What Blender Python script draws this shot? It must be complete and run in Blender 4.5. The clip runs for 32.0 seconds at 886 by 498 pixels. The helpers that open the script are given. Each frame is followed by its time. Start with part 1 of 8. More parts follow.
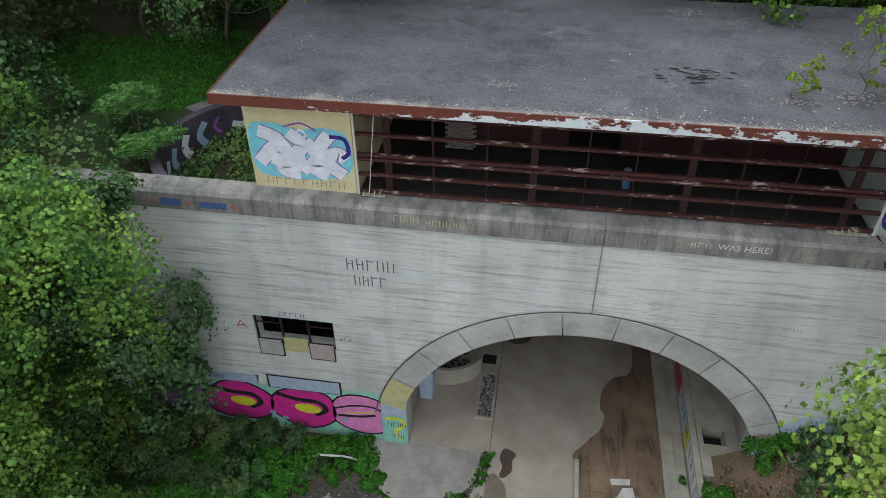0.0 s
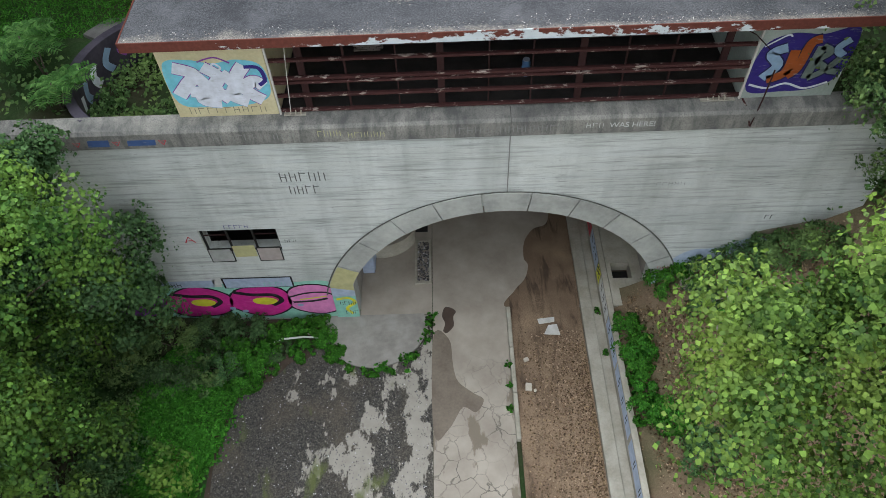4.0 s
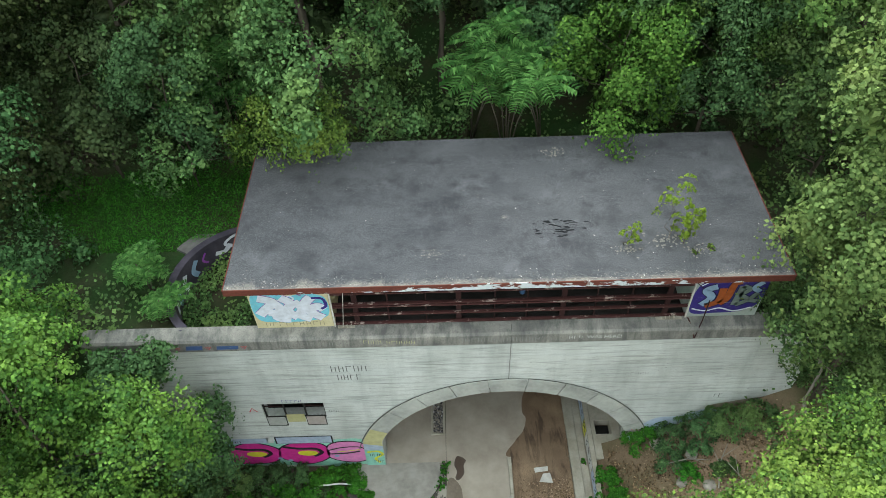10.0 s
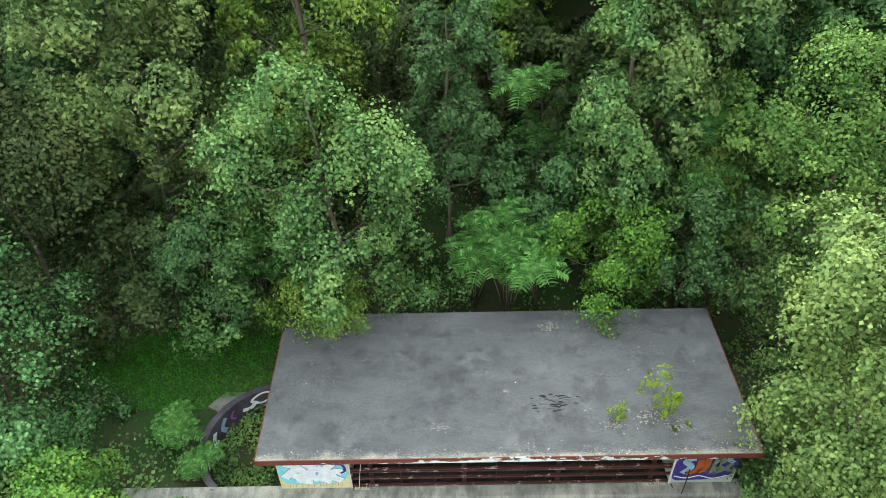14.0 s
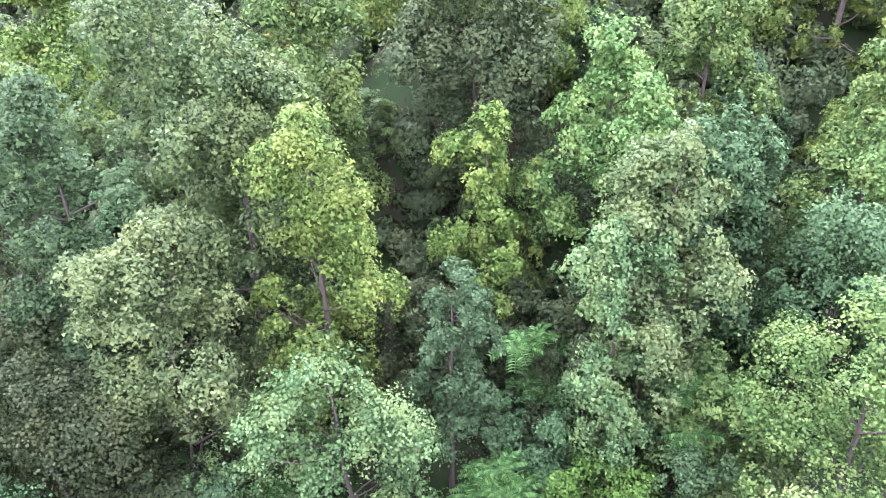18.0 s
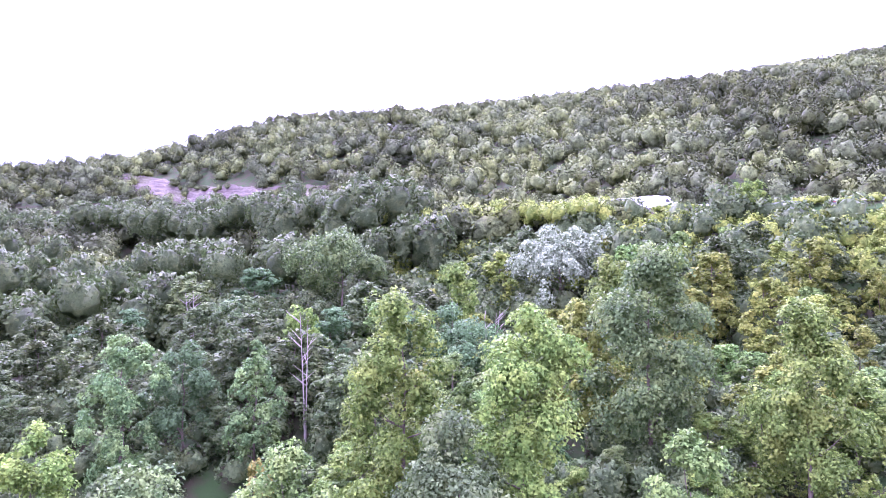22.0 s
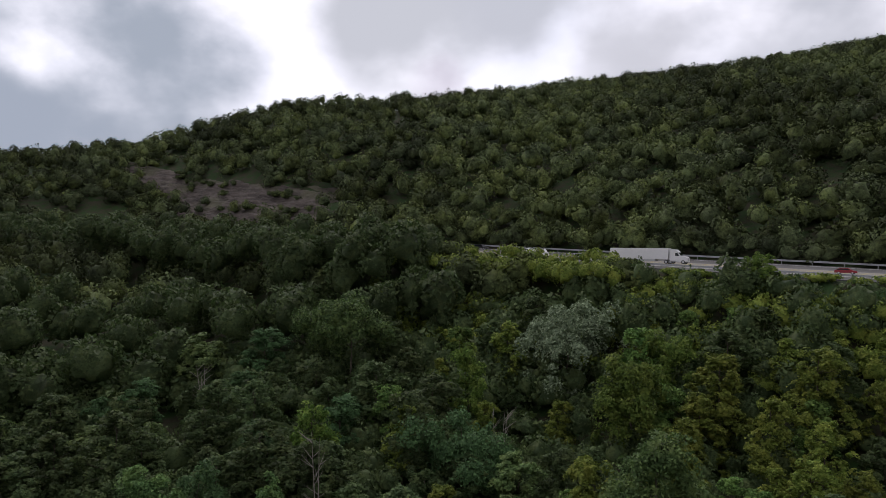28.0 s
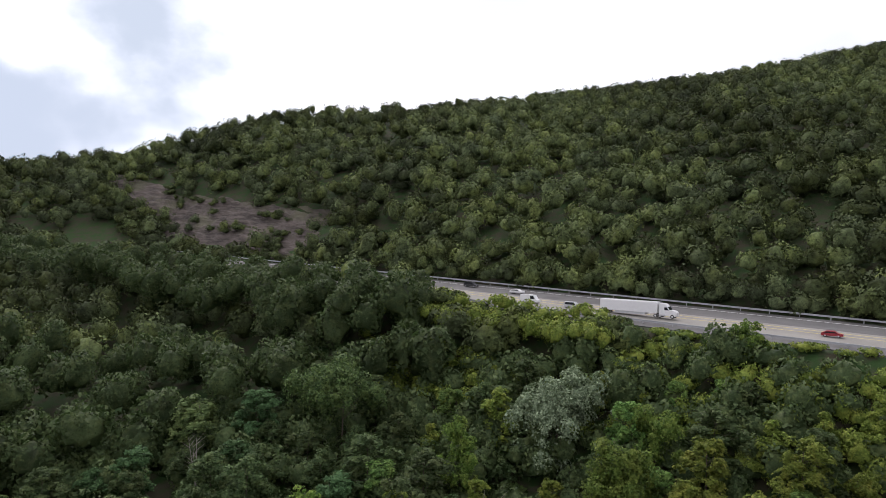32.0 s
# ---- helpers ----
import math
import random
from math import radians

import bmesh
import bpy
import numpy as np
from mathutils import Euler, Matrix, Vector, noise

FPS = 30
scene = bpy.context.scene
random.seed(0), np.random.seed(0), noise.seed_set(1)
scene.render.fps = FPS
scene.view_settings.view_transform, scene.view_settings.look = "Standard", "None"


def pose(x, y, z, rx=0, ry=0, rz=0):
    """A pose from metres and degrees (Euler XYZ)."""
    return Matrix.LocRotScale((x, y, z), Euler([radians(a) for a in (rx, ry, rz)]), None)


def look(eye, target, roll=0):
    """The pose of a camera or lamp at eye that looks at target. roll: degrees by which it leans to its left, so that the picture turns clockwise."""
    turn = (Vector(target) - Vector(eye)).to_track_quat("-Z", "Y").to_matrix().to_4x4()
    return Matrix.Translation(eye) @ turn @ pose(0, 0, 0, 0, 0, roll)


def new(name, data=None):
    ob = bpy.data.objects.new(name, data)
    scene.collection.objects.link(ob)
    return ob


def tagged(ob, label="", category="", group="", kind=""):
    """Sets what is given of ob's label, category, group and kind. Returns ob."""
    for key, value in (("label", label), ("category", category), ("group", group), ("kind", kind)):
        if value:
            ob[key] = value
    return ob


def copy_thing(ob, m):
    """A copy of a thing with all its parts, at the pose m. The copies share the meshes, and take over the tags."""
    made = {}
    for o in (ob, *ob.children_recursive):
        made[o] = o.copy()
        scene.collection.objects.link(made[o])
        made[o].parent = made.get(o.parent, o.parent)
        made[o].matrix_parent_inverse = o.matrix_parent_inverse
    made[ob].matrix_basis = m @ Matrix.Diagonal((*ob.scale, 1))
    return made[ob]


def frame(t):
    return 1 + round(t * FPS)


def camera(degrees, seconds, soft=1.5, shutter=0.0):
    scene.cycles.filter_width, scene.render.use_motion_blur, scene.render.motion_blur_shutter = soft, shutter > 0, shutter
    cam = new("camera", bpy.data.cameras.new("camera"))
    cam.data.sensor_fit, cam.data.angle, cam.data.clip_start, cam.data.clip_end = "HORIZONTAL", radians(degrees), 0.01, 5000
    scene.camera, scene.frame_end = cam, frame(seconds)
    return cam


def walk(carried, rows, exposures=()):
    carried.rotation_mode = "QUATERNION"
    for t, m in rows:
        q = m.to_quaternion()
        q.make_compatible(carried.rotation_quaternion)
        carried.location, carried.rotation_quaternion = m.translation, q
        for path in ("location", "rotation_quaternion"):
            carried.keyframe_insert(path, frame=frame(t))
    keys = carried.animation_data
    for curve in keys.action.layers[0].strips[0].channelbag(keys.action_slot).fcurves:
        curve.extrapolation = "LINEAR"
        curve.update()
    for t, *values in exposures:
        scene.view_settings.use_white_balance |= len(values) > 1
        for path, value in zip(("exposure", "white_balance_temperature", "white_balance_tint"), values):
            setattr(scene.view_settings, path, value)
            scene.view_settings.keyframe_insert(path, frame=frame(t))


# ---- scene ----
cam = camera(64.2, 32.0, soft=0.7)
METRES, TILT, TURN = 65.0, -90.0, 12.0
EYE = (0.0, -15.6, 21.4)
ROWS = [
    (0.0, 0.0, 0.0, 0.0, -11.46, 52.1, -9.08),
    (0.5, -0.0011, -0.0067, -0.0004, -11.29, 49.46, -9.06),
    (1.0, -0.0024, -0.012, -0.0007, -11.04, 46.76, -7.46),
    (1.5, -0.0038, -0.0162, -0.0011, -10.73, 44.02, -4.58),
    (2.0, -0.0051, -0.02, -0.0013, -10.51, 41.42, -2.49),
    (2.5, -0.0061, -0.0242, -0.0013, -10.33, 39.46, -0.77),
    (4.5, -0.0118, -0.0565, -0.0024, -10.12, 37.89, 0.86),
    (5.0, -0.0146, -0.0685, -0.0036, -10.1, 37.98, 0.94),
    (5.5, -0.0171, -0.0805, -0.0052, -10.04, 37.89, 1.02),
    (6.0, -0.0197, -0.0912, -0.0069, -9.97, 37.14, 1.03),
    (6.5, -0.0224, -0.1015, -0.0087, -9.87, 35.85, 1.02),
    (7.0, -0.0251, -0.1109, -0.0102, -9.8, 34.92, 0.93),
    (7.5, -0.0279, -0.1194, -0.0112, -9.81, 34.7, 0.83),
    (8.0, -0.0309, -0.1277, -0.0112, -9.89, 35.16, 0.74),
    (8.5, -0.0336, -0.1362, -0.0119, -9.99, 36.43, 0.66),
    (9.0, -0.0367, -0.1451, -0.0117, -10.12, 38.32, 0.67),
    (9.5, -0.0393, -0.1541, -0.0118, -10.24, 41.0, 0.7),
    (10.0, -0.0421, -0.1625, -0.0127, -10.41, 43.75, 0.72),
    (10.5, -0.0443, -0.1714, -0.0134, -10.47, 45.69, 0.68),
    (11.0, -0.0468, -0.1802, -0.0138, -10.57, 46.89, 0.68),
    (11.5, -0.0495, -0.1891, -0.0142, -10.64, 47.35, 0.65),
    (12.0, -0.0517, -0.1978, -0.0149, -10.7, 47.87, 0.56),
    (12.5, -0.0544, -0.207, -0.0154, -10.74, 48.63, 0.52),
    (13.0, -0.0569, -0.2164, -0.0156, -10.82, 49.39, 0.46),
    (13.5, -0.0593, -0.2277, -0.0157, -10.82, 50.2, 0.36),
    (15.5, -0.0741, -0.2798, -0.0151, -11.16, 53.38, 0.27),
    (16.0, -0.0772, -0.2915, -0.0159, -11.2, 55.05, 0.27),
    (16.5, -0.0806, -0.304, -0.0166, -11.25, 56.79, 0.29),
    (17.0, -0.0839, -0.3182, -0.0173, -11.3, 58.46, 0.3),
    (17.5, -0.0884, -0.3321, -0.018, -11.4, 60.3, 0.42),
    (18.0, -0.0915, -0.3445, -0.0183, -11.42, 62.74, 0.49),
    (18.5, -0.0958, -0.3585, -0.0175, -11.55, 65.78, 0.69),
    (19.0, -0.0983, -0.3716, -0.0181, -11.63, 69.67, 0.81),
    (19.5, -0.1011, -0.3841, -0.0185, -11.68, 73.78, 0.98),
    (20.0, -0.1047, -0.3966, -0.019, -11.8, 77.87, 1.21),
    (20.5, -0.1081, -0.4095, -0.0192, -11.86, 81.94, 1.41),
    (21.0, -0.1108, -0.4224, -0.0194, -11.95, 86.03, 1.58),
    (21.5, -0.1147, -0.4352, -0.0203, -12.01, 90.08, 1.79),
    (22.0, -0.1184, -0.4483, -0.0206, -12.05, 93.96, 1.99),
    (22.5, -0.1235, -0.4671, -0.0214, -12.11, 97.14, 2.16),
    (23.0, -0.1295, -0.4928, -0.0232, -12.18, 99.58, 2.26),
    (23.5, -0.1361, -0.5188, -0.0248, -12.24, 101.34, 2.35),
    (24.0, -0.1423, -0.544, -0.0268, -12.28, 102.42, 2.38),
    (24.5, -0.1493, -0.5693, -0.0287, -12.32, 102.79, 2.38),
    (26.5, -0.1779, -0.6722, -0.0329, -12.59, 96.68, 2.02),
    (27.0, -0.1843, -0.6996, -0.0328, -12.62, 93.73, 1.84),
    (27.5, -0.1904, -0.7267, -0.0327, -12.64, 91.51, 1.7),
    (28.0, -0.1962, -0.7536, -0.0329, -12.64, 90.03, 1.6),
    (28.5, -0.2021, -0.7811, -0.0333, -12.65, 89.28, 1.54),
    (29.0, -0.2076, -0.8089, -0.034, -12.66, 89.14, 1.55),
    (29.5, -0.2139, -0.8354, -0.0343, -12.67, 89.08, 1.64),
    (30.0, -0.2193, -0.8602, -0.0352, -12.68, 89.04, 1.74),
    (30.5, -0.2257, -0.8861, -0.0349, -12.69, 89.01, 1.88),
    (31.0, -0.2328, -0.9128, -0.0357, -12.69, 88.95, 2.01),
    (31.5, -0.2394, -0.9401, -0.0364, -12.71, 88.88, 2.16),
    (32.0, -0.2465, -0.967, -0.0363, -12.72, 88.82, 2.38),
]
LEVEL = pose(*EYE, TILT) @ pose(0, 0, 0, 0, 0, TURN)
EXPOSURES = [(0.0, 0.35, 6100, 15), (5.0, 0.38, 6100, 13), (8.0, 0.48, 6100, 9), (10.0, 0.72, 6200, 5), (13.0, 0.95, 6400, 1), (15.5, 1.5, 6300, 14), (18.0, 2.2, 5500, 52), (19.0, 2.3, 5450, 70), (21.0, 2.35, 5350, 84), (22.0, 2.1, 5300, 80), (23.0, 1.1, 5500, 70), (24.0, 0.2, 6050, 38), (26.5, -1.5, 6300, 26), (28.0, -1.45, 6300, 26), (30.0, -0.9, 6300, 26), (32.0, -0.65, 6300, 26)]
walk(cam, [(t, LEVEL @ pose(METRES * x, METRES * y, METRES * z, 90 + pitch, roll, yaw)) for t, x, y, z, yaw, pitch, roll in ROWS], EXPOSURES)

# ---- sky and sun ----
SUN_AZ, SUN_EL = radians(-12), radians(52)
world = bpy.data.worlds.new("overcast_sky")
scene.world = world
world.use_nodes = True
wn, wl = world.node_tree.nodes, world.node_tree.links
wn.clear()
w_out, w_bg = wn.new("ShaderNodeOutputWorld"), wn.new("ShaderNodeBackground")
w_sky = wn.new("ShaderNodeTexSky")
w_sky.sky_type, w_sky.sun_disc = "NISHITA", False
w_sky.sun_elevation, w_sky.sun_rotation = SUN_EL, SUN_AZ
w_scale = wn.new("ShaderNodeVectorMath")
w_scale.operation = "SCALE"
w_scale.inputs["Scale"].default_value = 0.10
w_co, w_map = wn.new("ShaderNodeTexCoord"), wn.new("ShaderNodeMapping")
w_map.inputs["Scale"].default_value = (1.0, 1.0, 1.35)
w_map.inputs["Location"].default_value = (0.35, 0.0, 0.12)
w_noise, w_ramp = wn.new("ShaderNodeTexNoise"), wn.new("ShaderNodeValToRGB")
w_noise.inputs["Scale"].default_value, w_noise.inputs["Detail"].default_value = 2.6, 6
w_noise.inputs["Roughness"].default_value = 0.52
w_ramp.color_ramp.elements[0].position, w_ramp.color_ramp.elements[0].color = 0.34, (1.10, 1.20, 1.22, 1)
w_ramp.color_ramp.elements[1].position, w_ramp.color_ramp.elements[1].color = 0.56, (1.66, 1.73, 1.68, 1)
w_mix = wn.new("ShaderNodeMix")
w_mix.data_type = "RGBA"
w_mix.inputs["Factor"].default_value = 0.88
wl.new(w_sky.outputs["Color"], w_scale.inputs[0])
wl.new(w_co.outputs["Generated"], w_map.inputs["Vector"])
wl.new(w_map.outputs["Vector"], w_noise.inputs["Vector"])
wl.new(w_noise.outputs["Fac"], w_ramp.inputs["Fac"])
wl.new(w_scale.outputs["Vector"], w_mix.inputs["A"])
wl.new(w_ramp.outputs["Color"], w_mix.inputs["B"])
# the larger grey cloud banks that stand over the ridge
w_col = w_mix.outputs["Result"]
w_puff = wn.new("ShaderNodeTexNoise")
w_puff.inputs["Scale"].default_value, w_puff.inputs["Detail"].default_value, w_puff.inputs["Roughness"].default_value = 4.5, 6, 0.48
wl.new(w_map.outputs["Vector"], w_puff.inputs["Vector"])
for way, size, tone in (((-0.49, 1, 0.25), 0.022, (0.44, 0.53, 0.57)), ((-0.58, 1, 0.13), 0.012, (0.43, 0.52, 0.57)), ((0.0, 1, 0.32), 0.010, (0.68, 0.75, 0.75)), ((0.13, 1, 0.36), 0.005, (0.66, 0.73, 0.74)), ((0.30, 1, 0.31), 0.006, (0.73, 0.79, 0.79)), ((0.55, 1, 0.34), 0.012, (0.66, 0.73, 0.74)), ((0.02, 1, 0.24), 0.0012, (0.75, 0.76, 0.80)), ((0.28, 1, 0.26), 0.003, (0.73, 0.79, 0.79))):
    w_dot, w_add, w_cloud = wn.new("ShaderNodeVectorMath"), wn.new("ShaderNodeMath"), wn.new("ShaderNodeMix")
    w_dot.operation, w_dot.inputs[1].default_value = "DOT_PRODUCT", Vector(way).normalized()
    w_add.operation, w_add.inputs[1].default_value = "MULTIPLY_ADD", size * 3.6
    w_cloud.data_type = "RGBA"
    w_cloud.inputs["B"].default_value = (*tone, 1)
    # dot + noise, scaled about one
    wl.new(w_co.outputs["Generated"], w_dot.inputs[0])
    wl.new(w_puff.outputs["Fac"], w_add.inputs[0])
    wl.new(w_dot.outputs["Value"], w_add.inputs[2])
    w_sub = wn.new("ShaderNodeMath")
    w_sub.operation, w_sub.inputs[1].default_value = "SUBTRACT", size * 1.8
    wl.new(w_add.outputs["Value"], w_sub.inputs[0])
    w_rng = wn.new("ShaderNodeMapRange")
    w_rng.inputs["From Min"].default_value, w_rng.inputs["From Max"].default_value = 1 - size * 1.1, 1 + size * 0.1
    w_rng.interpolation_type = "SMOOTHSTEP"
    wl.new(w_sub.outputs["Value"], w_rng.inputs["Value"])
    wl.new(w_rng.outputs["Result"], w_cloud.inputs["Factor"])
    wl.new(w_col, w_cloud.inputs["A"])
    w_col = w_cloud.outputs["Result"]
wl.new(w_col, w_bg.inputs["Color"])
# the cloud cover glows on the side where the sun stands behind it
w_side, w_glow = wn.new("ShaderNodeVectorMath"), wn.new("ShaderNodeMapRange")
w_side.operation, w_side.inputs[1].default_value = "DOT_PRODUCT", Vector((-0.2, 0.9, 0.40)).normalized()
w_glow.interpolation_type = "SMOOTHSTEP"
for key, val in (("From Min", -0.3), ("From Max", 0.9), ("To Min", 1.0), ("To Max", 2.25)):
    w_glow.inputs[key].default_value = val
wl.new(w_co.outputs["Generated"], w_side.inputs[0])
wl.new(w_side.outputs["Value"], w_glow.inputs["Value"])
wl.new(w_glow.outputs["Result"], w_bg.inputs["Strength"])
wl.new(w_bg.outputs["Background"], w_out.inputs["Surface"])

sun_data = bpy.data.lights.new("sun", "SUN")
sun_data.energy, sun_data.angle, sun_data.color = 1.6, radians(24), (1.0, 0.95, 0.86)
sun = new("sun", sun_data)
sun.matrix_world = look((0, 0, 100), (-100 * math.sin(SUN_AZ) * math.cos(SUN_EL), -100 * math.cos(SUN_AZ) * math.cos(SUN_EL), 100 - 100 * math.sin(SUN_EL)))

# ---- materials ----
def rgba(c):
    return (c[0], c[1], c[2], 1)


class Nodes:
    """A small builder for one material's node tree."""

    def __init__(self, name, rough=0.8, metal=0.0):
        self.mat = bpy.data.materials.new(name)
        self.mat.use_nodes = True
        self.n, self.l = self.mat.node_tree.nodes, self.mat.node_tree.links
        self.bsdf = self.n["Principled BSDF"]
        self.bsdf.inputs["Roughness"].default_value = rough
        self.bsdf.inputs["Metallic"].default_value = metal
        self.bsdf.inputs["Specular IOR Level"].default_value = 0.5 if rough < 0.5 else 0.22
        self.pos = self.n.new("ShaderNodeNewGeometry")

    def coords(self, scale=(1, 1, 1), local=False, loc=(0, 0, 0), rot=(0, 0, 0)):
        m = self.n.new("ShaderNodeMapping")
        m.inputs["Scale"].default_value = scale
        m.inputs["Location"].default_value = loc
        m.inputs["Rotation"].default_value = [radians(a) for a in rot]
        if local:
            tc = self.n.new("ShaderNodeTexCoord")
            self.l.new(tc.outputs["Object"], m.inputs["Vector"])
        else:
            self.l.new(self.pos.outputs["Position"], m.inputs["Vector"])
        return m.outputs["Vector"]

    def noise(self, scale, co=None, detail=5, rough=0.55, distort=0.0):
        t = self.n.new("ShaderNodeTexNoise")
        t.inputs["Scale"].default_value, t.inputs["Detail"].default_value = scale, detail
        t.inputs["Roughness"].default_value, t.inputs["Distortion"].default_value = rough, distort
        self.l.new(co if co is not None else self.coords(), t.inputs["Vector"])
        return t.outputs["Fac"]

    def cracks(self, scale, width, co=None):
        t = self.n.new("ShaderNodeTexVoronoi")
        t.feature = "DISTANCE_TO_EDGE"
        t.inputs["Scale"].default_value = scale
        self.l.new(co if co is not None else self.coords(), t.inputs["Vector"])
        return self.ramp(t.outputs["Distance"], [(0.0, 1.0), (width, 0.0)])

    def ramp(self, fac, stops):
        r = self.n.new("ShaderNodeValToRGB")
        e = r.color_ramp.elements
        while len(e) < len(stops):
            e.new(0.5)
        for k, (p, c) in enumerate(stops):
            e[k].position = p
            e[k].color = rgba(c) if isinstance(c, tuple) else (c, c, c, 1)
        self.l.new(fac, r.inputs["Fac"])
        return r.outputs["Color"]

    def mix(self, fac, a, b, blend="MIX"):
        m = self.n.new("ShaderNodeMix")
        m.data_type, m.blend_type = "RGBA", blend
        for key, v in (("Factor", fac), ("A", a), ("B", b)):
            if isinstance(v, tuple):
                m.inputs[key].default_value = rgba(v)
            elif isinstance(v, (int, float)):
                m.inputs[key].default_value = v
            else:
                self.l.new(v, m.inputs[key])
        return m.outputs["Result"]

    def math(self, op, a, b=0.0):
        m = self.n.new("ShaderNodeMath")
        m.operation = op
        for k, v in enumerate((a, b)):
            if isinstance(v, (int, float)):
                m.inputs[k].default_value = v
            else:
                self.l.new(v, m.inputs[k])
        return m.outputs["Value"]

    def axis(self, which):
        s = self.n.new("ShaderNodeSeparateXYZ")
        self.l.new(self.pos.outputs["Position"], s.inputs["Vector"])
        return s.outputs[which]

    def island(self):
        return self.pos.outputs["Random Per Island"]

    def object_random(self):
        return self.n.new("ShaderNodeObjectInfo").outputs["Random"]

    def done(self, color=None, bump=None, strength=0.3, dist=0.02, rough=None):
        if color is not None:
            self.l.new(color, self.bsdf.inputs["Base Color"])
        if rough is not None:
            self.l.new(rough, self.bsdf.inputs["Roughness"])
        if bump is not None:
            b = self.n.new("ShaderNodeBump")
            b.inputs["Strength"].default_value, b.inputs["Distance"].default_value = strength, dist
            self.l.new(bump, b.inputs["Height"])
            self.l.new(b.outputs["Normal"], self.bsdf.inputs["Normal"])
        return self.mat


def plain(name, a, b, scale=3.0, rough=0.7, metal=0.0, bump=0.2, fine=None):
    """Two tones, broken up at two scales."""
    k = Nodes(name, rough, metal)
    big = k.noise(scale, detail=4)
    small = k.noise(fine or scale * 9, detail=3)
    col = k.mix(k.ramp(big, [(0.35, 0.0), (0.65, 1.0)]), a, b)
    col = k.mix(0.35, col, k.mix(small, tuple(x * 0.55 for x in a), tuple(min(1, x * 1.25) for x in b)))
    return k.done(col, small, bump, 0.01)


def board_concrete():
    k = Nodes("board_marked_concrete", 0.88)
    streak = k.noise(1.0, k.coords((0.35, 0.35, 7.0)), 6, 0.65)
    fine = k.noise(1.0, k.coords((1.6, 1.6, 26.0)), 4, 0.6)
    cloud = k.noise(0.28, None, 5)
    drip = k.noise(1.0, k.coords((1.5, 1.5, 0.16)), 5, 0.6)
    row = k.math("FLOOR", k.math("MULTIPLY", k.axis("Z"), 6.2))
    plank = k.n.new("ShaderNodeTexWhiteNoise")
    plank.noise_dimensions = "2D"
    cell = k.n.new("ShaderNodeCombineXYZ")
    k.l.new(row, cell.inputs[1])
    k.l.new(k.math("FLOOR", k.math("ADD", k.math("MULTIPLY", k.axis("X"), 0.3), k.math("MULTIPLY", row, 0.37))), cell.inputs[0])
    k.l.new(cell.outputs[0], plank.inputs["Vector"])
    col = k.mix(k.ramp(cloud, [(0.3, 0.0), (0.7, 1.0)]), (0.47, 0.495, 0.485), (0.67, 0.69, 0.665))
    col = k.mix(k.math("MULTIPLY", plank.outputs["Value"], 0.40), col, (0.66, 0.67, 0.62))
    col = k.mix(k.ramp(streak, [(0.34, 0.60), (0.50, 0.0)]), col, (0.19, 0.195, 0.185))
    patchy = k.ramp(k.noise(0.45, k.coords((1, 1, 1.6), loc=(2, 0, 7)), 5, 0.6), [(0.40, 0.12), (0.60, 1.0)])
    col = k.mix(k.math("MULTIPLY", patchy, k.ramp(fine, [(0.35, 0.55), (0.43, 0.0)])), col, (0.13, 0.13, 0.125))
    chip = k.noise(1.0, k.coords((2.6, 2.6, 16.0), loc=(3, 0, 5)), 6, 0.75)
    col = k.mix(k.ramp(chip, [(0.33, 0.9), (0.37, 0.0)]), col, (0.07, 0.068, 0.062))
    col = k.mix(k.ramp(k.noise(45, None, 3, 0.7), [(0.40, 0.28), (0.55, 0.0)]), col, (0.18, 0.18, 0.17))
    # thin dark seams between some of the boards
    seam = k.math("ABSOLUTE", k.math("SUBTRACT", k.math("FRACT", k.math("MULTIPLY", k.axis("Z"), 6.2)), 0.5))
    seam = k.math("MULTIPLY", k.ramp(seam, [(0.42, 0.0), (0.48, 1.0)]), k.ramp(k.noise(1.0, k.coords((0.6, 0.6, 3.0)), 5, 0.7), [(0.50, 0.0), (0.64, 0.6)]))
    col = k.mix(seam, col, (0.12, 0.12, 0.11))
    col = k.mix(k.ramp(drip, [(0.34, 0.22), (0.5, 0.0)]), col, (0.20, 0.205, 0.19))
    mould = k.math("MULTIPLY", k.ramp(k.noise(0.5, k.coords((1, 1, 0.5)), 5), [(0.45, 0.0), (0.66, 1.0)]), 0.35)
    col = k.mix(mould, col, (0.22, 0.23, 0.20))
    h = k.math("ADD", streak, k.math("MULTIPLY", plank.outputs["Value"], 0.5))
    return k.done(col, h, 0.5, 0.02)


def coping_concrete():
    k = Nodes("weathered_coping_concrete", 0.9)
    drip = k.noise(1.0, k.coords((2.2, 1.0, 0.5)), 6, 0.65)
    cloud = k.noise(0.7, None, 6)
    col = k.mix(k.ramp(cloud, [(0.32, 0.0), (0.66, 1.0)]), (0.155, 0.15, 0.14), (0.34, 0.325, 0.29))
    col = k.mix(k.ramp(drip, [(0.38, 0.7), (0.56, 0.0)]), col, (0.08, 0.082, 0.08))
    col = k.mix(k.ramp(k.noise(26, None, 4, 0.75), [(0.38, 0.5), (0.54, 0.0)]), col, (0.07, 0.07, 0.068))
    return k.done(col, k.noise(14, None, 4), 0.4, 0.01)


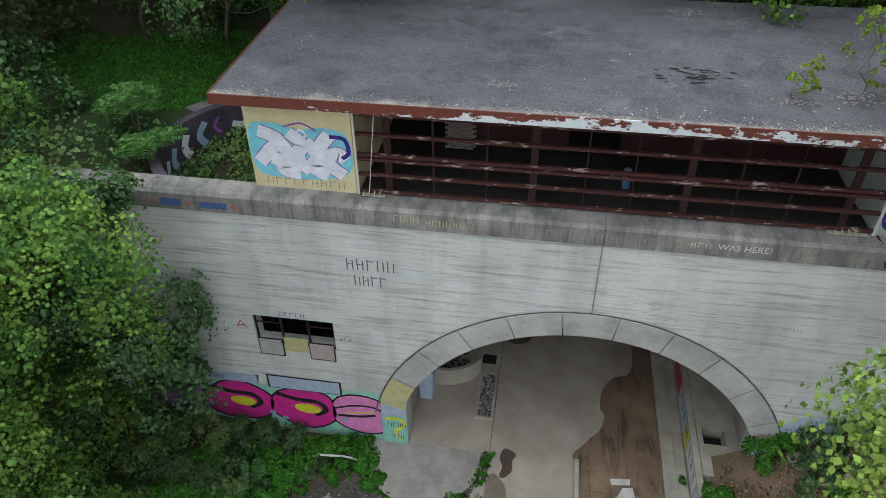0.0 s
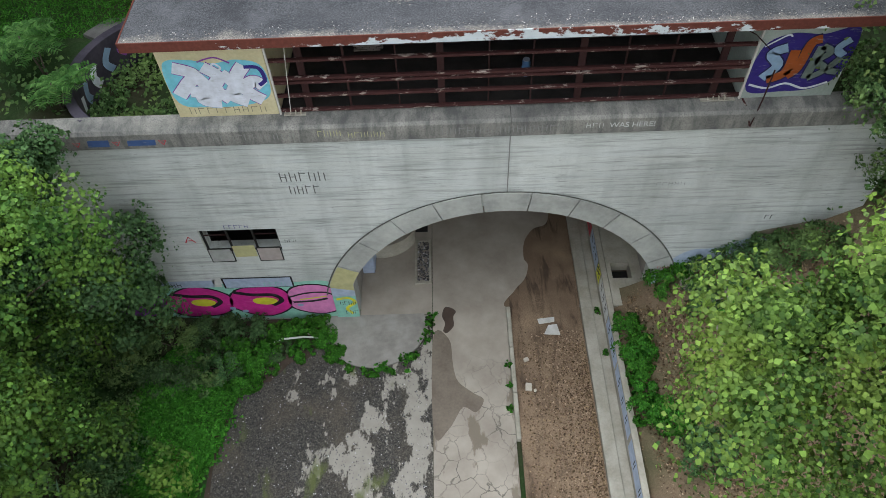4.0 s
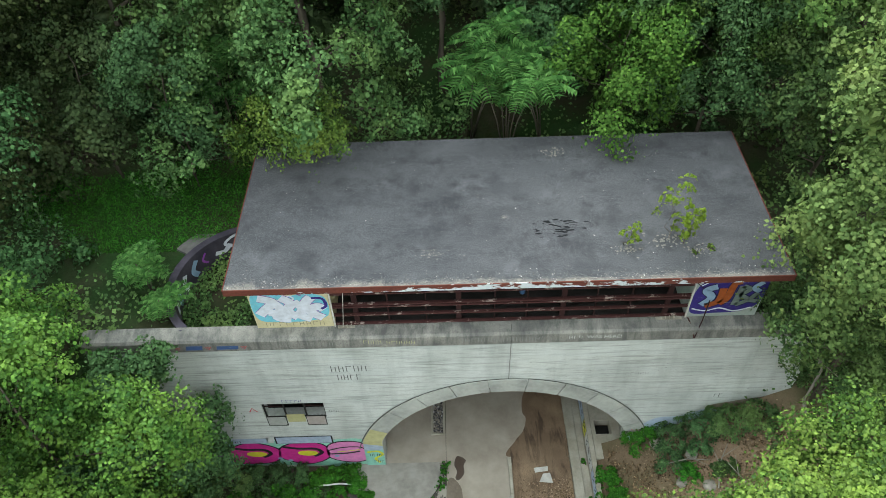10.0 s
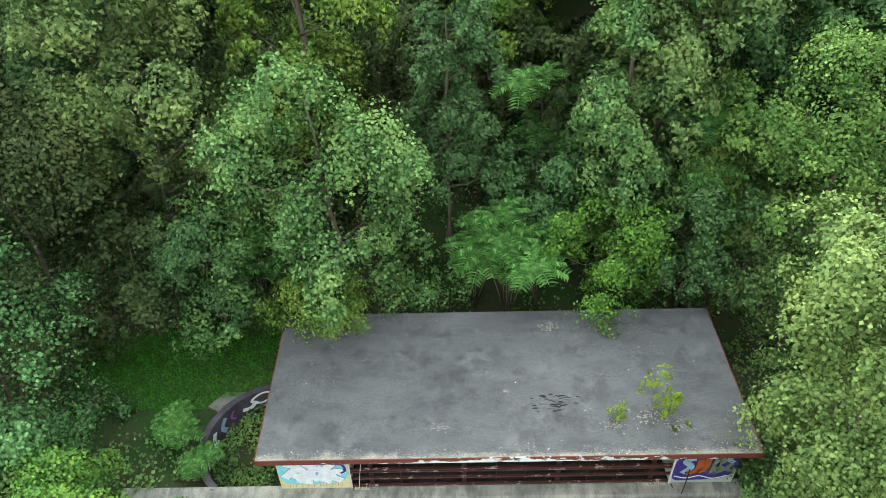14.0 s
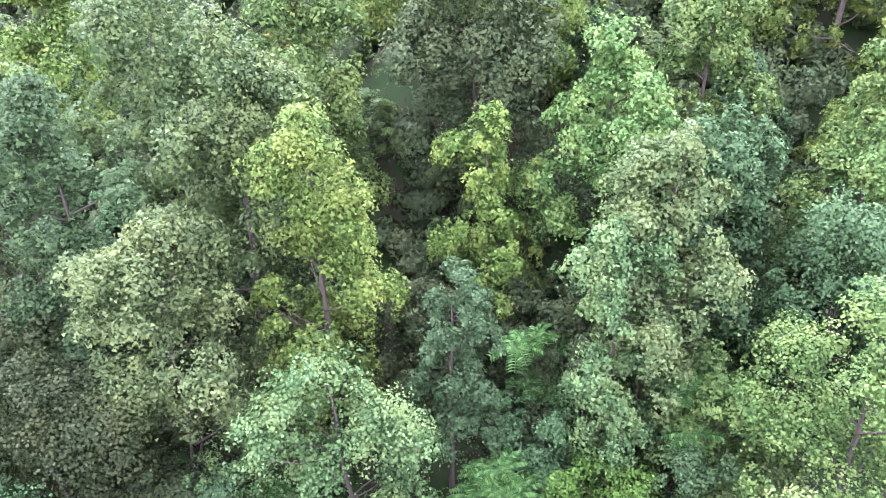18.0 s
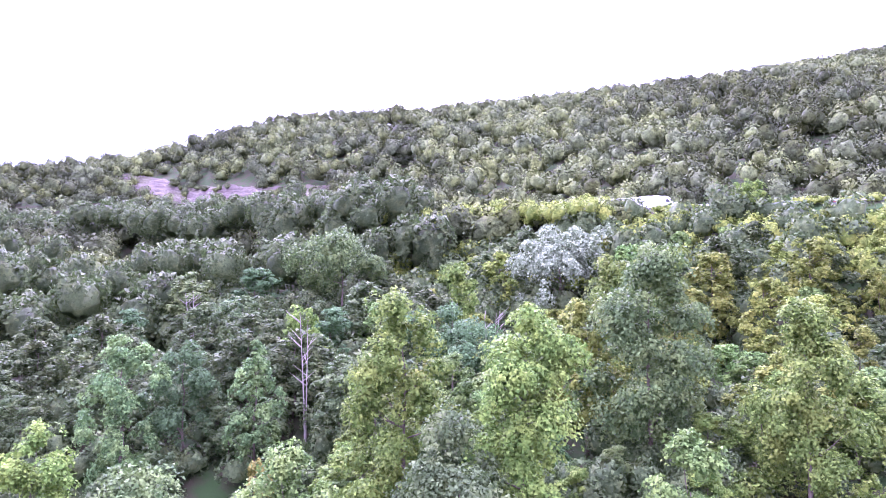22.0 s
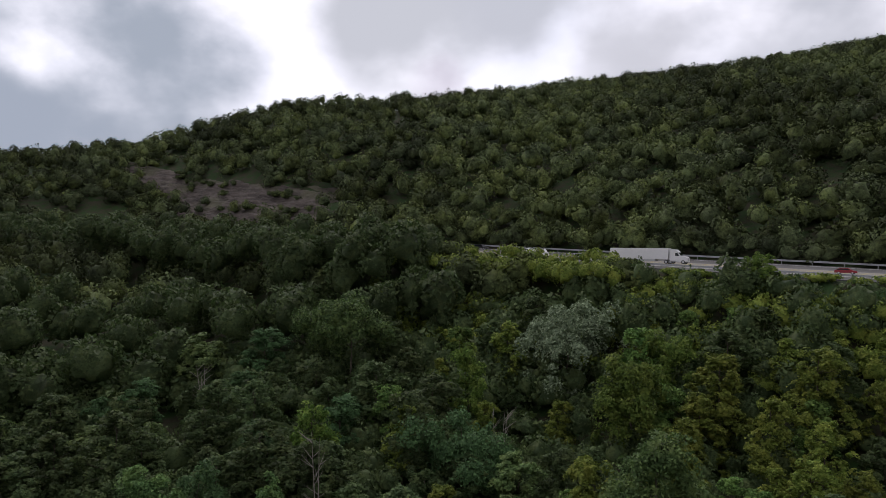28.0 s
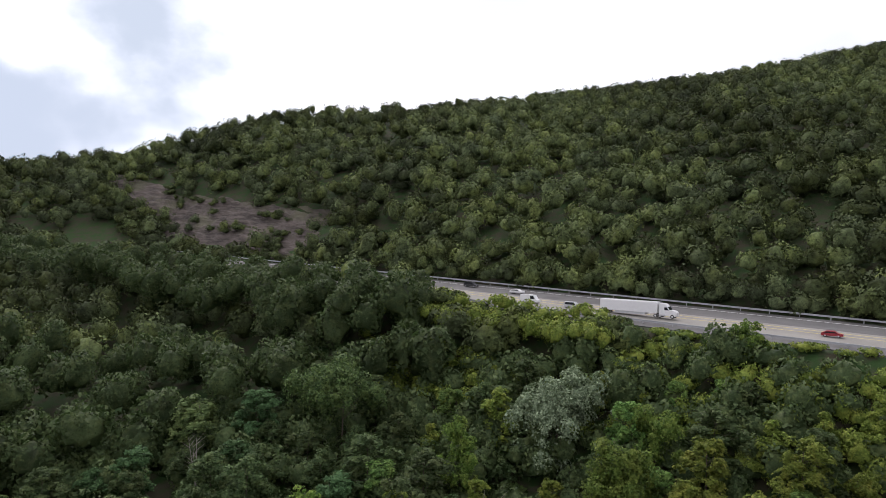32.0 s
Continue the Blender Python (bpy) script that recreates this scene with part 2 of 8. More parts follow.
def tar_roof():
    k = Nodes("tar_and_gravel_roof", 0.92)
    cloud = k.noise(0.45, None, 6, 0.6)
    band = k.noise(1.0, k.coords((0.5, 1.6, 1.0)), 6, 0.65)
    grit = k.noise(30, None, 3, 0.7)
    col = k.mix(k.ramp(cloud, [(0.3, 0.0), (0.7, 1.0)]), (0.060, 0.061, 0.066), (0.090, 0.091, 0.097))
    col = k.mix(k.ramp(band, [(0.35, 0.55), (0.52, 0.0)]), col, (0.036, 0.037, 0.043))
    speck = k.noise(24, None, 5, 0.75)
    col = k.mix(k.ramp(speck, [(0.38, 0.70), (0.52, 0.0)]), col, (0.022, 0.023, 0.027))
    col = k.mix(k.ramp(speck, [(0.52, 0.0), (0.68, 0.45)]), col, (0.20, 0.20, 0.205))
    stain = k.noise(0.9, k.coords((1, 1, 1), loc=(4, 9, 0)), 7, 0.7)
    col = k.mix(k.ramp(stain, [(0.34, 0.60), (0.48, 0.0)]), col, (0.030, 0.030, 0.034))
    pale = k.noise(0.7, k.coords((1, 1, 1), loc=(11, 3, 0)), 7, 0.7)
    col = k.mix(k.ramp(pale, [(0.54, 0.0), (0.70, 0.45)]), col, (0.135, 0.135, 0.145))
    col = k.mix(k.ramp(grit, [(0.60, 0.0), (0.75, 0.6)]), col, (0.20, 0.195, 0.19))
    # bare pale grit gathered along the front edge
    edge = k.math("SUBTRACT", 0.95, k.math("MULTIPLY", k.math("ADD", k.axis("Y"), 0.45), 1.15))
    edge = k.math("ADD", edge, k.math("MULTIPLY", k.math("SUBTRACT", k.noise(1.3, None, 6, 0.7), 0.5), 1.8))
    col = k.mix(k.math("MULTIPLY", k.ramp(edge, [(0.5, 0.0), (0.9, 1.0)]), k.ramp(grit, [(0.38, 0.1), (0.6, 0.95)])), col, (0.30, 0.275, 0.235))
    return k.done(col, grit, 0.6, 0.02)


def rusty_fascia():
    k = Nodes("flaking_painted_fascia", 0.75)
    n = k.noise(1.0, k.coords((1.4, 1.0, 3.0)), 8, 0.68)
    r = k.noise(9, None, 5)
    rust = k.mix(r, (0.060, 0.018, 0.013), (0.17, 0.050, 0.034))
    paint = k.mix(k.noise(5), (0.42, 0.46, 0.48), (0.60, 0.63, 0.64))
    # paint has held best in the middle of the front, and along its lower part
    hold = k.math("ADD", n, k.math("MULTIPLY", k.math("SUBTRACT", 13.60, k.axis("Z")), 0.55))
    hold = k.math("SUBTRACT", hold, k.math("MULTIPLY", k.math("ABSOLUTE", k.math("SUBTRACT", k.axis("X"), 2.6)), 0.026))
    col = k.mix(k.ramp(hold, [(0.47, 0.0), (0.50, 1.0)]), rust, paint)
    return k.done(col, r, 0.5, 0.01)


def rust_metal(name, a, b, flake=None):
    k = Nodes(name, 0.8, 0.1)
    n = k.noise(5.0, k.coords((1, 1, 1)), 7, 0.65)
    col = k.mix(n, a, b)
    if flake:
        col = k.mix(k.ramp(k.noise(1.0, k.coords((2.2, 3, 9)), 6, 0.7), [(0.57, 0.0), (0.63, 0.9)]), col, flake)
    return k.done(col, k.noise(40), 0.4, 0.005)


def leaf(name, dark, light, tint=None, trans=0.26, spread=0.24, rough=0.5, wide=True, gloss=0.06):
    """Foliage: each leaf has its tone, each plant its cast; light also comes through."""
    k = Nodes(name, rough)
    k.bsdf.inputs["Specular IOR Level"].default_value = gloss
    isl = k.island()
    mid = tuple((a + b) / 2 for a, b in zip(dark, light))
    low = tuple(a * 0.6 + b * 0.4 for a, b in zip(dark, mid))
    col = k.ramp(isl, [(0.0, dark), (0.35, low), (0.75, mid), (1.0, light)]) if wide else k.ramp(isl, [(0.0, tuple(a * 0.5 + b * 0.5 for a, b in zip(low, mid))), (0.7, tuple(c * 1.15 for c in mid)), (1.0, tuple(a * 0.5 + b * 0.5 for a, b in zip(mid, light)))])
    if tint:
        patch = k.noise(0.55, None, 3)
        col = k.mix(k.ramp(patch, [(0.46, 0.0), (0.66, 0.85)]), col, k.mix(isl, tuple(c * 0.75 for c in tint), tint))
    mottle = k.ramp(k.noise(2.6, None, 4, 0.7), [(0.34, 0.66), (0.62, 1.22)])
    col = k.mix(1.0, col, mottle, "MULTIPLY")
    hsv = k.n.new("ShaderNodeHueSaturation")
    rnd = k.object_random()
    k.l.new(k.math("ADD", 0.5 - spread * 0.02, k.math("MULTIPLY", rnd, spread * 0.09)), hsv.inputs["Hue"])
    k.l.new(k.math("ADD", 1 - spread, k.math("MULTIPLY", rnd, spread * 1.8)), hsv.inputs["Value"])
    k.l.new(col, hsv.inputs["Color"])
    k.l.new(hsv.outputs["Color"], k.bsdf.inputs["Base Color"])
    tr, mx = k.n.new("ShaderNodeBsdfTranslucent"), k.n.new("ShaderNodeMixShader")
    warm = k.mix(0.3, hsv.outputs["Color"], (0.11, 0.22, 0.05))
    k.l.new(warm, tr.inputs["Color"])
    mx.inputs["Fac"].default_value = trans
    k.l.new(k.bsdf.outputs["BSDF"], mx.inputs[1])
    k.l.new(tr.outputs["BSDF"], mx.inputs[2])
    k.l.new(mx.outputs["Shader"], k.n["Material Output"].inputs["Surface"])
    return k.mat


def far_leaf(name, tone):
    """The woods far off: tone by leaf cluster, and by stand of trees."""
    k = Nodes(name, 0.7)
    isl = k.island()
    stand = k.noise(0.05, None, 4)
    tree = k.noise(0.16, None, 2)
    col = k.ramp(isl, [(0.0, (0.087, 0.120, 0.043)), (0.5, (0.110, 0.150, 0.053)), (1.0, (0.134, 0.180, 0.063))])
    col = k.mix(k.ramp(tree, [(0.44, 0.0), (0.62, 0.85)]), col, k.mix(isl, (0.130, 0.168, 0.045), (0.172, 0.214, 0.059)))
    col = k.mix(k.ramp(stand, [(0.48, 0.0), (0.62, 0.6)]), col, k.mix(isl, (0.079, 0.110, 0.056), (0.108, 0.144, 0.071)))
    col = k.mix(1.0, col, k.ramp(k.noise(0.75, None, 5, 0.75), [(0.36, 0.35), (0.62, 1.30)]), "MULTIPLY")
    col = k.mix(1.0, col, (tone, tone * 0.97, tone * 1.08), "MULTIPLY")
    k.bsdf.inputs["Specular IOR Level"].default_value = 0.05
    k.l.new(col, k.bsdf.inputs["Base Color"])
    tr, mx = k.n.new("ShaderNodeBsdfTranslucent"), k.n.new("ShaderNodeMixShader")
    k.l.new(col, tr.inputs["Color"])
    mx.inputs["Fac"].default_value = 0.12
    k.l.new(k.bsdf.outputs["BSDF"], mx.inputs[1])
    k.l.new(tr.outputs["BSDF"], mx.inputs[2])
    k.l.new(mx.outputs["Shader"], k.n["Material Output"].inputs["Surface"])
    return k.mat


def bark(name, a, b):
    k = Nodes(name, 0.9)
    n = k.noise(1.0, k.coords((9, 9, 2.0)), 5, 0.65)
    return k.done(k.mix(n, a, b), n, 0.6, 0.03)


def forest_floor():
    k = Nodes("forest_floor", 0.95)
    n = k.noise(0.35, None, 6)
    f = k.noise(9, None, 5, 0.7)
    col = k.mix(f, (0.018, 0.022, 0.010), (0.07, 0.058, 0.035))
    col = k.mix(k.ramp(n, [(0.40, 0.0), (0.60, 0.9)]), col, k.mix(f, (0.010, 0.030, 0.007), (0.030, 0.075, 0.016)))
    # dry leaf litter on the bank beside the cutting
    bank = k.math("MULTIPLY", k.ramp(k.math("MULTIPLY", k.axis("X"), 0.1), [(0.58, 0.0), (0.62, 1.0)]), k.ramp(k.math("MULTIPLY", k.axis("Z"), 0.1), [(0.55, 1.0), (0.70, 0.0)]))
    litter = k.mix(k.noise(22, None, 4, 0.8), (0.07, 0.045, 0.028), (0.34, 0.24, 0.16))
    col = k.mix(k.math("MULTIPLY", bank, k.ramp(n, [(0.40, 1.0), (0.72, 0.3)])), col, litter)
    return k.done(col, f, 0.8, 0.06)


def asphalt_broken():
    k = Nodes("broken_asphalt_over_concrete", 0.85)
    grit = k.noise(26, None, 4, 0.75)
    a = k.mix(k.ramp(grit, [(0.40, 0.0), (0.62, 1.0)]), (0.016, 0.015, 0.014), (0.135, 0.122, 0.105))
    a = k.mix(k.ramp(k.noise(9, None, 6, 0.8), [(0.40, 0.8), (0.52, 0.0)]), a, (0.020, 0.020, 0.020))
    a = k.mix(k.ramp(k.noise(0.6, None, 5), [(0.47, 0.0), (0.66, 0.55)]), a, k.mix(grit, (0.045, 0.036, 0.026), (0.155, 0.128, 0.095)))
    patch = k.noise(1.0, k.coords((0.75, 0.40, 1.0)), 9, 0.66)
    zone = k.math("ADD", patch, k.math("MULTIPLY", k.math("ADD", k.axis("X"), 3.6), 0.026))
    c = k.mix(k.noise(3, None, 6), (0.23, 0.208, 0.178), (0.36, 0.33, 0.285))
    fac = k.ramp(zone, [(0.525, 0.0), (0.545, 1.0)])
    col = k.mix(fac, a, c)
    moss = k.ramp(k.noise(0.8, k.coords((1, 0.5, 1), loc=(7, 3, 0)), 6), [(0.60, 0.0), (0.68, 0.8)])
    col = k.mix(moss, col, (0.10, 0.12, 0.035))
    h = k.math("ADD", k.math("MULTIPLY", fac, 0.6), k.math("MULTIPLY", grit, 0.4))
    return k.done(col, h, 0.5, 0.02)


def road_concrete():
    k = Nodes("road_concrete", 0.8)
    cloud = k.noise(0.6, None, 6, 0.6)
    col = k.mix(k.ramp(cloud, [(0.34, 0.0), (0.66, 1.0)]), (0.25, 0.215, 0.178), (0.37, 0.325, 0.27))
    co = k.coords((1, 1, 1))
    warp = k.n.new("ShaderNodeVectorMath")
    warp.operation = "ADD"
    wobble = k.n.new("ShaderNodeTexNoise")
    wobble.inputs["Scale"].default_value, wobble.inputs["Detail"].default_value = 3.0, 4
    k.l.new(co, wobble.inputs["Vector"])
    sc = k.n.new("ShaderNodeVectorMath")
    sc.operation = "SCALE"
    sc.inputs["Scale"].default_value = 0.35
    k.l.new(wobble.outputs["Color"], sc.inputs[0])
    k.l.new(co, warp.inputs[0])
    k.l.new(sc.outputs["Vector"], warp.inputs[1])
    crack = k.cracks(1.5, 0.035, warp.outputs["Vector"])
    outside = k.ramp(k.math("MULTIPLY", k.axis("Y"), -0.1), [(0.18, 0.0), (0.32, 1.0)])
    worn = k.math("MULTIPLY", k.math("MULTIPLY", crack, outside), k.ramp(k.noise(0.5, None, 3), [(0.40, 0.15), (0.6, 1.0)]))
    col = k.mix(worn, col, (0.10, 0.09, 0.075))
    dirt = k.math("MULTIPLY", k.ramp(k.noise(1.0, k.coords((0.6, 0.22, 1), loc=(0, 4, 0)), 8, 0.62), [(0.54, 0.0), (0.57, 0.9)]), outside)
    col = k.mix(dirt, col, (0.17, 0.14, 0.105))
    return k.done(col, k.math("SUBTRACT", k.noise(20), crack), 0.25, 0.01)


def mud():
    k = Nodes("muddy_leaf_covered_lane", 0.9)
    grit = k.noise(34, None, 4, 0.6)
    track = k.noise(1.0, k.coords((3.0, 0.5, 1)), 6, 0.65, 0.6)
    col = k.mix(grit, (0.085, 0.056, 0.036), (0.23, 0.160, 0.105))
    col = k.mix(k.ramp(track, [(0.40, 0.75), (0.50, 0.0)]), col, (0.055, 0.037, 0.026))
    litter = k.math("ADD", k.noise(0.5, None, 4), k.math("ADD", k.math("MULTIPLY", k.axis("X"), 0.05), k.math("MULTIPLY", k.axis("Y"), -0.022)))
    col = k.mix(k.math("MULTIPLY", k.ramp(litter, [(0.62, 0.0), (0.86, 0.8)]), k.ramp(grit, [(0.40, 0.25), (0.60, 1.0)])), col, (0.34, 0.24, 0.155))
    return k.done(col, k.math("ADD", grit, track), 0.7, 0.04)


def rock():
    k = Nodes("layered_cut_rock", 0.9)
    n = k.noise(1.0, k.coords((0.10, 0.1, 0.5), rot=(0, 24, 0)), 8, 0.7)
    v = k.noise(0.08, None, 4)
    col = k.mix(k.ramp(n, [(0.35, 0.0), (0.65, 1.0)]), (0.032, 0.026, 0.022), (0.125, 0.104, 0.090))
    col = k.mix(k.ramp(v, [(0.48, 0.0), (0.65, 0.7)]), col, (0.10, 0.10, 0.06))
    return k.done(col, n, 1.0, 1.0)


CONCRETE, COPING, TAR, FASCIA = board_concrete(), coping_concrete(), tar_roof(), rusty_fascia()
SMOOTH_CONCRETE = plain("smooth_grey_concrete", (0.25, 0.255, 0.24), (0.46, 0.465, 0.43), 0.7, 0.85)
TUNNEL = plain("stained_tunnel_lining", (0.20, 0.185, 0.16), (0.34, 0.31, 0.27), 0.6, 0.85)
APRON = plain("stained_apron_concrete", (0.20, 0.185, 0.165), (0.33, 0.31, 0.28), 0.9, 0.85, fine=7)
SOIL = plain("damp_dark_soil", (0.030, 0.022, 0.016), (0.085, 0.062, 0.045), 1.2, 0.95, bump=0.6, fine=14)
KERB = plain("mossy_kerb_concrete", (0.25, 0.23, 0.18), (0.40, 0.37, 0.31), 1.5, 0.9)
ASPHALT, LANE, MUD, FLOOR_MAT, ROCK = asphalt_broken(), road_concrete(), mud(), forest_floor(), rock()
STUCCO = plain("cream_painted_render", (0.50, 0.43, 0.25), (0.62, 0.55, 0.35), 1.4, 0.85)
STUCCO_GREY = plain("grey_green_painted_render", (0.30, 0.34, 0.30), (0.40, 0.44, 0.40), 1.4, 0.85)
RUST = rust_metal("rusted_red_steel", (0.028, 0.012, 0.012), (0.085, 0.030, 0.027), (0.40, 0.33, 0.29))
RUST_DARK = rust_metal("dark_red_steel", (0.022, 0.010, 0.010), (0.048, 0.019, 0.018))
PALE_STEEL = rust_metal("pale_painted_steel", (0.45, 0.42, 0.38), (0.62, 0.60, 0.56))
# near black, so that the room's shade lies in the material
INTERIOR = plain("shade_dark_interior_plaster", (0.016, 0.015, 0.014), (0.036, 0.032, 0.030), 1.0, 0.9)
# black of the steel frames, and painted shade inside openings and the pit
DARK = plain("shade_black_and_dark_steel", (0.015, 0.014, 0.013), (0.03, 0.028, 0.026), 2.0, 0.8)
BARK, BARK_PALE = bark("grey_brown_bark", (0.045, 0.036, 0.028), (0.14, 0.115, 0.09)), bark("pale_dead_wood", (0.15, 0.135, 0.115), (0.32, 0.295, 0.255))
LEAF_MAPLE = leaf("maple_leaves", (0.052, 0.108, 0.026), (0.200, 0.318, 0.086), (0.235, 0.330, 0.084))
LEAF_OAK = leaf("oak_leaves", (0.044, 0.086, 0.029), (0.168, 0.265, 0.092), (0.200, 0.280, 0.086))
LEAF_ASH = leaf("bluish_ash_leaves", (0.046, 0.094, 0.036), (0.140, 0.238, 0.088))
LEAF_LIME = leaf("yellow_green_leaves", (0.056, 0.102, 0.019), (0.200, 0.290, 0.060), (0.245, 0.305, 0.062))
LEAF_AIL = leaf("feathery_bright_leaves", (0.050, 0.130, 0.032), (0.150, 0.300, 0.080), None, 0.3, 0.08)
LEAF_PINE = leaf("blue_green_needles", (0.06, 0.12, 0.07), (0.19, 0.29, 0.19), None, 0.2, 0.08)
LEAF_SAPLING = leaf("sapling_leaves", (0.13, 0.21, 0.02), (0.30, 0.38, 0.05), None, 0.35, 0.05)
LEAF_IVY = leaf("bright_ground_ivy", (0.020, 0.095, 0.010), (0.125, 0.36, 0.040), None, 0.25, 0.10, wide=True)
LEAF_SILVER = leaf("silvery_leaves", (0.110, 0.150, 0.088), (0.37, 0.455, 0.285), None, 0.2, 0.05, gloss=0.04)
LEAF_FAR, LEAF_FAR_DARK, LEAF_FAR_LIGHT = far_leaf("far_foliage", 0.74), far_leaf("dark_far_foliage", 0.46), far_leaf("pale_far_foliage", 1.0)
# yellow-green raised in brightness: the slope's patch of sun is in the colour
LEAF_SUNLIT = leaf("sun_brightened_leaves", (0.080, 0.110, 0.018), (0.250, 0.305, 0.062), (0.290, 0.310, 0.060))
# olive leaves darkened: cloud shade over the slope is put into this colour
LEAF_SHADED = leaf("shade_darkened_olive_leaves", (0.032, 0.048, 0.019), (0.084, 0.114, 0.046), (0.098, 0.118, 0.044))
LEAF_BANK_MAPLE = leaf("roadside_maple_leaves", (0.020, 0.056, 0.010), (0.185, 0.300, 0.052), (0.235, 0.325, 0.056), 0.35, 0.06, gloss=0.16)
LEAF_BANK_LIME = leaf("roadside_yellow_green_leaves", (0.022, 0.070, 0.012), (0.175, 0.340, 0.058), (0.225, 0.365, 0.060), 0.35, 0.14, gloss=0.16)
# part of the slope's shade is put into this green
LEAF_HALF_SHADED = leaf("half_shaded_green_leaves", (0.042, 0.066, 0.026), (0.116, 0.162, 0.066), (0.134, 0.168, 0.062))
# maple leaves made lighter: light on one tree's near side, put into colour
LEAF_LIT_MAPLE = leaf("light_brightened_maple_leaves", (0.085, 0.150, 0.045), (0.270, 0.390, 0.125), (0.310, 0.405, 0.125))
LEAF_OLIVE = leaf("olive_leaves", (0.066, 0.104, 0.036), (0.195, 0.268, 0.095), (0.220, 0.275, 0.090))
LEAF_LOCUST = leaf("blue_green_fine_leaves", (0.046, 0.090, 0.036), (0.122, 0.205, 0.082))
LEAF_YELLOW = leaf("yellowing_leaves", (0.150, 0.140, 0.030), (0.360, 0.330, 0.085))
LEAF_SAPGREEN = leaf("bright_young_leaves", (0.052, 0.135, 0.022), (0.190, 0.360, 0.065))

# ---- mesh helpers ----
rng = np.random.default_rng(7)


def link(name, mesh, material, parent=None, label=""):
    if material is not None and not mesh.materials:
        mesh.materials.append(material)
    ob = new(name, mesh)
    ob.parent = parent
    if label:
        tagged(ob, label)
    return ob


def part(name, bm, material, parent=None, label="", smooth=False):
    """Links a bmesh as one mesh object under a thing or a part."""
    mesh = bpy.data.meshes.new(name)
    for f in bm.faces:
        f.smooth = smooth
    bm.to_mesh(mesh)
    bm.free()
    return link(name, mesh, material, parent, label)


def np_mesh(name, verts, faces, smooth=False, normals=None):
    """A mesh from arrays; all the faces have the same number of corners."""
    mesh = bpy.data.meshes.new(name)
    verts, faces = np.asarray(verts, np.float32), np.asarray(faces, np.int32)
    k = faces.shape[1]
    mesh.vertices.add(len(verts))
    mesh.vertices.foreach_set("co", verts.ravel())
    mesh.loops.add(faces.size)
    mesh.loops.foreach_set("vertex_index", faces.ravel())
    mesh.polygons.add(len(faces))
    mesh.polygons.foreach_set("loop_start", np.arange(0, faces.size, k, dtype=np.int32))
    mesh.polygons.foreach_set("use_smooth", np.full(len(faces), smooth))
    mesh.update(calc_edges=True)
    if normals is not None:
        mesh.polygons.foreach_set("use_smooth", np.full(len(faces), True))
        mesh.normals_split_custom_set_from_vertices(normals)
    return mesh


def box(bm, x0, x1, y0, y1, z0, z1, bevel=0.0):
    r = bmesh.ops.create_cube(bm, size=1, matrix=Matrix.LocRotScale(((x0 + x1) / 2, (y0 + y1) / 2, (z0 + z1) / 2), None, (x1 - x0, y1 - y0, z1 - z0)))
    if bevel:
        edges = {e for v in r["verts"] for e in v.link_edges}
        bmesh.ops.bevel(bm, geom=list(edges), offset=bevel, segments=1, affect="EDGES")
    return bm


def block(name, x0, x1, y0, y1, z0, z1, material, parent=None, label="", bevel=0.01):
    return part(name, box(bmesh.new(), x0, x1, y0, y1, z0, z1, bevel), material, parent, label)


def prism(bm, outline, axis, lo, hi):
    """Extrudes a 2D outline: axis 'y' takes (x, z) points, 'z' (x, y), 'x' (y, z)."""
    def at(p, d):
        return {"y": (p[0], d, p[1]), "z": (p[0], p[1], d), "x": (d, p[0], p[1])}[axis]
    a = [bm.verts.new(at(p, lo)) for p in outline]
    b = [bm.verts.new(at(p, hi)) for p in outline]
    bm.faces.new(a)
    bm.faces.new(b[::-1])
    for i in range(len(a)):
        j = (i + 1) % len(a)
        bm.faces.new((a[i], b[i], b[j], a[j]))
    bmesh.ops.recalc_face_normals(bm, faces=bm.faces)
    return bm


def tube(bm, points, radii, sides=6):
    rings = []
    for i, p in enumerate(points):
        d = Vector(points[min(i + 1, len(points) - 1)]) - Vector(points[max(i - 1, 0)])
        q = d.to_track_quat("Z", "Y")
        rings.append([bm.verts.new(Vector(p) + q @ Vector((radii[i] * math.cos(2 * math.pi * k / sides), radii[i] * math.sin(2 * math.pi * k / sides), 0))) for k in range(sides)])
    for a, b in zip(rings, rings[1:]):
        for k in range(sides):
            bm.faces.new((a[k], a[(k + 1) % sides], b[(k + 1) % sides], b[k]))
    bm.faces.new(rings[0][::-1])
    bm.faces.new(rings[-1])
    return bm


def empty(name, x, y, z, label="", category="", group="", kind="", rz=0.0):
    ob = new(name)
    ob.matrix_world = pose(x, y, z, 0, 0, rz)
    ob.empty_display_size = 0.2
    return tagged(ob, label, category, group, kind)


def smooth_step(t):
    t = np.clip(t, 0, 1)
    return t * t * (3 - 2 * t)


# ---- the lie of the land ----
HW_N, HW_D = (0.61, 0.79), (-0.79, 0.61)        # across and along the highway
NEAR_EDGE, FAR_EDGE = 122.0, 151.0


def highway_z(s):
    return 67.6 + 0.036 * s


def across(x, y):
    return HW_N[0] * x + HW_N[1] * y


def along(x, y):
    return HW_D[0] * (x - 74) + HW_D[1] * (y - 99)


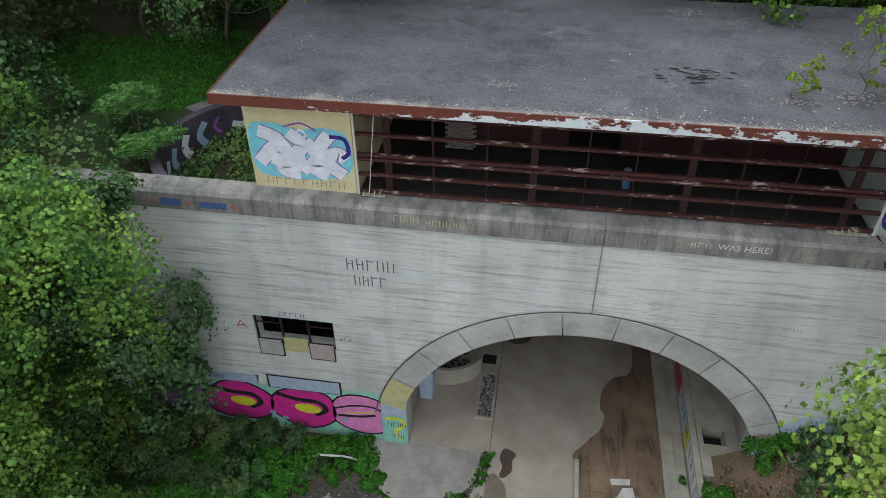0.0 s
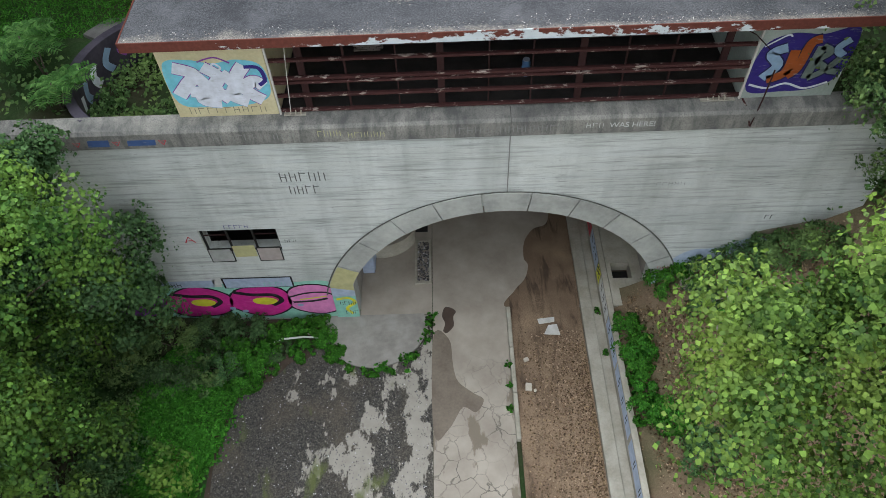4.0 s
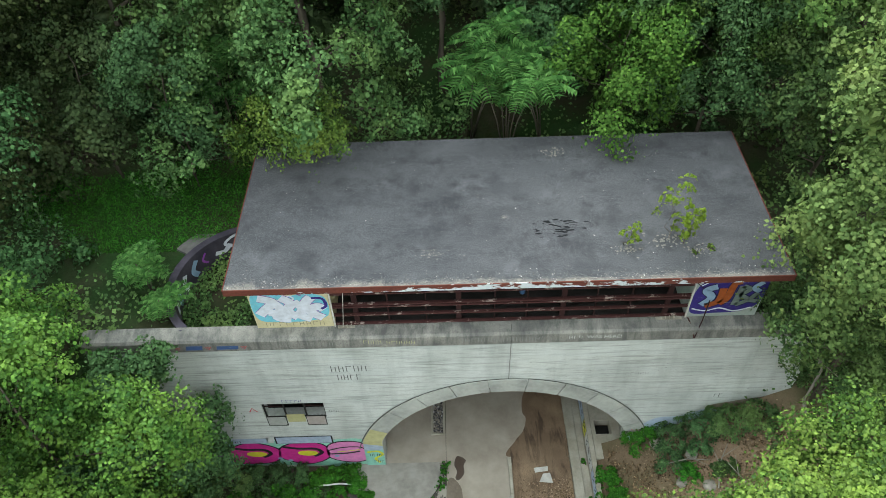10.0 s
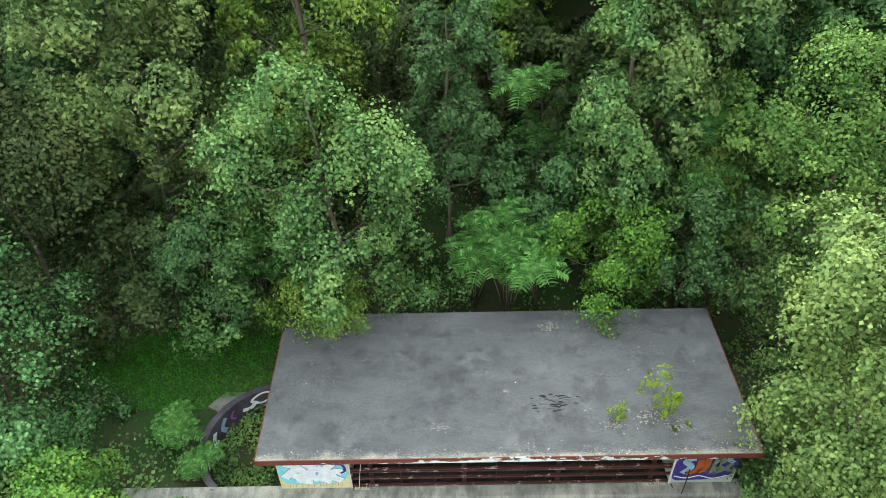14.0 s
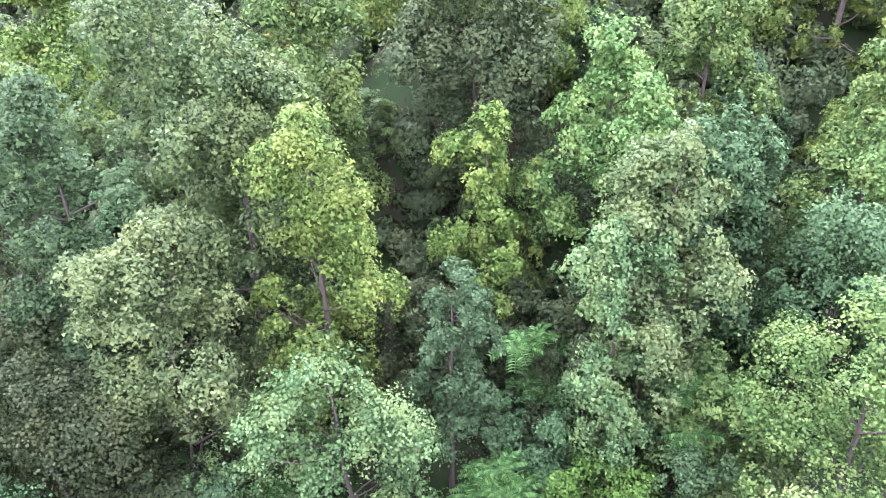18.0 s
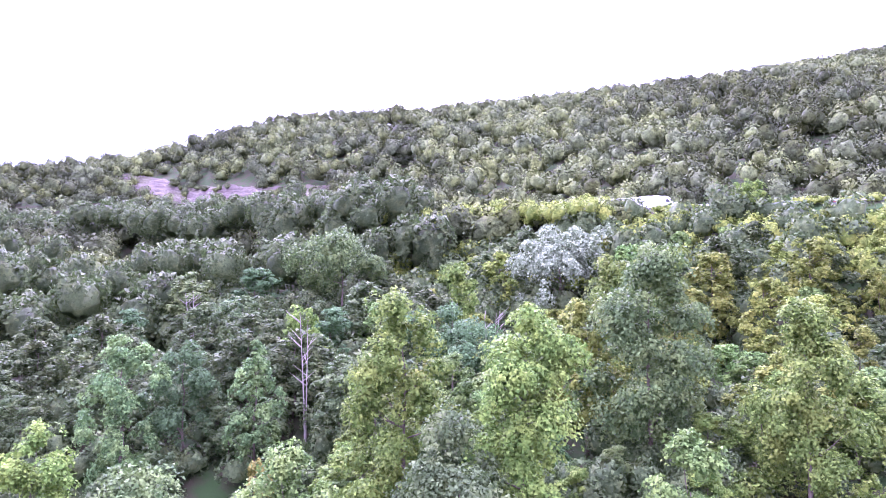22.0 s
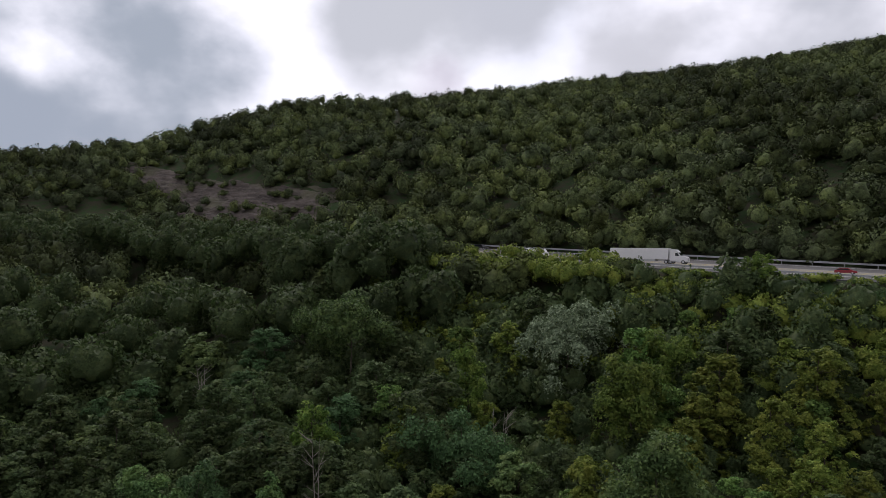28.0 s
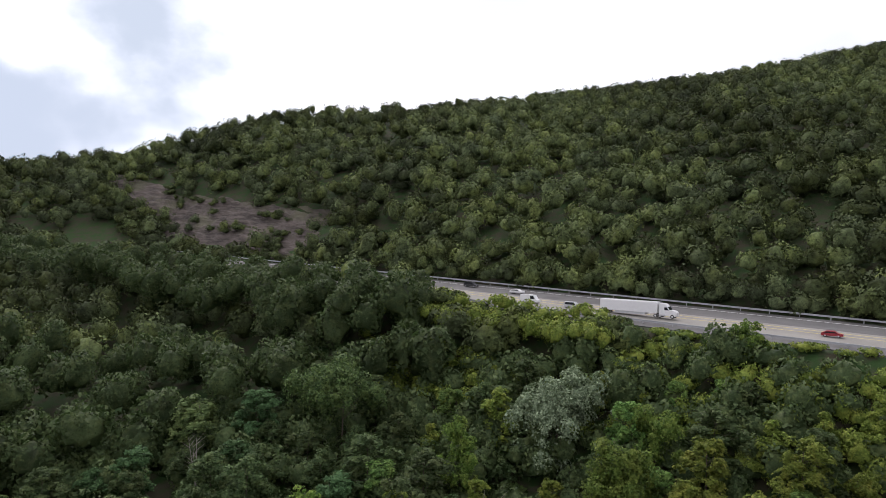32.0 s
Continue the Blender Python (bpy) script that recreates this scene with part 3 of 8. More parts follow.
def front_z(x, y):
    """The cutting before the portal: flat road, banks at both sides."""
    right = np.where(x > 6.1, 0.95 + np.clip(x - 6.3, 0, 8) * (0.50 + 0.16 * smooth_step((y + 5) / 5)) + np.clip(x - 14.3, 0, 60) * 0.45, -0.10)
    left = np.where(x < -9.0, 0.12 * (-9.0 - x) + np.clip(-14.5 - x, 0, 60) * 0.55, -0.10)
    return np.maximum(np.minimum(right, 14.0), np.minimum(left, 12.0))


def ridge_y(x):
    return 402 + 0.55 * np.clip(x + 34, 0, 900)


def hill_z(x, y):
    """The hillside behind and above the portal, up to the highway, and the mountain beyond it."""
    p = np.interp(y, (-40, 5, 9, 20, 40, 90, 115, 182, 268, 420), (10.2, 10.2, 10.8, 15, 33, 41, 49, 64, 79, 100))
    p = p + np.clip(x, -60, 75) * 0.10 * smooth_step((y - 15) / 40)
    # a hollow in the slope away from the road's end
    p = p - 8.5 * smooth_step((-x - 4) / 12) * np.exp(-((y - 49) / 15) ** 2)
    # sunken planter inside the curved wall beside the house
    p = np.where((np.hypot(x + 8.9, y - 3.0) < 3.25) & (x < -8.0) & (y < 7), 9.0, p)
    n, s = across(x, y), along(x, y)
    hz = highway_z(s)
    bank = hz - 0.3 - 0.75 * np.clip(NEAR_EDGE - 3.5 - n, 0, 400)
    p = np.maximum(p, np.where((s < 330) & (s > -140), bank, -99))
    p = np.where((n > NEAR_EDGE - 3.5) & (n < FAR_EDGE + 2), hz - 0.3 + 0.045 * np.clip(n - NEAR_EDGE, 0, 29), p)
    yfoot = (FAR_EDGE + 2 - HW_N[0] * x) / HW_N[1]
    yfoot = np.where(x < -110, (FAR_EDGE + 2 + HW_N[0] * 110) / HW_N[1], yfoot)
    yr = ridge_y(x)
    zr = np.interp(x, (-480, -237, -159, -85, -34, 43, 190, 312, 414, 720), (101, 115, 125, 146, 149, 159, 188, 220, 249, 322))
    zf = highway_z(along(x, yfoot)) + 1.0
    u = (y - yfoot) / np.maximum(yr - yfoot, 20)
    rise = np.where(u < 1, np.sin(np.clip(u, 0, 1) * math.pi / 2) ** 1.1, np.maximum(0.55, 1 - 0.35 * (u - 1)))
    m = zf + (zr - zf) * rise
    return np.where(y > yfoot, m, p)


def ground_z(x, y):
    x, y = np.asarray(x, float), np.asarray(y, float)
    beyond = np.maximum(smooth_step((-x - 15.0) / 6), smooth_step((x - 14.2) / 6))
    step = np.where(y > 0.3, 1.0, 0.0) * (1 - beyond) + beyond * smooth_step((y + 8) / 16)
    return front_z(x, y) * (1 - step) + hill_z(x, y) * step


def build_terrain():
    xs = np.unique(np.concatenate([np.linspace(-480, -60, 50), np.linspace(-60, 90, 120), np.linspace(90, 760, 70), np.linspace(-12.6, -8.0, 19), (-9.0, -8.99, 6.1, 6.12, -4.7, 8.2)]))
    ys = np.unique(np.concatenate([np.linspace(-420, -40, 20), np.linspace(-40, 30, 72), np.linspace(30, 200, 110), np.linspace(200, 860, 110), np.linspace(0.5, 6.6, 22), (0.2, 0.4)]))
    X, Y = np.meshgrid(xs, ys)
    Z = ground_z(X, Y)
    bumps = np.array([noise.noise((a * 0.21, b * 0.21, 0)) for a, b in zip(X.ravel(), Y.ravel())]).reshape(X.shape)
    rough = ((Y > 9) | (np.abs(X) > 16)) & ((across(X, Y) < NEAR_EDGE - 5) | (across(X, Y) > FAR_EDGE + 4))
    Z = Z + bumps * np.where(rough, 0.9, 0.0)
    verts = np.stack([X.ravel(), Y.ravel(), Z.ravel()], 1)
    nx, ny = len(xs), len(ys)
    i, j = np.meshgrid(np.arange(nx - 1), np.arange(ny - 1))
    a = (j * nx + i).ravel()
    faces = np.stack([a, a + 1, a + nx + 1, a + nx], 1)
    cx, cy = verts[faces, 0].mean(1), verts[faces, 1].mean(1)
    z_lo, z_hi = verts[faces, 2].min(1), verts[faces, 2].max(1)
    # the portal's mouth stays open, and the step behind its wall is the wall's own
    keep = ~((np.abs(cy - 0.3) < 0.11) & (cx > -14.6) & (cx < 13.8) & (z_hi - z_lo > 4))
    mesh = np_mesh("ground", verts, faces[keep], True)
    return tagged(link("ground", mesh, FLOOR_MAT), "shaded woodland ground with leaf litter and moss", "ground", "", "structure")


build_terrain()
far_plain = np_mesh("far_plain", [(-2600, -2600, -6), (2600, -2600, -6), (2600, 2600, -6), (-2600, 2600, -6)], [(0, 1, 2, 3)])
tagged(link("distant_ground", far_plain, FLOOR_MAT), "distant dark wooded ground", "ground", "", "structure")

# ---- portal wall ----
AX, AZ, RI, RE = 1.75, 0.30, 6.05, 6.92      # arch centre, inner and outer radius
WALL_L, WALL_R, WALL_D, BAND_Z = -15.0, 13.9, 0.6, 9.76
WIN = (-8.95, -6.22, 4.42, 5.72)             # window opening x0 x1 z0 z1


def foot_half(r):
    """Half the width between the arch's straight feet."""
    return math.sqrt(r * r - 4.0)


def arch_outline(r, z0=-0.1, steps=40):
    """From the foot at one side over the crown to the other foot: (x, z)."""
    pts = []
    a0 = math.asin(2.0 / r)
    foot = r * math.cos(a0)
    pts.append((AX - foot, z0))
    for k in range(steps + 1):
        a = math.pi - a0 - (math.pi - 2 * a0) * k / steps
        pts.append((AX + r * math.cos(a), AZ + r * math.sin(a)))
    pts.append((AX + foot, z0))
    return pts


def build_headwall():
    bm = bmesh.new()
    y0, y1 = 0.0, WALL_D

    def quad(a, b, c, d):
        bm.faces.new([bm.verts.new(p) for p in (a, b, c, d)])

    def panel(x0, x1, z0, z1):
        quad((x0, y0, z0), (x1, y0, z0), (x1, y0, z1), (x0, y0, z1))
        quad((x1, y1, z0), (x0, y1, z0), (x0, y1, z1), (x1, y1, z1))

    left, right = AX - RE + 0.5, AX + RE - 0.5
    wx0, wx1, wz0, wz1 = WIN
    for xa, xb in ((WALL_L, wx0), (wx0, wx1), (wx1, left)):
        for za, zb in ((-1.0, wz0), (wz0, wz1), (wz1, BAND_Z)):
            if not (xa == wx0 and za == wz0):
                panel(xa, xb, za, zb)
    for a, b in (((wx0, wz0), (wx1, wz0)), ((wx1, wz0), (wx1, wz1)), ((wx1, wz1), (wx0, wz1)), ((wx0, wz1), (wx0, wz0))):
        quad((a[0], y0, a[1]), (a[0], y1, a[1]), (b[0], y1, b[1]), (b[0], y0, b[1]))
    panel(right, WALL_R, -1.0, BAND_Z)
    mid = RI + 0.25
    outline = [p for p in arch_outline(mid, -1.0, 60)]
    # between the ring and the wall's top, column by column
    xs = [p[0] for p in outline]
    for (xa, za), (xb, zb) in zip(outline, outline[1:]):
        if abs(xb - xa) < 1e-4:
            continue
        quad((xa, y0, za), (xb, y0, zb), (xb, y0, BAND_Z), (xa, y0, BAND_Z))
        quad((xb, y1, zb), (xa, y1, za), (xa, y1, BAND_Z), (xb, y1, BAND_Z))
        quad((xa, y0, za), (xa, y1, za), (xb, y1, zb), (xb, y0, zb))
    panel(left, xs[0], -1.0, BAND_Z)
    panel(xs[-1], right, -1.0, BAND_Z)
    for x in (WALL_L, WALL_R):
        quad((x, y0, -1), (x, y1, -1), (x, y1, BAND_Z), (x, y0, BAND_Z))
    bmesh.ops.remove_doubles(bm, verts=bm.verts, dist=1e-4)
    bmesh.ops.recalc_face_normals(bm, faces=bm.faces)
    return part("wall_south", bm, CONCRETE)


headwall = tagged(build_headwall(), "board-marked grey concrete portal wall, stained and graffitied", "wall", "", "structure")
# vertical joint over the crown
block("joint_line", AX + 0.0, AX + 0.035, -0.012, -0.002, AZ + RE, BAND_Z, plain("joint_filler", (0.16, 0.16, 0.15), (0.24, 0.24, 0.22)), headwall, "narrow dark construction joint", 0)

# parapet: an overhanging dark band with a weathered sloping top
band = bmesh.new()
prism(band, [(-0.06, BAND_Z), (-0.06, 10.30), (0.02, 10.40), (0.62, 10.46), (0.62, BAND_Z)], "x", WALL_L, AX + 0.01)
prism(band, [(-0.06, BAND_Z), (-0.06, 10.30), (0.02, 10.40), (0.62, 10.46), (0.62, BAND_Z)], "x", AX + 0.025, WALL_R)
parapet = tagged(part("parapet", band, COPING), "dark weathered concrete parapet along the wall top", "parapet", "", "structure")

# arch ring: separate blocks with open joints
ring = empty("arch_ring", AX, 0, 0, "smooth grey concrete arch ring round the tunnel mouth", "arch", "", "structure")
PAINT_BLUE = plain("pale_blue_paint", (0.38, 0.46, 0.60), (0.50, 0.57, 0.68), 2.0, 0.7)
PAINT_YELLOW = plain("faded_yellow_paint", (0.48, 0.45, 0.22), (0.58, 0.55, 0.32), 2.0, 0.7)
RING_PARTS = 13
for k in range(RING_PARTS):
    a0, a1 = math.pi * k / RING_PARTS, math.pi * (k + 1) / RING_PARTS
    gap = 0.003
    pts_in, pts_out = [], []
    for q in range(5):
        a = math.pi - (a0 + gap + (a1 - a0 - 2 * gap) * q / 4)
        for r, dest in ((RI, pts_in), (RE, pts_out)):
            z = AZ + r * math.sin(a)
            x = r * math.cos(a)
            x = math.copysign(min(abs(x), foot_half(r)), x)
            dest.append((x, z))
    bm = prism(bmesh.new(), pts_in + pts_out[::-1], "y", -0.07, 0.75)
    ob = part("voussoir", bm, SMOOTH_CONCRETE, ring)
# dirt ledge over the ring
ledge_pts = [(r * math.cos(math.pi * (0.06 + 0.88 * q / 40)), AZ + r * math.sin(math.pi * (0.06 + 0.88 * q / 40))) for r in (RE + 0.002, RE + 0.055) for q in range(41)]
ledge_bm = bmesh.new()
lv = [ledge_bm.verts.new((x, -0.035, z)) for x, z in ledge_pts]
for q in range(40):
    ledge_bm.faces.new((lv[q], lv[q + 1], lv[q + 42], lv[q + 41]))
part("dirt_line", ledge_bm, plain("black_green_grime", (0.05, 0.052, 0.042), (0.16, 0.16, 0.14), 2.5, 0.95), ring, "dark grime along the top of the arch ring")
# feet below the springing
for side in (-1, 1):
    a, b = side * foot_half(RI), side * foot_half(RE)
    block("foot", min(a, b), max(a, b), -0.07, 0.75, -0.1, AZ + 0.02, SMOOTH_CONCRETE, ring)

# ---- tunnel ----
bm = bmesh.new()
prof = arch_outline(RI + 0.02, -0.1, 36)
DEPTHS = (0.6, 3, 6, 10, 16, 24, 34)
rings = [[bm.verts.new((x, y, z)) for x, z in prof] for y in DEPTHS]
for a, b in zip(rings, rings[1:]):
    for k in range(len(prof) - 1):
        bm.faces.new((a[k], b[k], b[k + 1], a[k + 1]))
bm.faces.new(rings[-1])
tagged(part("tunnel_lining", bm, TUNNEL), "stained concrete tunnel vault in deep shade", "tunnel", "", "structure")

# ---- road and ground surfaces before and inside the portal ----
def sheet(name, outline, z, material, label, category, depth=0.12):
    return tagged(part(name, prism(bmesh.new(), outline, "z", z - depth, z), material), label, category, "", "structure")


sheet("road", [(-1.0, -60), (2.0, -60), (2.0, 0.16), (5.02, 0.16), (5.02, 34), (-1.0, 34)], 0.0, LANE, "cracked pale concrete road lane running into the tunnel", "road")
sheet("road_shoulder", [(-9.2, -60), (-1.02, -60), (-1.02, -0.05), (-9.2, -0.05)], -0.02, ASPHALT, "broken dark asphalt with pale concrete showing through", "road")
sheet("muddy_lane", [(2.18, -60), (5.02, -60), (5.02, 0.14), (2.18, 0.14)], -0.01, MUD, "brown mud and dead leaves covering a road lane", "road")
sheet("walkway", [(-4.2, -0.04), (-1.02, -0.04), (-1.02, 34), (-4.2, 34)], 0.03, LANE, "bare concrete walkway floor inside the tunnel mouth", "floor")
arc = [(-5.35, -0.02)] + [(-3.35 + 2.15 * math.cos(a), -0.35 + 2.1 * math.sin(a)) for a in np.linspace(math.pi * 1.02, math.pi * 1.93, 18)] + [(-1.35, -0.02)]
sheet("apron", arc, 0.06, APRON, "rounded cracked concrete apron before the tunnel mouth", "slab")
edge_soil = [(-11.6, -0.06), (-5.4, -0.06), (-5.45, -1.0), (-5.9, -1.9), (-6.6, -2.1), (-7.3, -2.9), (-8.2, -3.0), (-8.6, -4.2), (-8.9, -6.4), (-8.7, -8.8), (-9.15, -9.6), (-11.6, -9.6)]
sheet("soil_bed", edge_soil, -0.005, SOIL, "dark soil with debris along the foot of the wall", "soil", 0.1)
# right-hand kerb, gutter and low wall
sheet("kerb", [(5.04, -60), (5.50, -60), (5.50, 34), (5.04, 34)], 0.16, KERB, "worn concrete kerb beside the muddy lane", "kerb", 0.3)
sheet("gutter", [(5.52, -60), (5.86, -60), (5.86, 34), (5.52, 34)], 0.10, KERB, "concrete gutter strip behind the kerb", "kerb", 0.3)
low = sheet("low_wall", [(5.88, -60), (6.10, -60), (6.10, 12), (5.88, 12)], 1.12, KERB, "low concrete side wall with graffiti", "wall", 1.3)
ledge = bmesh.new()
for x0, x1, y0, y1 in ((6.12, 6.30, -0.6, 30), (7.06, 8.2, -0.6, 30), (6.30, 7.06, -0.6, 0.70), (6.30, 7.06, 1.46, 30)):
    box(ledge, x0, x1, y0, y1, 0.6, 1.12)
tagged(part("raised_ledge", ledge, KERB), "raised concrete ledge with an open square pit", "ledge", "", "structure")
# the pit's shade is given by a black floor
block("pit", 6.28, 7.08, 0.68, 1.48, 0.0, 0.5, DARK).name = "pit_floor"
tagged(bpy.data.objects["pit_floor"], "bottom of an open square pit, black in place of shade", "pit", "", "structure")
# median kerb between the two lanes
med = empty("median_kerb", 2.09, -2.7, 0, "narrow mossy concrete kerb between the lanes", "kerb", "", "structure")
for k, (ya, yb) in enumerate(((-5.55, -3.7), (-3.69, -1.75), (-1.74, 0.15))):
    ob = part("kerb_stone", box(bmesh.new(), -0.085, 0.085, ya + 2.7, yb + 2.7, -0.1, 0.13, 0.02), KERB, med)

# ---- upper house over the portal ----
ROOF = (-8.52, 11.45, -0.28, 7.6)            # x0 x1 y0 y1
house = empty("ventilation_house", 1.5, 3.5, 10.4, "derelict concrete ventilation house with an open steel-framed front", "building", "", "structure")


def hpart(name, x0, x1, y0, y1, z0, z1, material, label="", bevel=0.01):
    return part(name, box(bmesh.new(), x0 - 1.5, x1 - 1.5, y0 - 3.5, y1 - 3.5, z0 - 10.4, z1 - 10.4, bevel), material, house, label)


roof = bmesh.new()
x0, x1, y0, y1 = (ROOF[0] - 1.5, ROOF[1] - 1.5, ROOF[2] - 3.5, ROOF[3] - 3.5)
rv = [roof.verts.new(p) for p in ((x0, y0, 3.24), (x1, y0, 3.24), (x1, y1, 3.50), (x0, y1, 3.50), (x0, y0, 3.02), (x1, y0, 3.02), (x1, y1, 3.28), (x0, y1, 3.28))]
for f in ((0, 1, 2, 3), (7, 6, 5, 4), (0, 4, 5, 1), (1, 5, 6, 2), (2, 6, 7, 3), (3, 7, 4, 0)):
    roof.faces.new([rv[i] for i in f])
part("roof", roof, TAR, house, "flat dark tar-and-gravel roof with pale grit along its edge")
hpart("front_fascia", ROOF[0] - 0.03, ROOF[1] + 0.03, ROOF[2] - 0.04, ROOF[2] - 0.005, 13.36, 13.66, FASCIA, "rust-red fascia with flaking white paint", 0.006)
side = bmesh.new()
for xx in (ROOF[0] - 0.035, ROOF[1] + 0.005):
    sv = [side.verts.new((xx + dx - 1.5, y - 3.5, z - 10.4)) for dx in (0, 0.03) for y, z in ((ROOF[2] - 0.04, 13.36), (ROOF[3], 13.62), (ROOF[3], 13.92), (ROOF[2] - 0.04, 13.66))]
    for f in ((0, 1, 2, 3), (7, 6, 5, 4), (0, 4, 5, 1), (1, 5, 6, 2), (2, 6, 7, 3), (3, 7, 4, 0)):
        side.faces.new([sv[i] for i in f])
part("side_fascia", side, FASCIA, house, "rusted metal edging on the roof's ends")
PIER_Y = 0.50
pier_l = hpart("left_pier", -8.1, -5.12, PIER_Y, 7.2, 10.3, 13.40, STUCCO, "cream rendered wall end covered in graffiti")
pier_r = hpart("right_pier", 8.55, 11.2, PIER_Y, 7.2, 10.3, 13.40, STUCCO_GREY, "grey rendered wall end covered in graffiti")
# back wall, floor and ceiling carry the room's shade in their colour
hpart("back_wall", -5.1, 8.53, 6.6, 7.2, 10.3, 13.5, INTERIOR, "back wall of the ventilation room, near black with shade in its colour")
hpart("room_floor", -5.1, 8.53, 0.64, 6.58, 10.2, 10.40, INTERIOR, "concrete floor, near black with shade in its colour", 0)
hpart("ceiling", -5.1, 8.53, 0.5, 6.58, 13.30, 13.40, INTERIOR, "concrete ceiling, near black with shade in its colour", 0)
# steel window framing with no glass left
for z, r, m in ((12.92, 0.05, RUST), (12.34, 0.05, RUST), (11.72, 0.05, RUST), (11.58, 0.05, RUST), (11.10, 0.05, RUST), (10.56, 0.045, RUST)):
    hpart("rail", -5.1, 8.53, PIER_Y - 0.02, PIER_Y + 0.10, z - r, z + r * 0.7, m, "", 0.008)
for x, w in ((-4.20, 0.10), (-0.25, 0.10), (3.74, 0.10), (7.72, 0.10), (-2.95, 0.03), (-1.5, 0.02), (1.12, 0.02), (2.36, 0.02), (4.98, 0.02), (6.30, 0.02)):
    hpart("mullion", x - w, x + w, PIER_Y + 0.11, PIER_Y + 0.2, 10.46, 13.30, RUST_DARK, "", 0.006)
for x in (-5.09, 8.47):
    hpart("jamb", x, x + 0.06, PIER_Y - 0.06, PIER_Y + 0.02, 10.46, 13.36, PALE_STEEL, "pale painted steel jamb", 0.006)

# ---- highway ----
HWY_ASPHALT = plain("worn_highway_asphalt", (0.085, 0.083, 0.08), (0.13, 0.127, 0.12), 0.15, 0.85, fine=4)
HWY_CONCRETE = plain("pale_highway_concrete", (0.19, 0.182, 0.16), (0.25, 0.24, 0.21), 0.15, 0.85, fine=4)
HWY_YELLOW = plain("yellow_road_paint", (0.50, 0.40, 0.10), (0.58, 0.47, 0.15), 0.5)
HWY_WHITE = plain("white_road_paint", (0.62, 0.62, 0.60), (0.74, 0.74, 0.72), 0.5)
RAIL_GREY = rust_metal("dull_galvanised_steel", (0.26, 0.27, 0.28), (0.42, 0.43, 0.44))


def hw(s, n, dz=0.0):
    """A point of the highway: s along it, n across from the near edge."""
    x = 74 + HW_D[0] * s + HW_N[0] * (n + NEAR_EDGE - across(74, 99))
    y = 99 + HW_D[1] * s + HW_N[1] * (n + NEAR_EDGE - across(74, 99))
    return (x, y, highway_z(s) + 0.045 * n + dz)


def strip(name, s0, s1, n0, n1, dz, h, material, parent=None, label=""):
    bm = bmesh.new()
    v = [bm.verts.new(hw(s, n, d)) for d in (dz, dz - h) for s, n in ((s0, n0), (s1, n0), (s1, n1), (s0, n1))]
    for f in ((3, 2, 1, 0), (4, 5, 6, 7), (0, 1, 5, 4), (1, 2, 6, 5), (2, 3, 7, 6), (3, 0, 4, 7)):
        bm.faces.new([v[i] for i in f])
    bmesh.ops.recalc_face_normals(bm, faces=bm.faces)
    return part(name, bm, material, parent, label)


highway = strip("highway", -130, 300, -2.5, 30.5, 0.0, 0.6, HWY_ASPHALT)
tagged(highway, "four-lane highway on an embankment across the hillside", "road", "", "structure")
strip("lane_slab", -130, 300, 3.2, 17.0, 0.05, 0.1, HWY_CONCRETE, highway, "pale concrete carriageway")
for n0, m in ((3.6, HWY_WHITE), (11.4, HWY_YELLOW), (14.4, HWY_YELLOW), (26.4, HWY_WHITE)):
    strip("edge_line", -130, 300, n0, n0 + 0.22, 0.065, 0.02, m, highway)
for n0, hgt in ((0.6, 0.75), (30.0, 1.0)):
    gr = strip("guard_rail", -130, 300, n0, n0 + 0.12, hgt, 0.38, RAIL_GREY)
    tagged(gr, "galvanised steel guard rail along the highway", "guard rail", "", "structure")
    for s in np.arange(-40, 200, 6.0):
        a = Vector(hw(s, n0 + 0.06, 0))
        part("rail_post", box(bmesh.new(), a.x - 0.07, a.x + 0.07, a.y - 0.07, a.y + 0.07, a.z - 0.2, a.z + hgt), RAIL_GREY, gr)

# ---- trees ----
def unit(v):
    return v / np.maximum(np.linalg.norm(v, axis=1, keepdims=True), 1e-9)


QUAD_LEAF = np.array([(0, -0.5, 0), (0.30, 0.0, 0.10), (0, 0.5, -0.05), (-0.30, 0.0, 0.10)])
BROAD_LEAF = np.array([(0, -0.5, 0), (0.42, -0.05, 0.10), (0, 0.5, -0.06), (-0.42, -0.05, 0.10)])
TRI_LEAF = np.array([(0.46, -0.36, 0.07), (0.0, 0.62, -0.08), (-0.46, -0.36, 0.07)])
NEEDLES = np.array([(0, -0.5, 0), (0.07, 0.1, 0.0), (0, 0.5, -0.06), (-0.07, 0.1, 0.0)])


def leaves(points, normals, size, shape, gen, jitter=0.24):
    """Arrays of one leaf at each point, facing its normal, spun at random."""
    n = len(points)
    nz = unit(normals + gen.normal(0, jitter, (n, 3)))
    ref = unit(gen.normal(0, 1, (n, 3)))
    nx = unit(np.cross(ref, nz))
    ny = np.cross(nz, nx)
    s = (size * gen.uniform(0.65, 1.3, n))[:, None, None]
    v = points[:, None, :] + s * (shape[None, :, 0:1] * nx[:, None] + shape[None, :, 1:2] * ny[:, None] + shape[None, :, 2:3] * nz[:, None])
    k = len(shape)
    return v.reshape(-1, 3), np.arange(n * k).reshape(n, k)


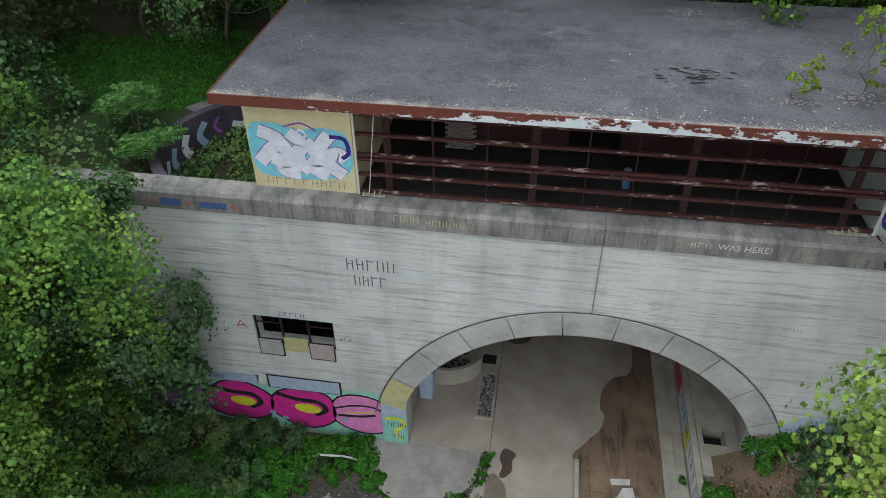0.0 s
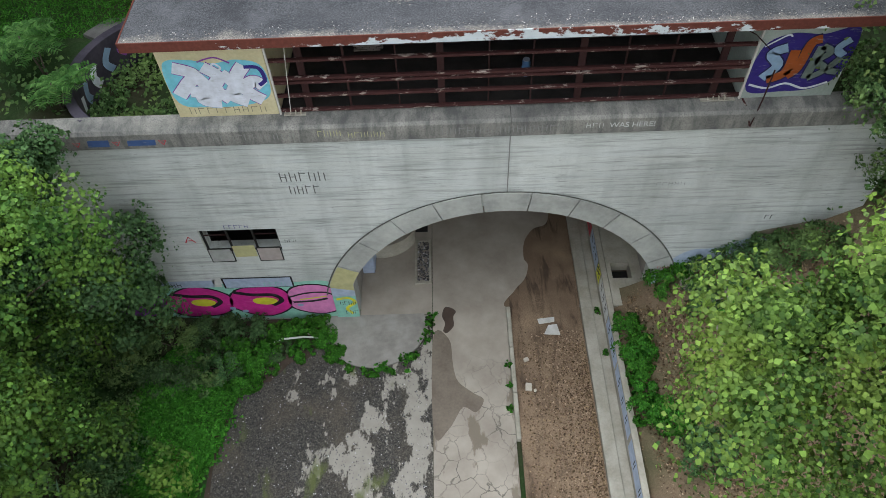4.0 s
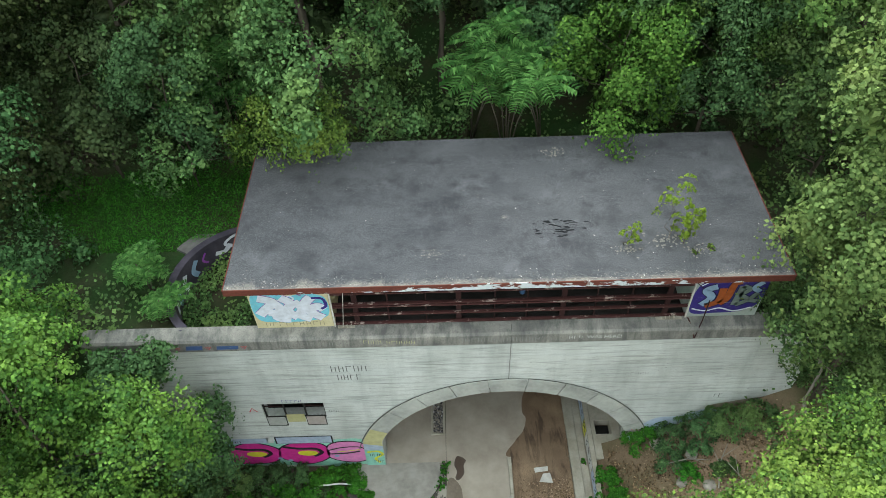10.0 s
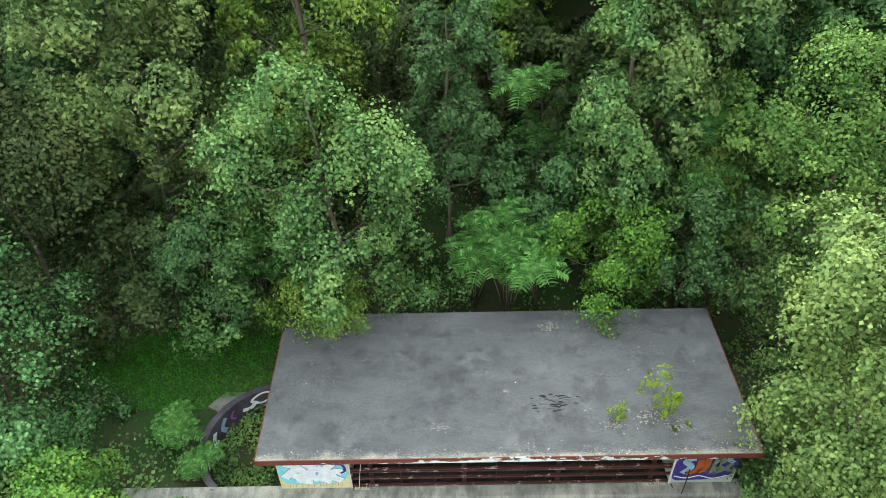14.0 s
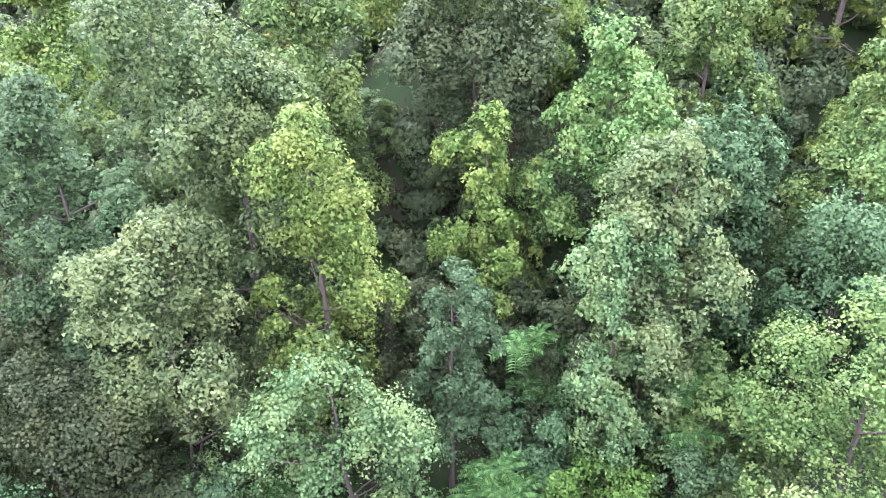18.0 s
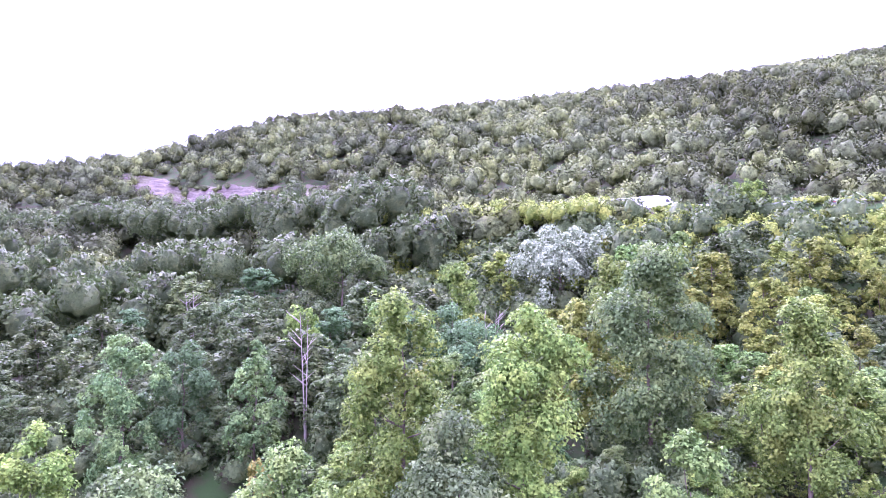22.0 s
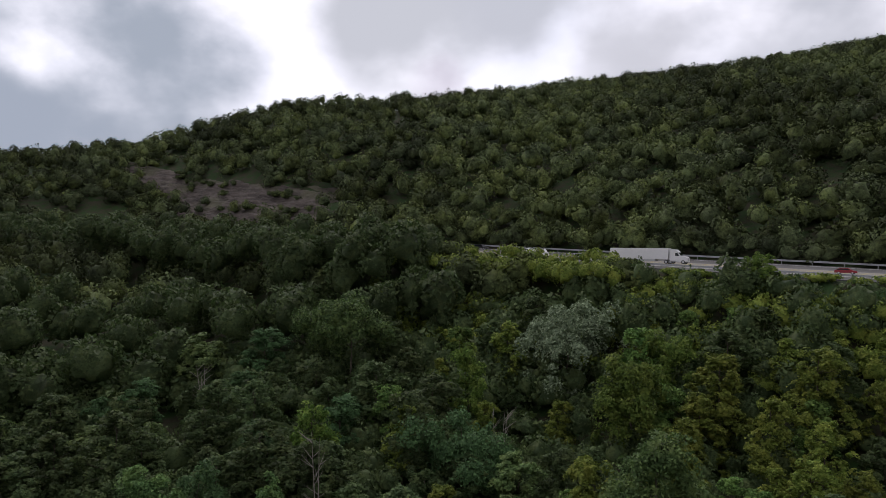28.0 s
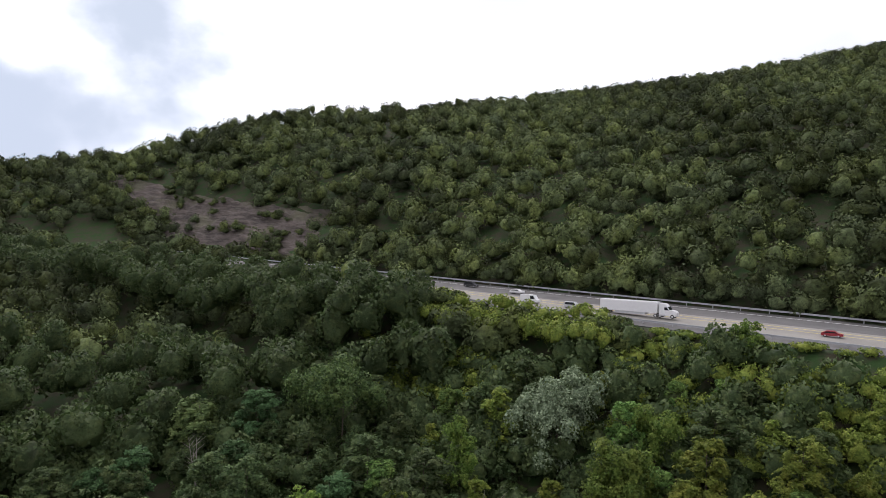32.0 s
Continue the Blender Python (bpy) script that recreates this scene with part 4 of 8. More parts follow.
def outward(v, k, normals, soft):
    """Turns each leaf's face towards the outside of its spray; gives corner order and shading normals."""
    q = v.reshape(-1, k, 3)
    c = q - q.mean(1, keepdims=True)
    own = unit(np.cross(c, np.roll(c, -1, 1)).sum(1))
    f = np.arange(len(v)).reshape(-1, k)
    back = (own * normals).sum(1) < 0
    f[back] = f[back][:, ::-1]
    own[back] *= -1
    return f, np.repeat(unit(normals + soft * own), k, 0)


def ball_form(rows, sides):
    """Directions and triangles of a round form."""
    d, f = [(0, 0, 1)], []
    for k in range(1, rows):
        a = math.pi * k / rows
        d += [(math.sin(a) * math.cos(2 * math.pi * (q + 0.5 * (k % 2)) / sides), math.sin(a) * math.sin(2 * math.pi * (q + 0.5 * (k % 2)) / sides), math.cos(a)) for q in range(sides)]
    d.append((0, 0, -1))
    last = len(d) - 1
    for q in range(sides):
        f.append((0, 1 + q, 1 + (q + 1) % sides))
        f.append((last, last - sides + (q + 1) % sides, last - sides + q))
        for k in range(rows - 2):
            a, b = 1 + k * sides + q, 1 + k * sides + (q + 1) % sides
            f += [(a, a + sides, b), (b, a + sides, b + sides)]
    return np.array(d, float), np.array(f)


def foliage_mesh(name, points, normals, size, shape, gen, jitter=0.7, soft=0.45):
    """Loose leaves that are lit partly as the rounded sprays they belong to."""
    k = len(shape)
    v, _ = leaves(points, normals, size, shape, gen, jitter)
    f, nrm = outward(v, k, normals, soft)
    return np_mesh(name, v, np.concatenate([f[:, (0, q, q + 1)] for q in range(1, k - 1)]), normals=nrm)


def crown_points(gen, radius, base, top, count, clumps, tight=0.30, lean=(0, 0), spire=0.0, per=14, flat=0.25):
    """Leaf places and facings: a crown of boughs, each bough a dome of sprays, each spray a drooping disc of leaves."""
    high = top - base
    mid, half = (base + top) / 2, high / 2
    # the crown is a gathering of smaller tapered crowns round the stem, one of them on top
    lobes = int(5 + 1.5 * high / radius)
    lift = (np.arange(lobes) + 0.6) / lobes
    turn = 2.4 * np.arange(lobes) + gen.uniform(-0.5, 0.5, lobes)
    off = radius * 0.60 * (1 - spire * lift) * gen.uniform(0.75, 1.15, lobes)
    off[-1] = 0.0
    wide = radius * 0.48 * (1 - 0.45 * spire * lift) * gen.uniform(0.82, 1.18, lobes)
    tall = np.minimum(wide * gen.uniform(1.1, 1.5, lobes), high * 0.42)
    heart = np.stack([off * np.cos(turn), off * np.sin(turn), base + (0.10 + 0.80 * lift) * high], 1)
    heart[:, 2] = np.minimum(heart[:, 2], top - tall * gen.uniform(1.0, 1.25, lobes))
    heart[-1, 2] = top - tall[-1]
    own = np.arange(clumps) % lobes
    d = unit(gen.normal(0, 1, (clumps, 3)))
    d[:, 2] = np.where(d[:, 2] < -0.6, -d[:, 2], d[:, 2])
    f = np.where(gen.random(clumps) < 0.8, gen.uniform(0.70, 1.0, clumps), gen.uniform(0.2, 0.7, clumps))
    c = d * f[:, None] * np.stack([wide, wide, tall], 1)[own]
    c[:, :2] *= (1 - 0.45 * np.clip(d[:, 2:3], 0, 1))
    c += heart[own]
    rise = np.clip((c[:, 2] - base) / high, 0, 1)
    c[:, 0] += lean[0] * rise
    c[:, 1] += lean[1] * rise
    r = radius * tight * gen.uniform(0.6, 1.3, clumps)
    sprays = max(4, count // per)
    pick = gen.choice(clumps, sprays, p=r ** 2 / (r ** 2).sum())
    out = unit(unit(c[pick] - np.array((lean[0] / 2, lean[1] / 2, mid - half * 0.3))) + d[pick])
    o = unit(unit(gen.normal(0, 1, (sprays, 3))) + 0.70 * out + np.array((0, 0, 0.40)))
    # some sprays stand out of their bough, some hang within it
    shell = np.where(gen.random(sprays) < 0.12, gen.uniform(1.05, 1.35, sprays), gen.uniform(0.62, 1.05, sprays))
    sc = c[pick] + o * (r[pick] * shell)[:, None] * np.array((0.95, 0.95, 1.1))
    sn = unit(o + 0.3 * out + np.array((0, 0, flat)))
    k = np.repeat(np.arange(sprays), per)
    w = gen.normal(0, 1, (len(k), 3))
    w -= (w * sn[k]).sum(1, keepdims=True) * sn[k] * 0.75
    wide = (0.235 * r[pick] * gen.uniform(0.7, 1.3, sprays))[k][:, None]
    p = sc[k] + w * wide - np.array((0, 0, 0.22)) * (w ** 2).sum(1, keepdims=True) * wide
    return p, unit(sn[k] + 0.30 * w), c, r


def trunk_mesh(gen, height, girth, targets, lean=(0, 0), limbs=9):
    bm = bmesh.new()
    pts, rad = [], []
    for k in range(8):
        t = k / 7
        pts.append((lean[0] * t * 0.7 + gen.normal(0, 0.10) * (k > 0), lean[1] * t * 0.7 + gen.normal(0, 0.10) * (k > 0), height * 0.86 * t - (0.6 if k == 0 else 0)))
        rad.append(girth * (1.25 if k == 0 else 1 - 0.85 * t))
    tube(bm, pts, rad, 8)
    order = gen.permutation(len(targets))[:limbs]
    for i in order:
        end = Vector(targets[i])
        h = max(height * 0.22, min(height * 0.8, end.z - 0.45 * math.hypot(end.x, end.y) - 0.4))
        t = h / (height * 0.86)
        a = Vector((lean[0] * t * 0.7, lean[1] * t * 0.7, h))
        mid = a.lerp(end, 0.5) + Vector((0, 0, -0.08 * (end - a).length))
        r0 = girth * 0.42 * (1 - 0.6 * t)
        tube(bm, [a, mid, end], [r0, r0 * 0.6, r0 * 0.2], 5)
    return bm


SPECIES = {
    "oak": (LEAF_OAK, "broad oak-like tree with dense dark green foliage"),
    "ash": (LEAF_ASH, "tall tree with cool bluish green foliage"),
    "lime": (LEAF_LIME, "tree with yellowish green summer foliage"),
    "maple": (LEAF_MAPLE, "maple with pale green lobed leaves"),
    "silver": (LEAF_SILVER, "rounded tree with silvery grey-green leaves"),
    "pine": (LEAF_PINE, "pine with soft blue-green needles"),
    "olive": (LEAF_OLIVE, "tree with pale olive-green leaves and grey limbs"),
    "locust": (LEAF_LOCUST, "slender tree with fine blue-green leaves"),
    "yellow": (LEAF_YELLOW, "tree whose leaves turn pale yellow"),
    "sapgreen": (LEAF_SAPGREEN, "young round tree with bright green leaves"),
}


def make_tree(species, seed, height, radius, count, leaf_size, shape=BROAD_LEAF, clumps=45, base=0.28, girth=None, lean=(0, 0), spire=0.15, tight=0.30, limbs=9, bark_mat=None, soft=1.7, leaf_mat=None, jitter=0.6, inner=1.5, flat=0.25):
    gen = np.random.default_rng(seed)
    mat, label = SPECIES[species]
    leaf_mat = LEAF_SHADED if leaf_mat == "deep" else leaf_mat
    p, nrm, c, r = crown_points(gen, radius, height * base, height, count, clumps, tight, lean, spire, 26, flat)
    tree = empty("tree", 0, 0, 0, label, "tree")
    part("trunk", trunk_mesh(gen, height, girth or height * 0.013, c, lean, limbs), bark_mat or BARK, tree, smooth=True)
    if inner:
        # somewhat larger leaf masses fill the inside of each bough
        fill = gen.choice(len(c), len(p) // 5, p=r ** 2 / (r ** 2).sum())
        turn = unit(gen.normal(0, 1, (len(fill), 3)))
        leaf_size = np.concatenate([np.full(len(p), leaf_size), np.full(len(fill), leaf_size * inner)])
        p = np.concatenate([p, c[fill] + turn * (r[fill] * gen.uniform(0.15, 0.62, len(fill)))[:, None]])
        nrm = np.concatenate([nrm, turn])
    link("crown", foliage_mesh("crown", p, nrm, leaf_size, shape, gen, jitter, soft), leaf_mat or mat, tree)
    return tree


def stand(tree, x, y, rz=0.0, k=1.0, kz=None, z=None):
    tree.matrix_world = pose(x, y, float(ground_z(x, y)) - 0.1 if z is None else z, 0, 0, rz) @ Matrix.Diagonal((k, k, kz or k, 1))
    return tree


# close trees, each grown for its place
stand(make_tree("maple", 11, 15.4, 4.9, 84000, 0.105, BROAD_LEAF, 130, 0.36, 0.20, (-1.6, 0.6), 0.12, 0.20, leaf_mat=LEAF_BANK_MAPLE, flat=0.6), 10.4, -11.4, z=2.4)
stand(make_tree("maple", 12, 21.6, 5.1, 44000, 0.15, BROAD_LEAF, 110, 0.26, 0.20, (-1.3, 0.0), 0.22, 0.21, leaf_mat=LEAF_LIT_MAPLE), 14.4, -0.9, z=4.5)
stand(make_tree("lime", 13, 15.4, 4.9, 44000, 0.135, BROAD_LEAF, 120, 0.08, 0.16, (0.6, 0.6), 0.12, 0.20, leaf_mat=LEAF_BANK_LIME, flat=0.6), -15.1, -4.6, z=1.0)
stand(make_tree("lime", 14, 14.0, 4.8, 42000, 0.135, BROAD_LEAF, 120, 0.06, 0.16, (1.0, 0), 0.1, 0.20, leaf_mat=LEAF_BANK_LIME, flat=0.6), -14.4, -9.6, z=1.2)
stand(make_tree("ash", 15, 11.8, 3.2, 20000, 0.13, BROAD_LEAF, 70, 0.08, 0.12, (0.6, 0), 0.1, 0.23), -13.4, -2.2, z=0.4)
stand(make_tree("pine", 16, 13.6, 4.0, 16000, 0.36, NEEDLES, 46, 0.1, 0.15, (0, 0), 0.5, 0.3), -10.6, -12.8, z=0.8)


# trees behind the house and up the slope, each at its own place: kind, trunk's foot, height of the top,
# crown's radius, lean of the crown, share of bare trunk, taper
def slope_tree(species, seed, x, y, top, r, lean=(0, 0), base=0.10, spire=0.25, leaf_size=0.22, dense=1.0, mat=None, tight=0.26, foot=None):
    z = float(ground_z(x, y)) - 0.2 if foot is None else foot
    h = top - z
    area = r * (h * (1 - base) + r)
    close = y < 11.5
    leaf_size *= 0.82 if close else 0.88
    n = int(min(24000, dense * (6.5 if close else 11.0) * area / leaf_size ** 2))
    boughs = int(min(130, max(26, 0.62 * area / (r * tight) ** 2 * 1.5)))
    return stand(make_tree(species, seed, h, r * 1.12, n, leaf_size, BROAD_LEAF if close else TRI_LEAF, boughs, base, None, lean, spire, tight, 10, leaf_mat=mat), x, y, z=z)


slope_tree("oak", 21, -5.8, 10.2, 26.9, 4.3, (-0.6, -2.4), 0.06, 0.25, 0.20)
slope_tree("lime", 22, -7.4, 14.8, 35.4, 3.9, (0.3, -0.8), 0.15, 0.55, 0.21)
slope_tree("olive", 23, -14.6, 12.6, 31.8, 4.4, (0.2, -1.2), 0.18, 0.35, 0.21, 0.75)
slope_tree("ash", 24, -19.6, 15.6, 36.8, 3.9, (0.2, -0.8), 0.15, 0.5, 0.23)
slope_tree("oak", 25, -12.0, 19.4, 38.4, 4.9, (0.3, -1.2), 0.15, 0.35, 0.24)
slope_tree("olive", 26, 10.2, 15.8, 34.6, 3.9, (0, -1.0), 0.12, 0.45, 0.22)
slope_tree("oak", 27, 7.6, 13.8, 31.0, 3.3, (0.5, -0.6), 0.12, 0.40, 0.21, 0.85)
slope_tree("maple", 28, 9.0, 23.6, 36.9, 4.6, (-0.3, -0.8), 0.10, 0.35, 0.24)
slope_tree("locust", 29, -0.6, 13.4, 28.6, 2.3, (0, -0.6), 0.20, 0.30, 0.16, 0.8)
slope_tree("lime", 31, 1.6, 22.6, 32.8, 3.2, (0, -0.6), 0.05, 0.30, 0.23)
slope_tree("ash", 32, 14.6, 20.6, 34.0, 4.2, (0, -0.6), 0.10, 0.35, 0.24)
slope_tree("maple", 34, 18.2, 8.4, 29.6, 4.6, (-0.8, -0.8), 0.12, 0.20, 0.20, foot=9.0)
slope_tree("oak", 35, -18.2, 26.0, 40.6, 5.6, (0, -0.4), 0.06, 0.20, 0.26)
slope_tree("oak", 36, 1.2, 29.5, 43.6, 5.4, (0, -0.6), 0.05, 0.20, 0.27, mat=LEAF_HALF_SHADED)
slope_tree("lime", 37, -2.6, 38.2, 51.0, 4.6, (0, 0), 0.05, 0.50, 0.28)
slope_tree("lime", 38, 6.2, 34.6, 50.4, 5.2, (0, 0), 0.05, 0.45, 0.28)
slope_tree("maple", 39, 15.3, 26.9, 42.6, 3.9, (0, 0), 0.05, 0.60, 0.26)
slope_tree("lime", 61, 27.4, 35.2, 50.4, 4.6, (0, 0), 0.05, 0.60, 0.28)
slope_tree("oak", 62, 18.9, 45.4, 54.8, 6.2, (0, 0), 0.05, 0.25, 0.32)
slope_tree("maple", 63, -9.6, 28.6, 41.6, 4.2, (0, -0.3), 0.05, 0.45, 0.26)
slope_tree("oak", 64, -33.6, 61.8, 47.6, 3.9, (0, 0), 0.0, 0.25, 0.32)
slope_tree("oak", 65, -19.3, 62.2, 46.4, 2.9, (0, 0), 0.0, 0.35, 0.32)
slope_tree("locust", 66, -28.7, 67.0, 45.8, 4.0, (0, 0), 0.05, 0.2, 0.32)
slope_tree("yellow", 67, -15.4, 47.2, 37.2, 1.7, (0, 0), 0.0, 0.3, 0.24)
slope_tree("lime", 68, -30.6, 38.6, 41.0, 4.2, (0, 0), 0.05, 0.5, 0.28)
slope_tree("lime", 69, -17.6, 82.0, 50.5, 3.2, (0, 0), 0.05, 0.45, 0.34)
slope_tree("oak", 70, -15.2, 111.0, 62.0, 8.6, (0, 0), 0.40, 0.05, 0.46, 0.8)
slope_tree("lime", 71, 5.3, 94.2, 56.6, 3.9, (0, 0), 0.05, 0.60, 0.38)
slope_tree("silver", 30, 21.5, 99.0, 63.4, 9.2, (1.2, 0), 0.0, 0.30, 0.40, 0.85, tight=0.17)
slope_tree("lime", 72, 37.0, 92.0, 59.0, 5.5, (0, 0), 0.0, 0.35, 0.40)
slope_tree("yellow", 73, 62.0, 66.0, 58.5, 4.2, (0, 0), 0.0, 0.4, 0.36)
slope_tree("locust", 74, 3.0, 76.0, 50.0, 6.5, (0, 0), 0.0, 0.20, 0.36)
slope_tree("lime", 75, 27.0, 80.0, 56.5, 6.0, (0, 0), 0.0, 0.50, 0.38)
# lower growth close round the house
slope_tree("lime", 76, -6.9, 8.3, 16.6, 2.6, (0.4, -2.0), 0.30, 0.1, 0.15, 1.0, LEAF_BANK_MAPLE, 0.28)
slope_tree("sapgreen", 77, 7.2, 10.3, 18.6, 3.2, (0, -0.9), 0.22, 0.1, 0.17, 1.0, None, 0.28)
slope_tree("ash", 78, 11.2, 10.4, 19.4, 2.9, (0, -0.8), 0.05, 0.15, 0.17)
slope_tree("ash", 79, 4.2, 13.6, 19.4, 2.9, (0, -0.5), 0.02, 0.1, 0.18)
slope_tree("maple", 80, 13.8, 12.6, 23.0, 3.4, (0, -0.5), 0.05, 0.2, 0.20)
slope_tree("oak", 82, -10.8, 10.0, 20.5, 3.4, (0, -0.4), 0.02, 0.1, 0.19)
slope_tree("locust", 83, -12.2, 8.8, 19.0, 2.2, (0.3, -0.6), 0.2, 0.1, 0.15)
# "deep" gives a tree the leaves with shade put into their colour
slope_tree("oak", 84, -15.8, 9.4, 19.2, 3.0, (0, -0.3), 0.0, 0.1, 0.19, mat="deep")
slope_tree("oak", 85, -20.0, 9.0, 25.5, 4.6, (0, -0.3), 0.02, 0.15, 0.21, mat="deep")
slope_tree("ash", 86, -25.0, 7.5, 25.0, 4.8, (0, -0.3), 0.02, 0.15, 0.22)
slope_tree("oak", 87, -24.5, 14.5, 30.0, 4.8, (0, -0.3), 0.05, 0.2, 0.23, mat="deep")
slope_tree("ash", 88, -20.0, 3.2, 22.0, 4.4, (0.4, -0.4), 0.05, 0.15, 0.20, foot=8.0)
slope_tree("oak", 89, -21.0, -1.5, 17.5, 4.0, (0, 0), 0.0, 0.15, 0.20, foot=5.0)
slope_tree("oak", 90, 15.4, 7.4, 19.0, 3.2, (0, -0.3), 0.0, 0.15, 0.18)
slope_tree("lime", 91, 20.5, -4.0, 19.0, 4.4, (0, 0), 0.0, 0.15, 0.20, foot=6.0)
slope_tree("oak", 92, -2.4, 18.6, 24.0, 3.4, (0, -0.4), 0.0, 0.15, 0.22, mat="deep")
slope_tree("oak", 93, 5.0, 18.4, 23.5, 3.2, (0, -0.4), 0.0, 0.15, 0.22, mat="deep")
slope_tree("ash", 94, 20.5, 16.0, 31.0, 4.4, (0, -0.3), 0.05, 0.3, 0.22)
slope_tree("maple", 95, 24.0, 22.0, 37.0, 4.6, (0, -0.3), 0.05, 0.4, 0.25)
HEROES = [(t.location.x, t.location.y) for t in bpy.data.objects if t.name.startswith("tree") and t.parent is None]
bpy.context.view_layer.update()

# the hillside: kinds of tree, grown once and repeated at other sizes and turns
KINDS, KINDS_FAR = [], []
for k, (sp, h, r, spire, cl) in enumerate((("oak", 17, 4.6, 0.30, 80), ("lime", 17, 4.4, 0.55, 76), ("ash", 18, 4.5, 0.45, 80), ("maple", 16, 4.6, 0.40, 76), ("olive", 15, 4.6, 0.35, 70), ("lime", 19, 4.6, 0.55, 80), ("oak", 18, 5.2, 0.25, 86), ("locust", 15, 4.4, 0.2, 70))):
    KINDS.append(make_tree(sp, 40 + k, h, r, 15000, 0.28, TRI_LEAF, cl, 0.0, None, (0, 0), spire, 0.24, 8, jitter=0.5))
    # far oak and ash carry painted-in shade, far limes painted-in sunlight
    KINDS_FAR.append(make_tree(sp, 60 + k, h, r, 8000, 0.38, TRI_LEAF, cl, 0.0, None, (0, 0), spire, 0.24, 6, jitter=0.55, leaf_mat=LEAF_HALF_SHADED if sp in ("oak", "ash") else LEAF_SUNLIT if k in (1, 5) else None))

gen = np.random.default_rng(5)
spots = []
y = 15.0
while y < 150:
    step = 6.0 + 0.045 * max(0.0, y - 40)
    reach = 0.70 * (y + 18) + 8
    for x in np.arange(-reach, reach, step):
        px, py = x + gen.uniform(-0.38, 0.38) * step, y + gen.uniform(-0.38, 0.38) * step
        n, s = across(px, py), along(px, py)
        if n > NEAR_EDGE - 5 or (py < 17 and -28 < px < 25) or (py < 13.5 and px < 18) or min(math.hypot(px - a, py - b) for a, b in HEROES) < (3.4 if py < 75 else 4.6) or math.hypot(px - 21.5, py - 97) < 8.5:
            continue
        spots.append((px, py, n, s))
    y += step * 0.88
spots.sort(key=lambda q: math.hypot(q[0], q[1] + 18))


def clear_height(px, py, n, s, h):
    """Below the highway the trees stay low enough to leave it open."""
    if math.hypot(px - 18, py - 88) < 12:
        return 9.0
    if s > 88:
        return h * (1.25 if n > 95 else 1.0)
    top = highway_z(s) - 1.6 if s < 60 else highway_z(s) + 1.7 + 0.06 * (NEAR_EDGE - n)
    return max(4.0, min(h, top - float(ground_z(px, py))))


NEAR_TREES, CLOSE = 230, 66
used = set()
for i, (px, py, n, s) in enumerate(spots[:NEAR_TREES]):
    # yellower kinds towards the road's end of the slope, also standing in for sunlight
    warm = gen.random() < 0.50 + 0.018 * px
    k = int(gen.choice((1, 3, 5, 1, 5, 0) if warm else (0, 2, 4, 6, 7, 6)))
    src = (KINDS if i < CLOSE else KINDS_FAR)[k]
    k += 0 if i < CLOSE else 20
    h = clear_height(px, py, n, s, (8.0 if py < 26 else 12.0 if py < 72 else 17.0) * gen.uniform(0.72, 1.2))
    f = h / 17.0
    w = f * gen.uniform(1.05, 1.35)
    m = pose(px, py, float(ground_z(px, py)) - 0.3, 0, 0, gen.uniform(0, 360)) @ Matrix.Diagonal((w, w, f, 1))
    if k in used:
        copy_thing(src, m)
    else:
        src.matrix_world = m
        used.add(k)

# far woods: many crowns in one sheet of foliage
TEMPLATES = []
for k in range(8):
    g2 = np.random.default_rng(90 + k)
    near = k < 4
    balls, count, size = (22, 820, 0.125) if near else (12, 250, 0.17)
    d = unit(g2.normal(0, 1, (balls, 3)))
    d[:, 2] = np.where(d[:, 2] < -0.3, -d[:, 2], d[:, 2])
    c = d * np.array((0.62, 0.62, 0.62)) * g2.uniform(0.75, 1.1, (balls, 1))
    ball = (0.30 if near else 0.40) * g2.uniform(0.75, 1.25, balls)
    pick = g2.choice(balls, count, p=ball ** 2 / (ball ** 2).sum())
    o = unit(unit(g2.normal(0, 1, (count, 3))) + 0.75 * d[pick] + np.array((0, 0, 0.2)))
    p = c[pick] + o * (ball[pick] * g2.uniform(0.85, 1.1, count))[:, None]
    nrm = unit(o + 0.8 * d[pick] + np.array((0, 0, 0.10)))
    v, _ = leaves(np.zeros_like(p), nrm, size, TRI_LEAF, g2, 0.8)
    f, tn = outward(v, 3, nrm, 0.30)
    # the dense heart follows the clumps a little below their surface
    way, faces = ball_form(9, 12) if near else ball_form(6, 9)
    t = way @ c.T
    root = ball[None] ** 2 - ((c ** 2).sum(1)[None] - t ** 2)
    reach = np.where(root > 0, t + np.sqrt(np.maximum(root, 0)), 0.30).max(1)
    core = way * (reach * (0.70 if near else 0.72))[:, None]
    p = np.concatenate([np.repeat(p, 3, 0), core])
    p[:, 2] = (p[:, 2] + 0.7) / 1.7
    TEMPLATES.append((p, np.concatenate([v, core * 0]), np.concatenate([tn, unit(way + np.array((0, 0, 0.1)))]), np.concatenate([f, faces + len(v)])))


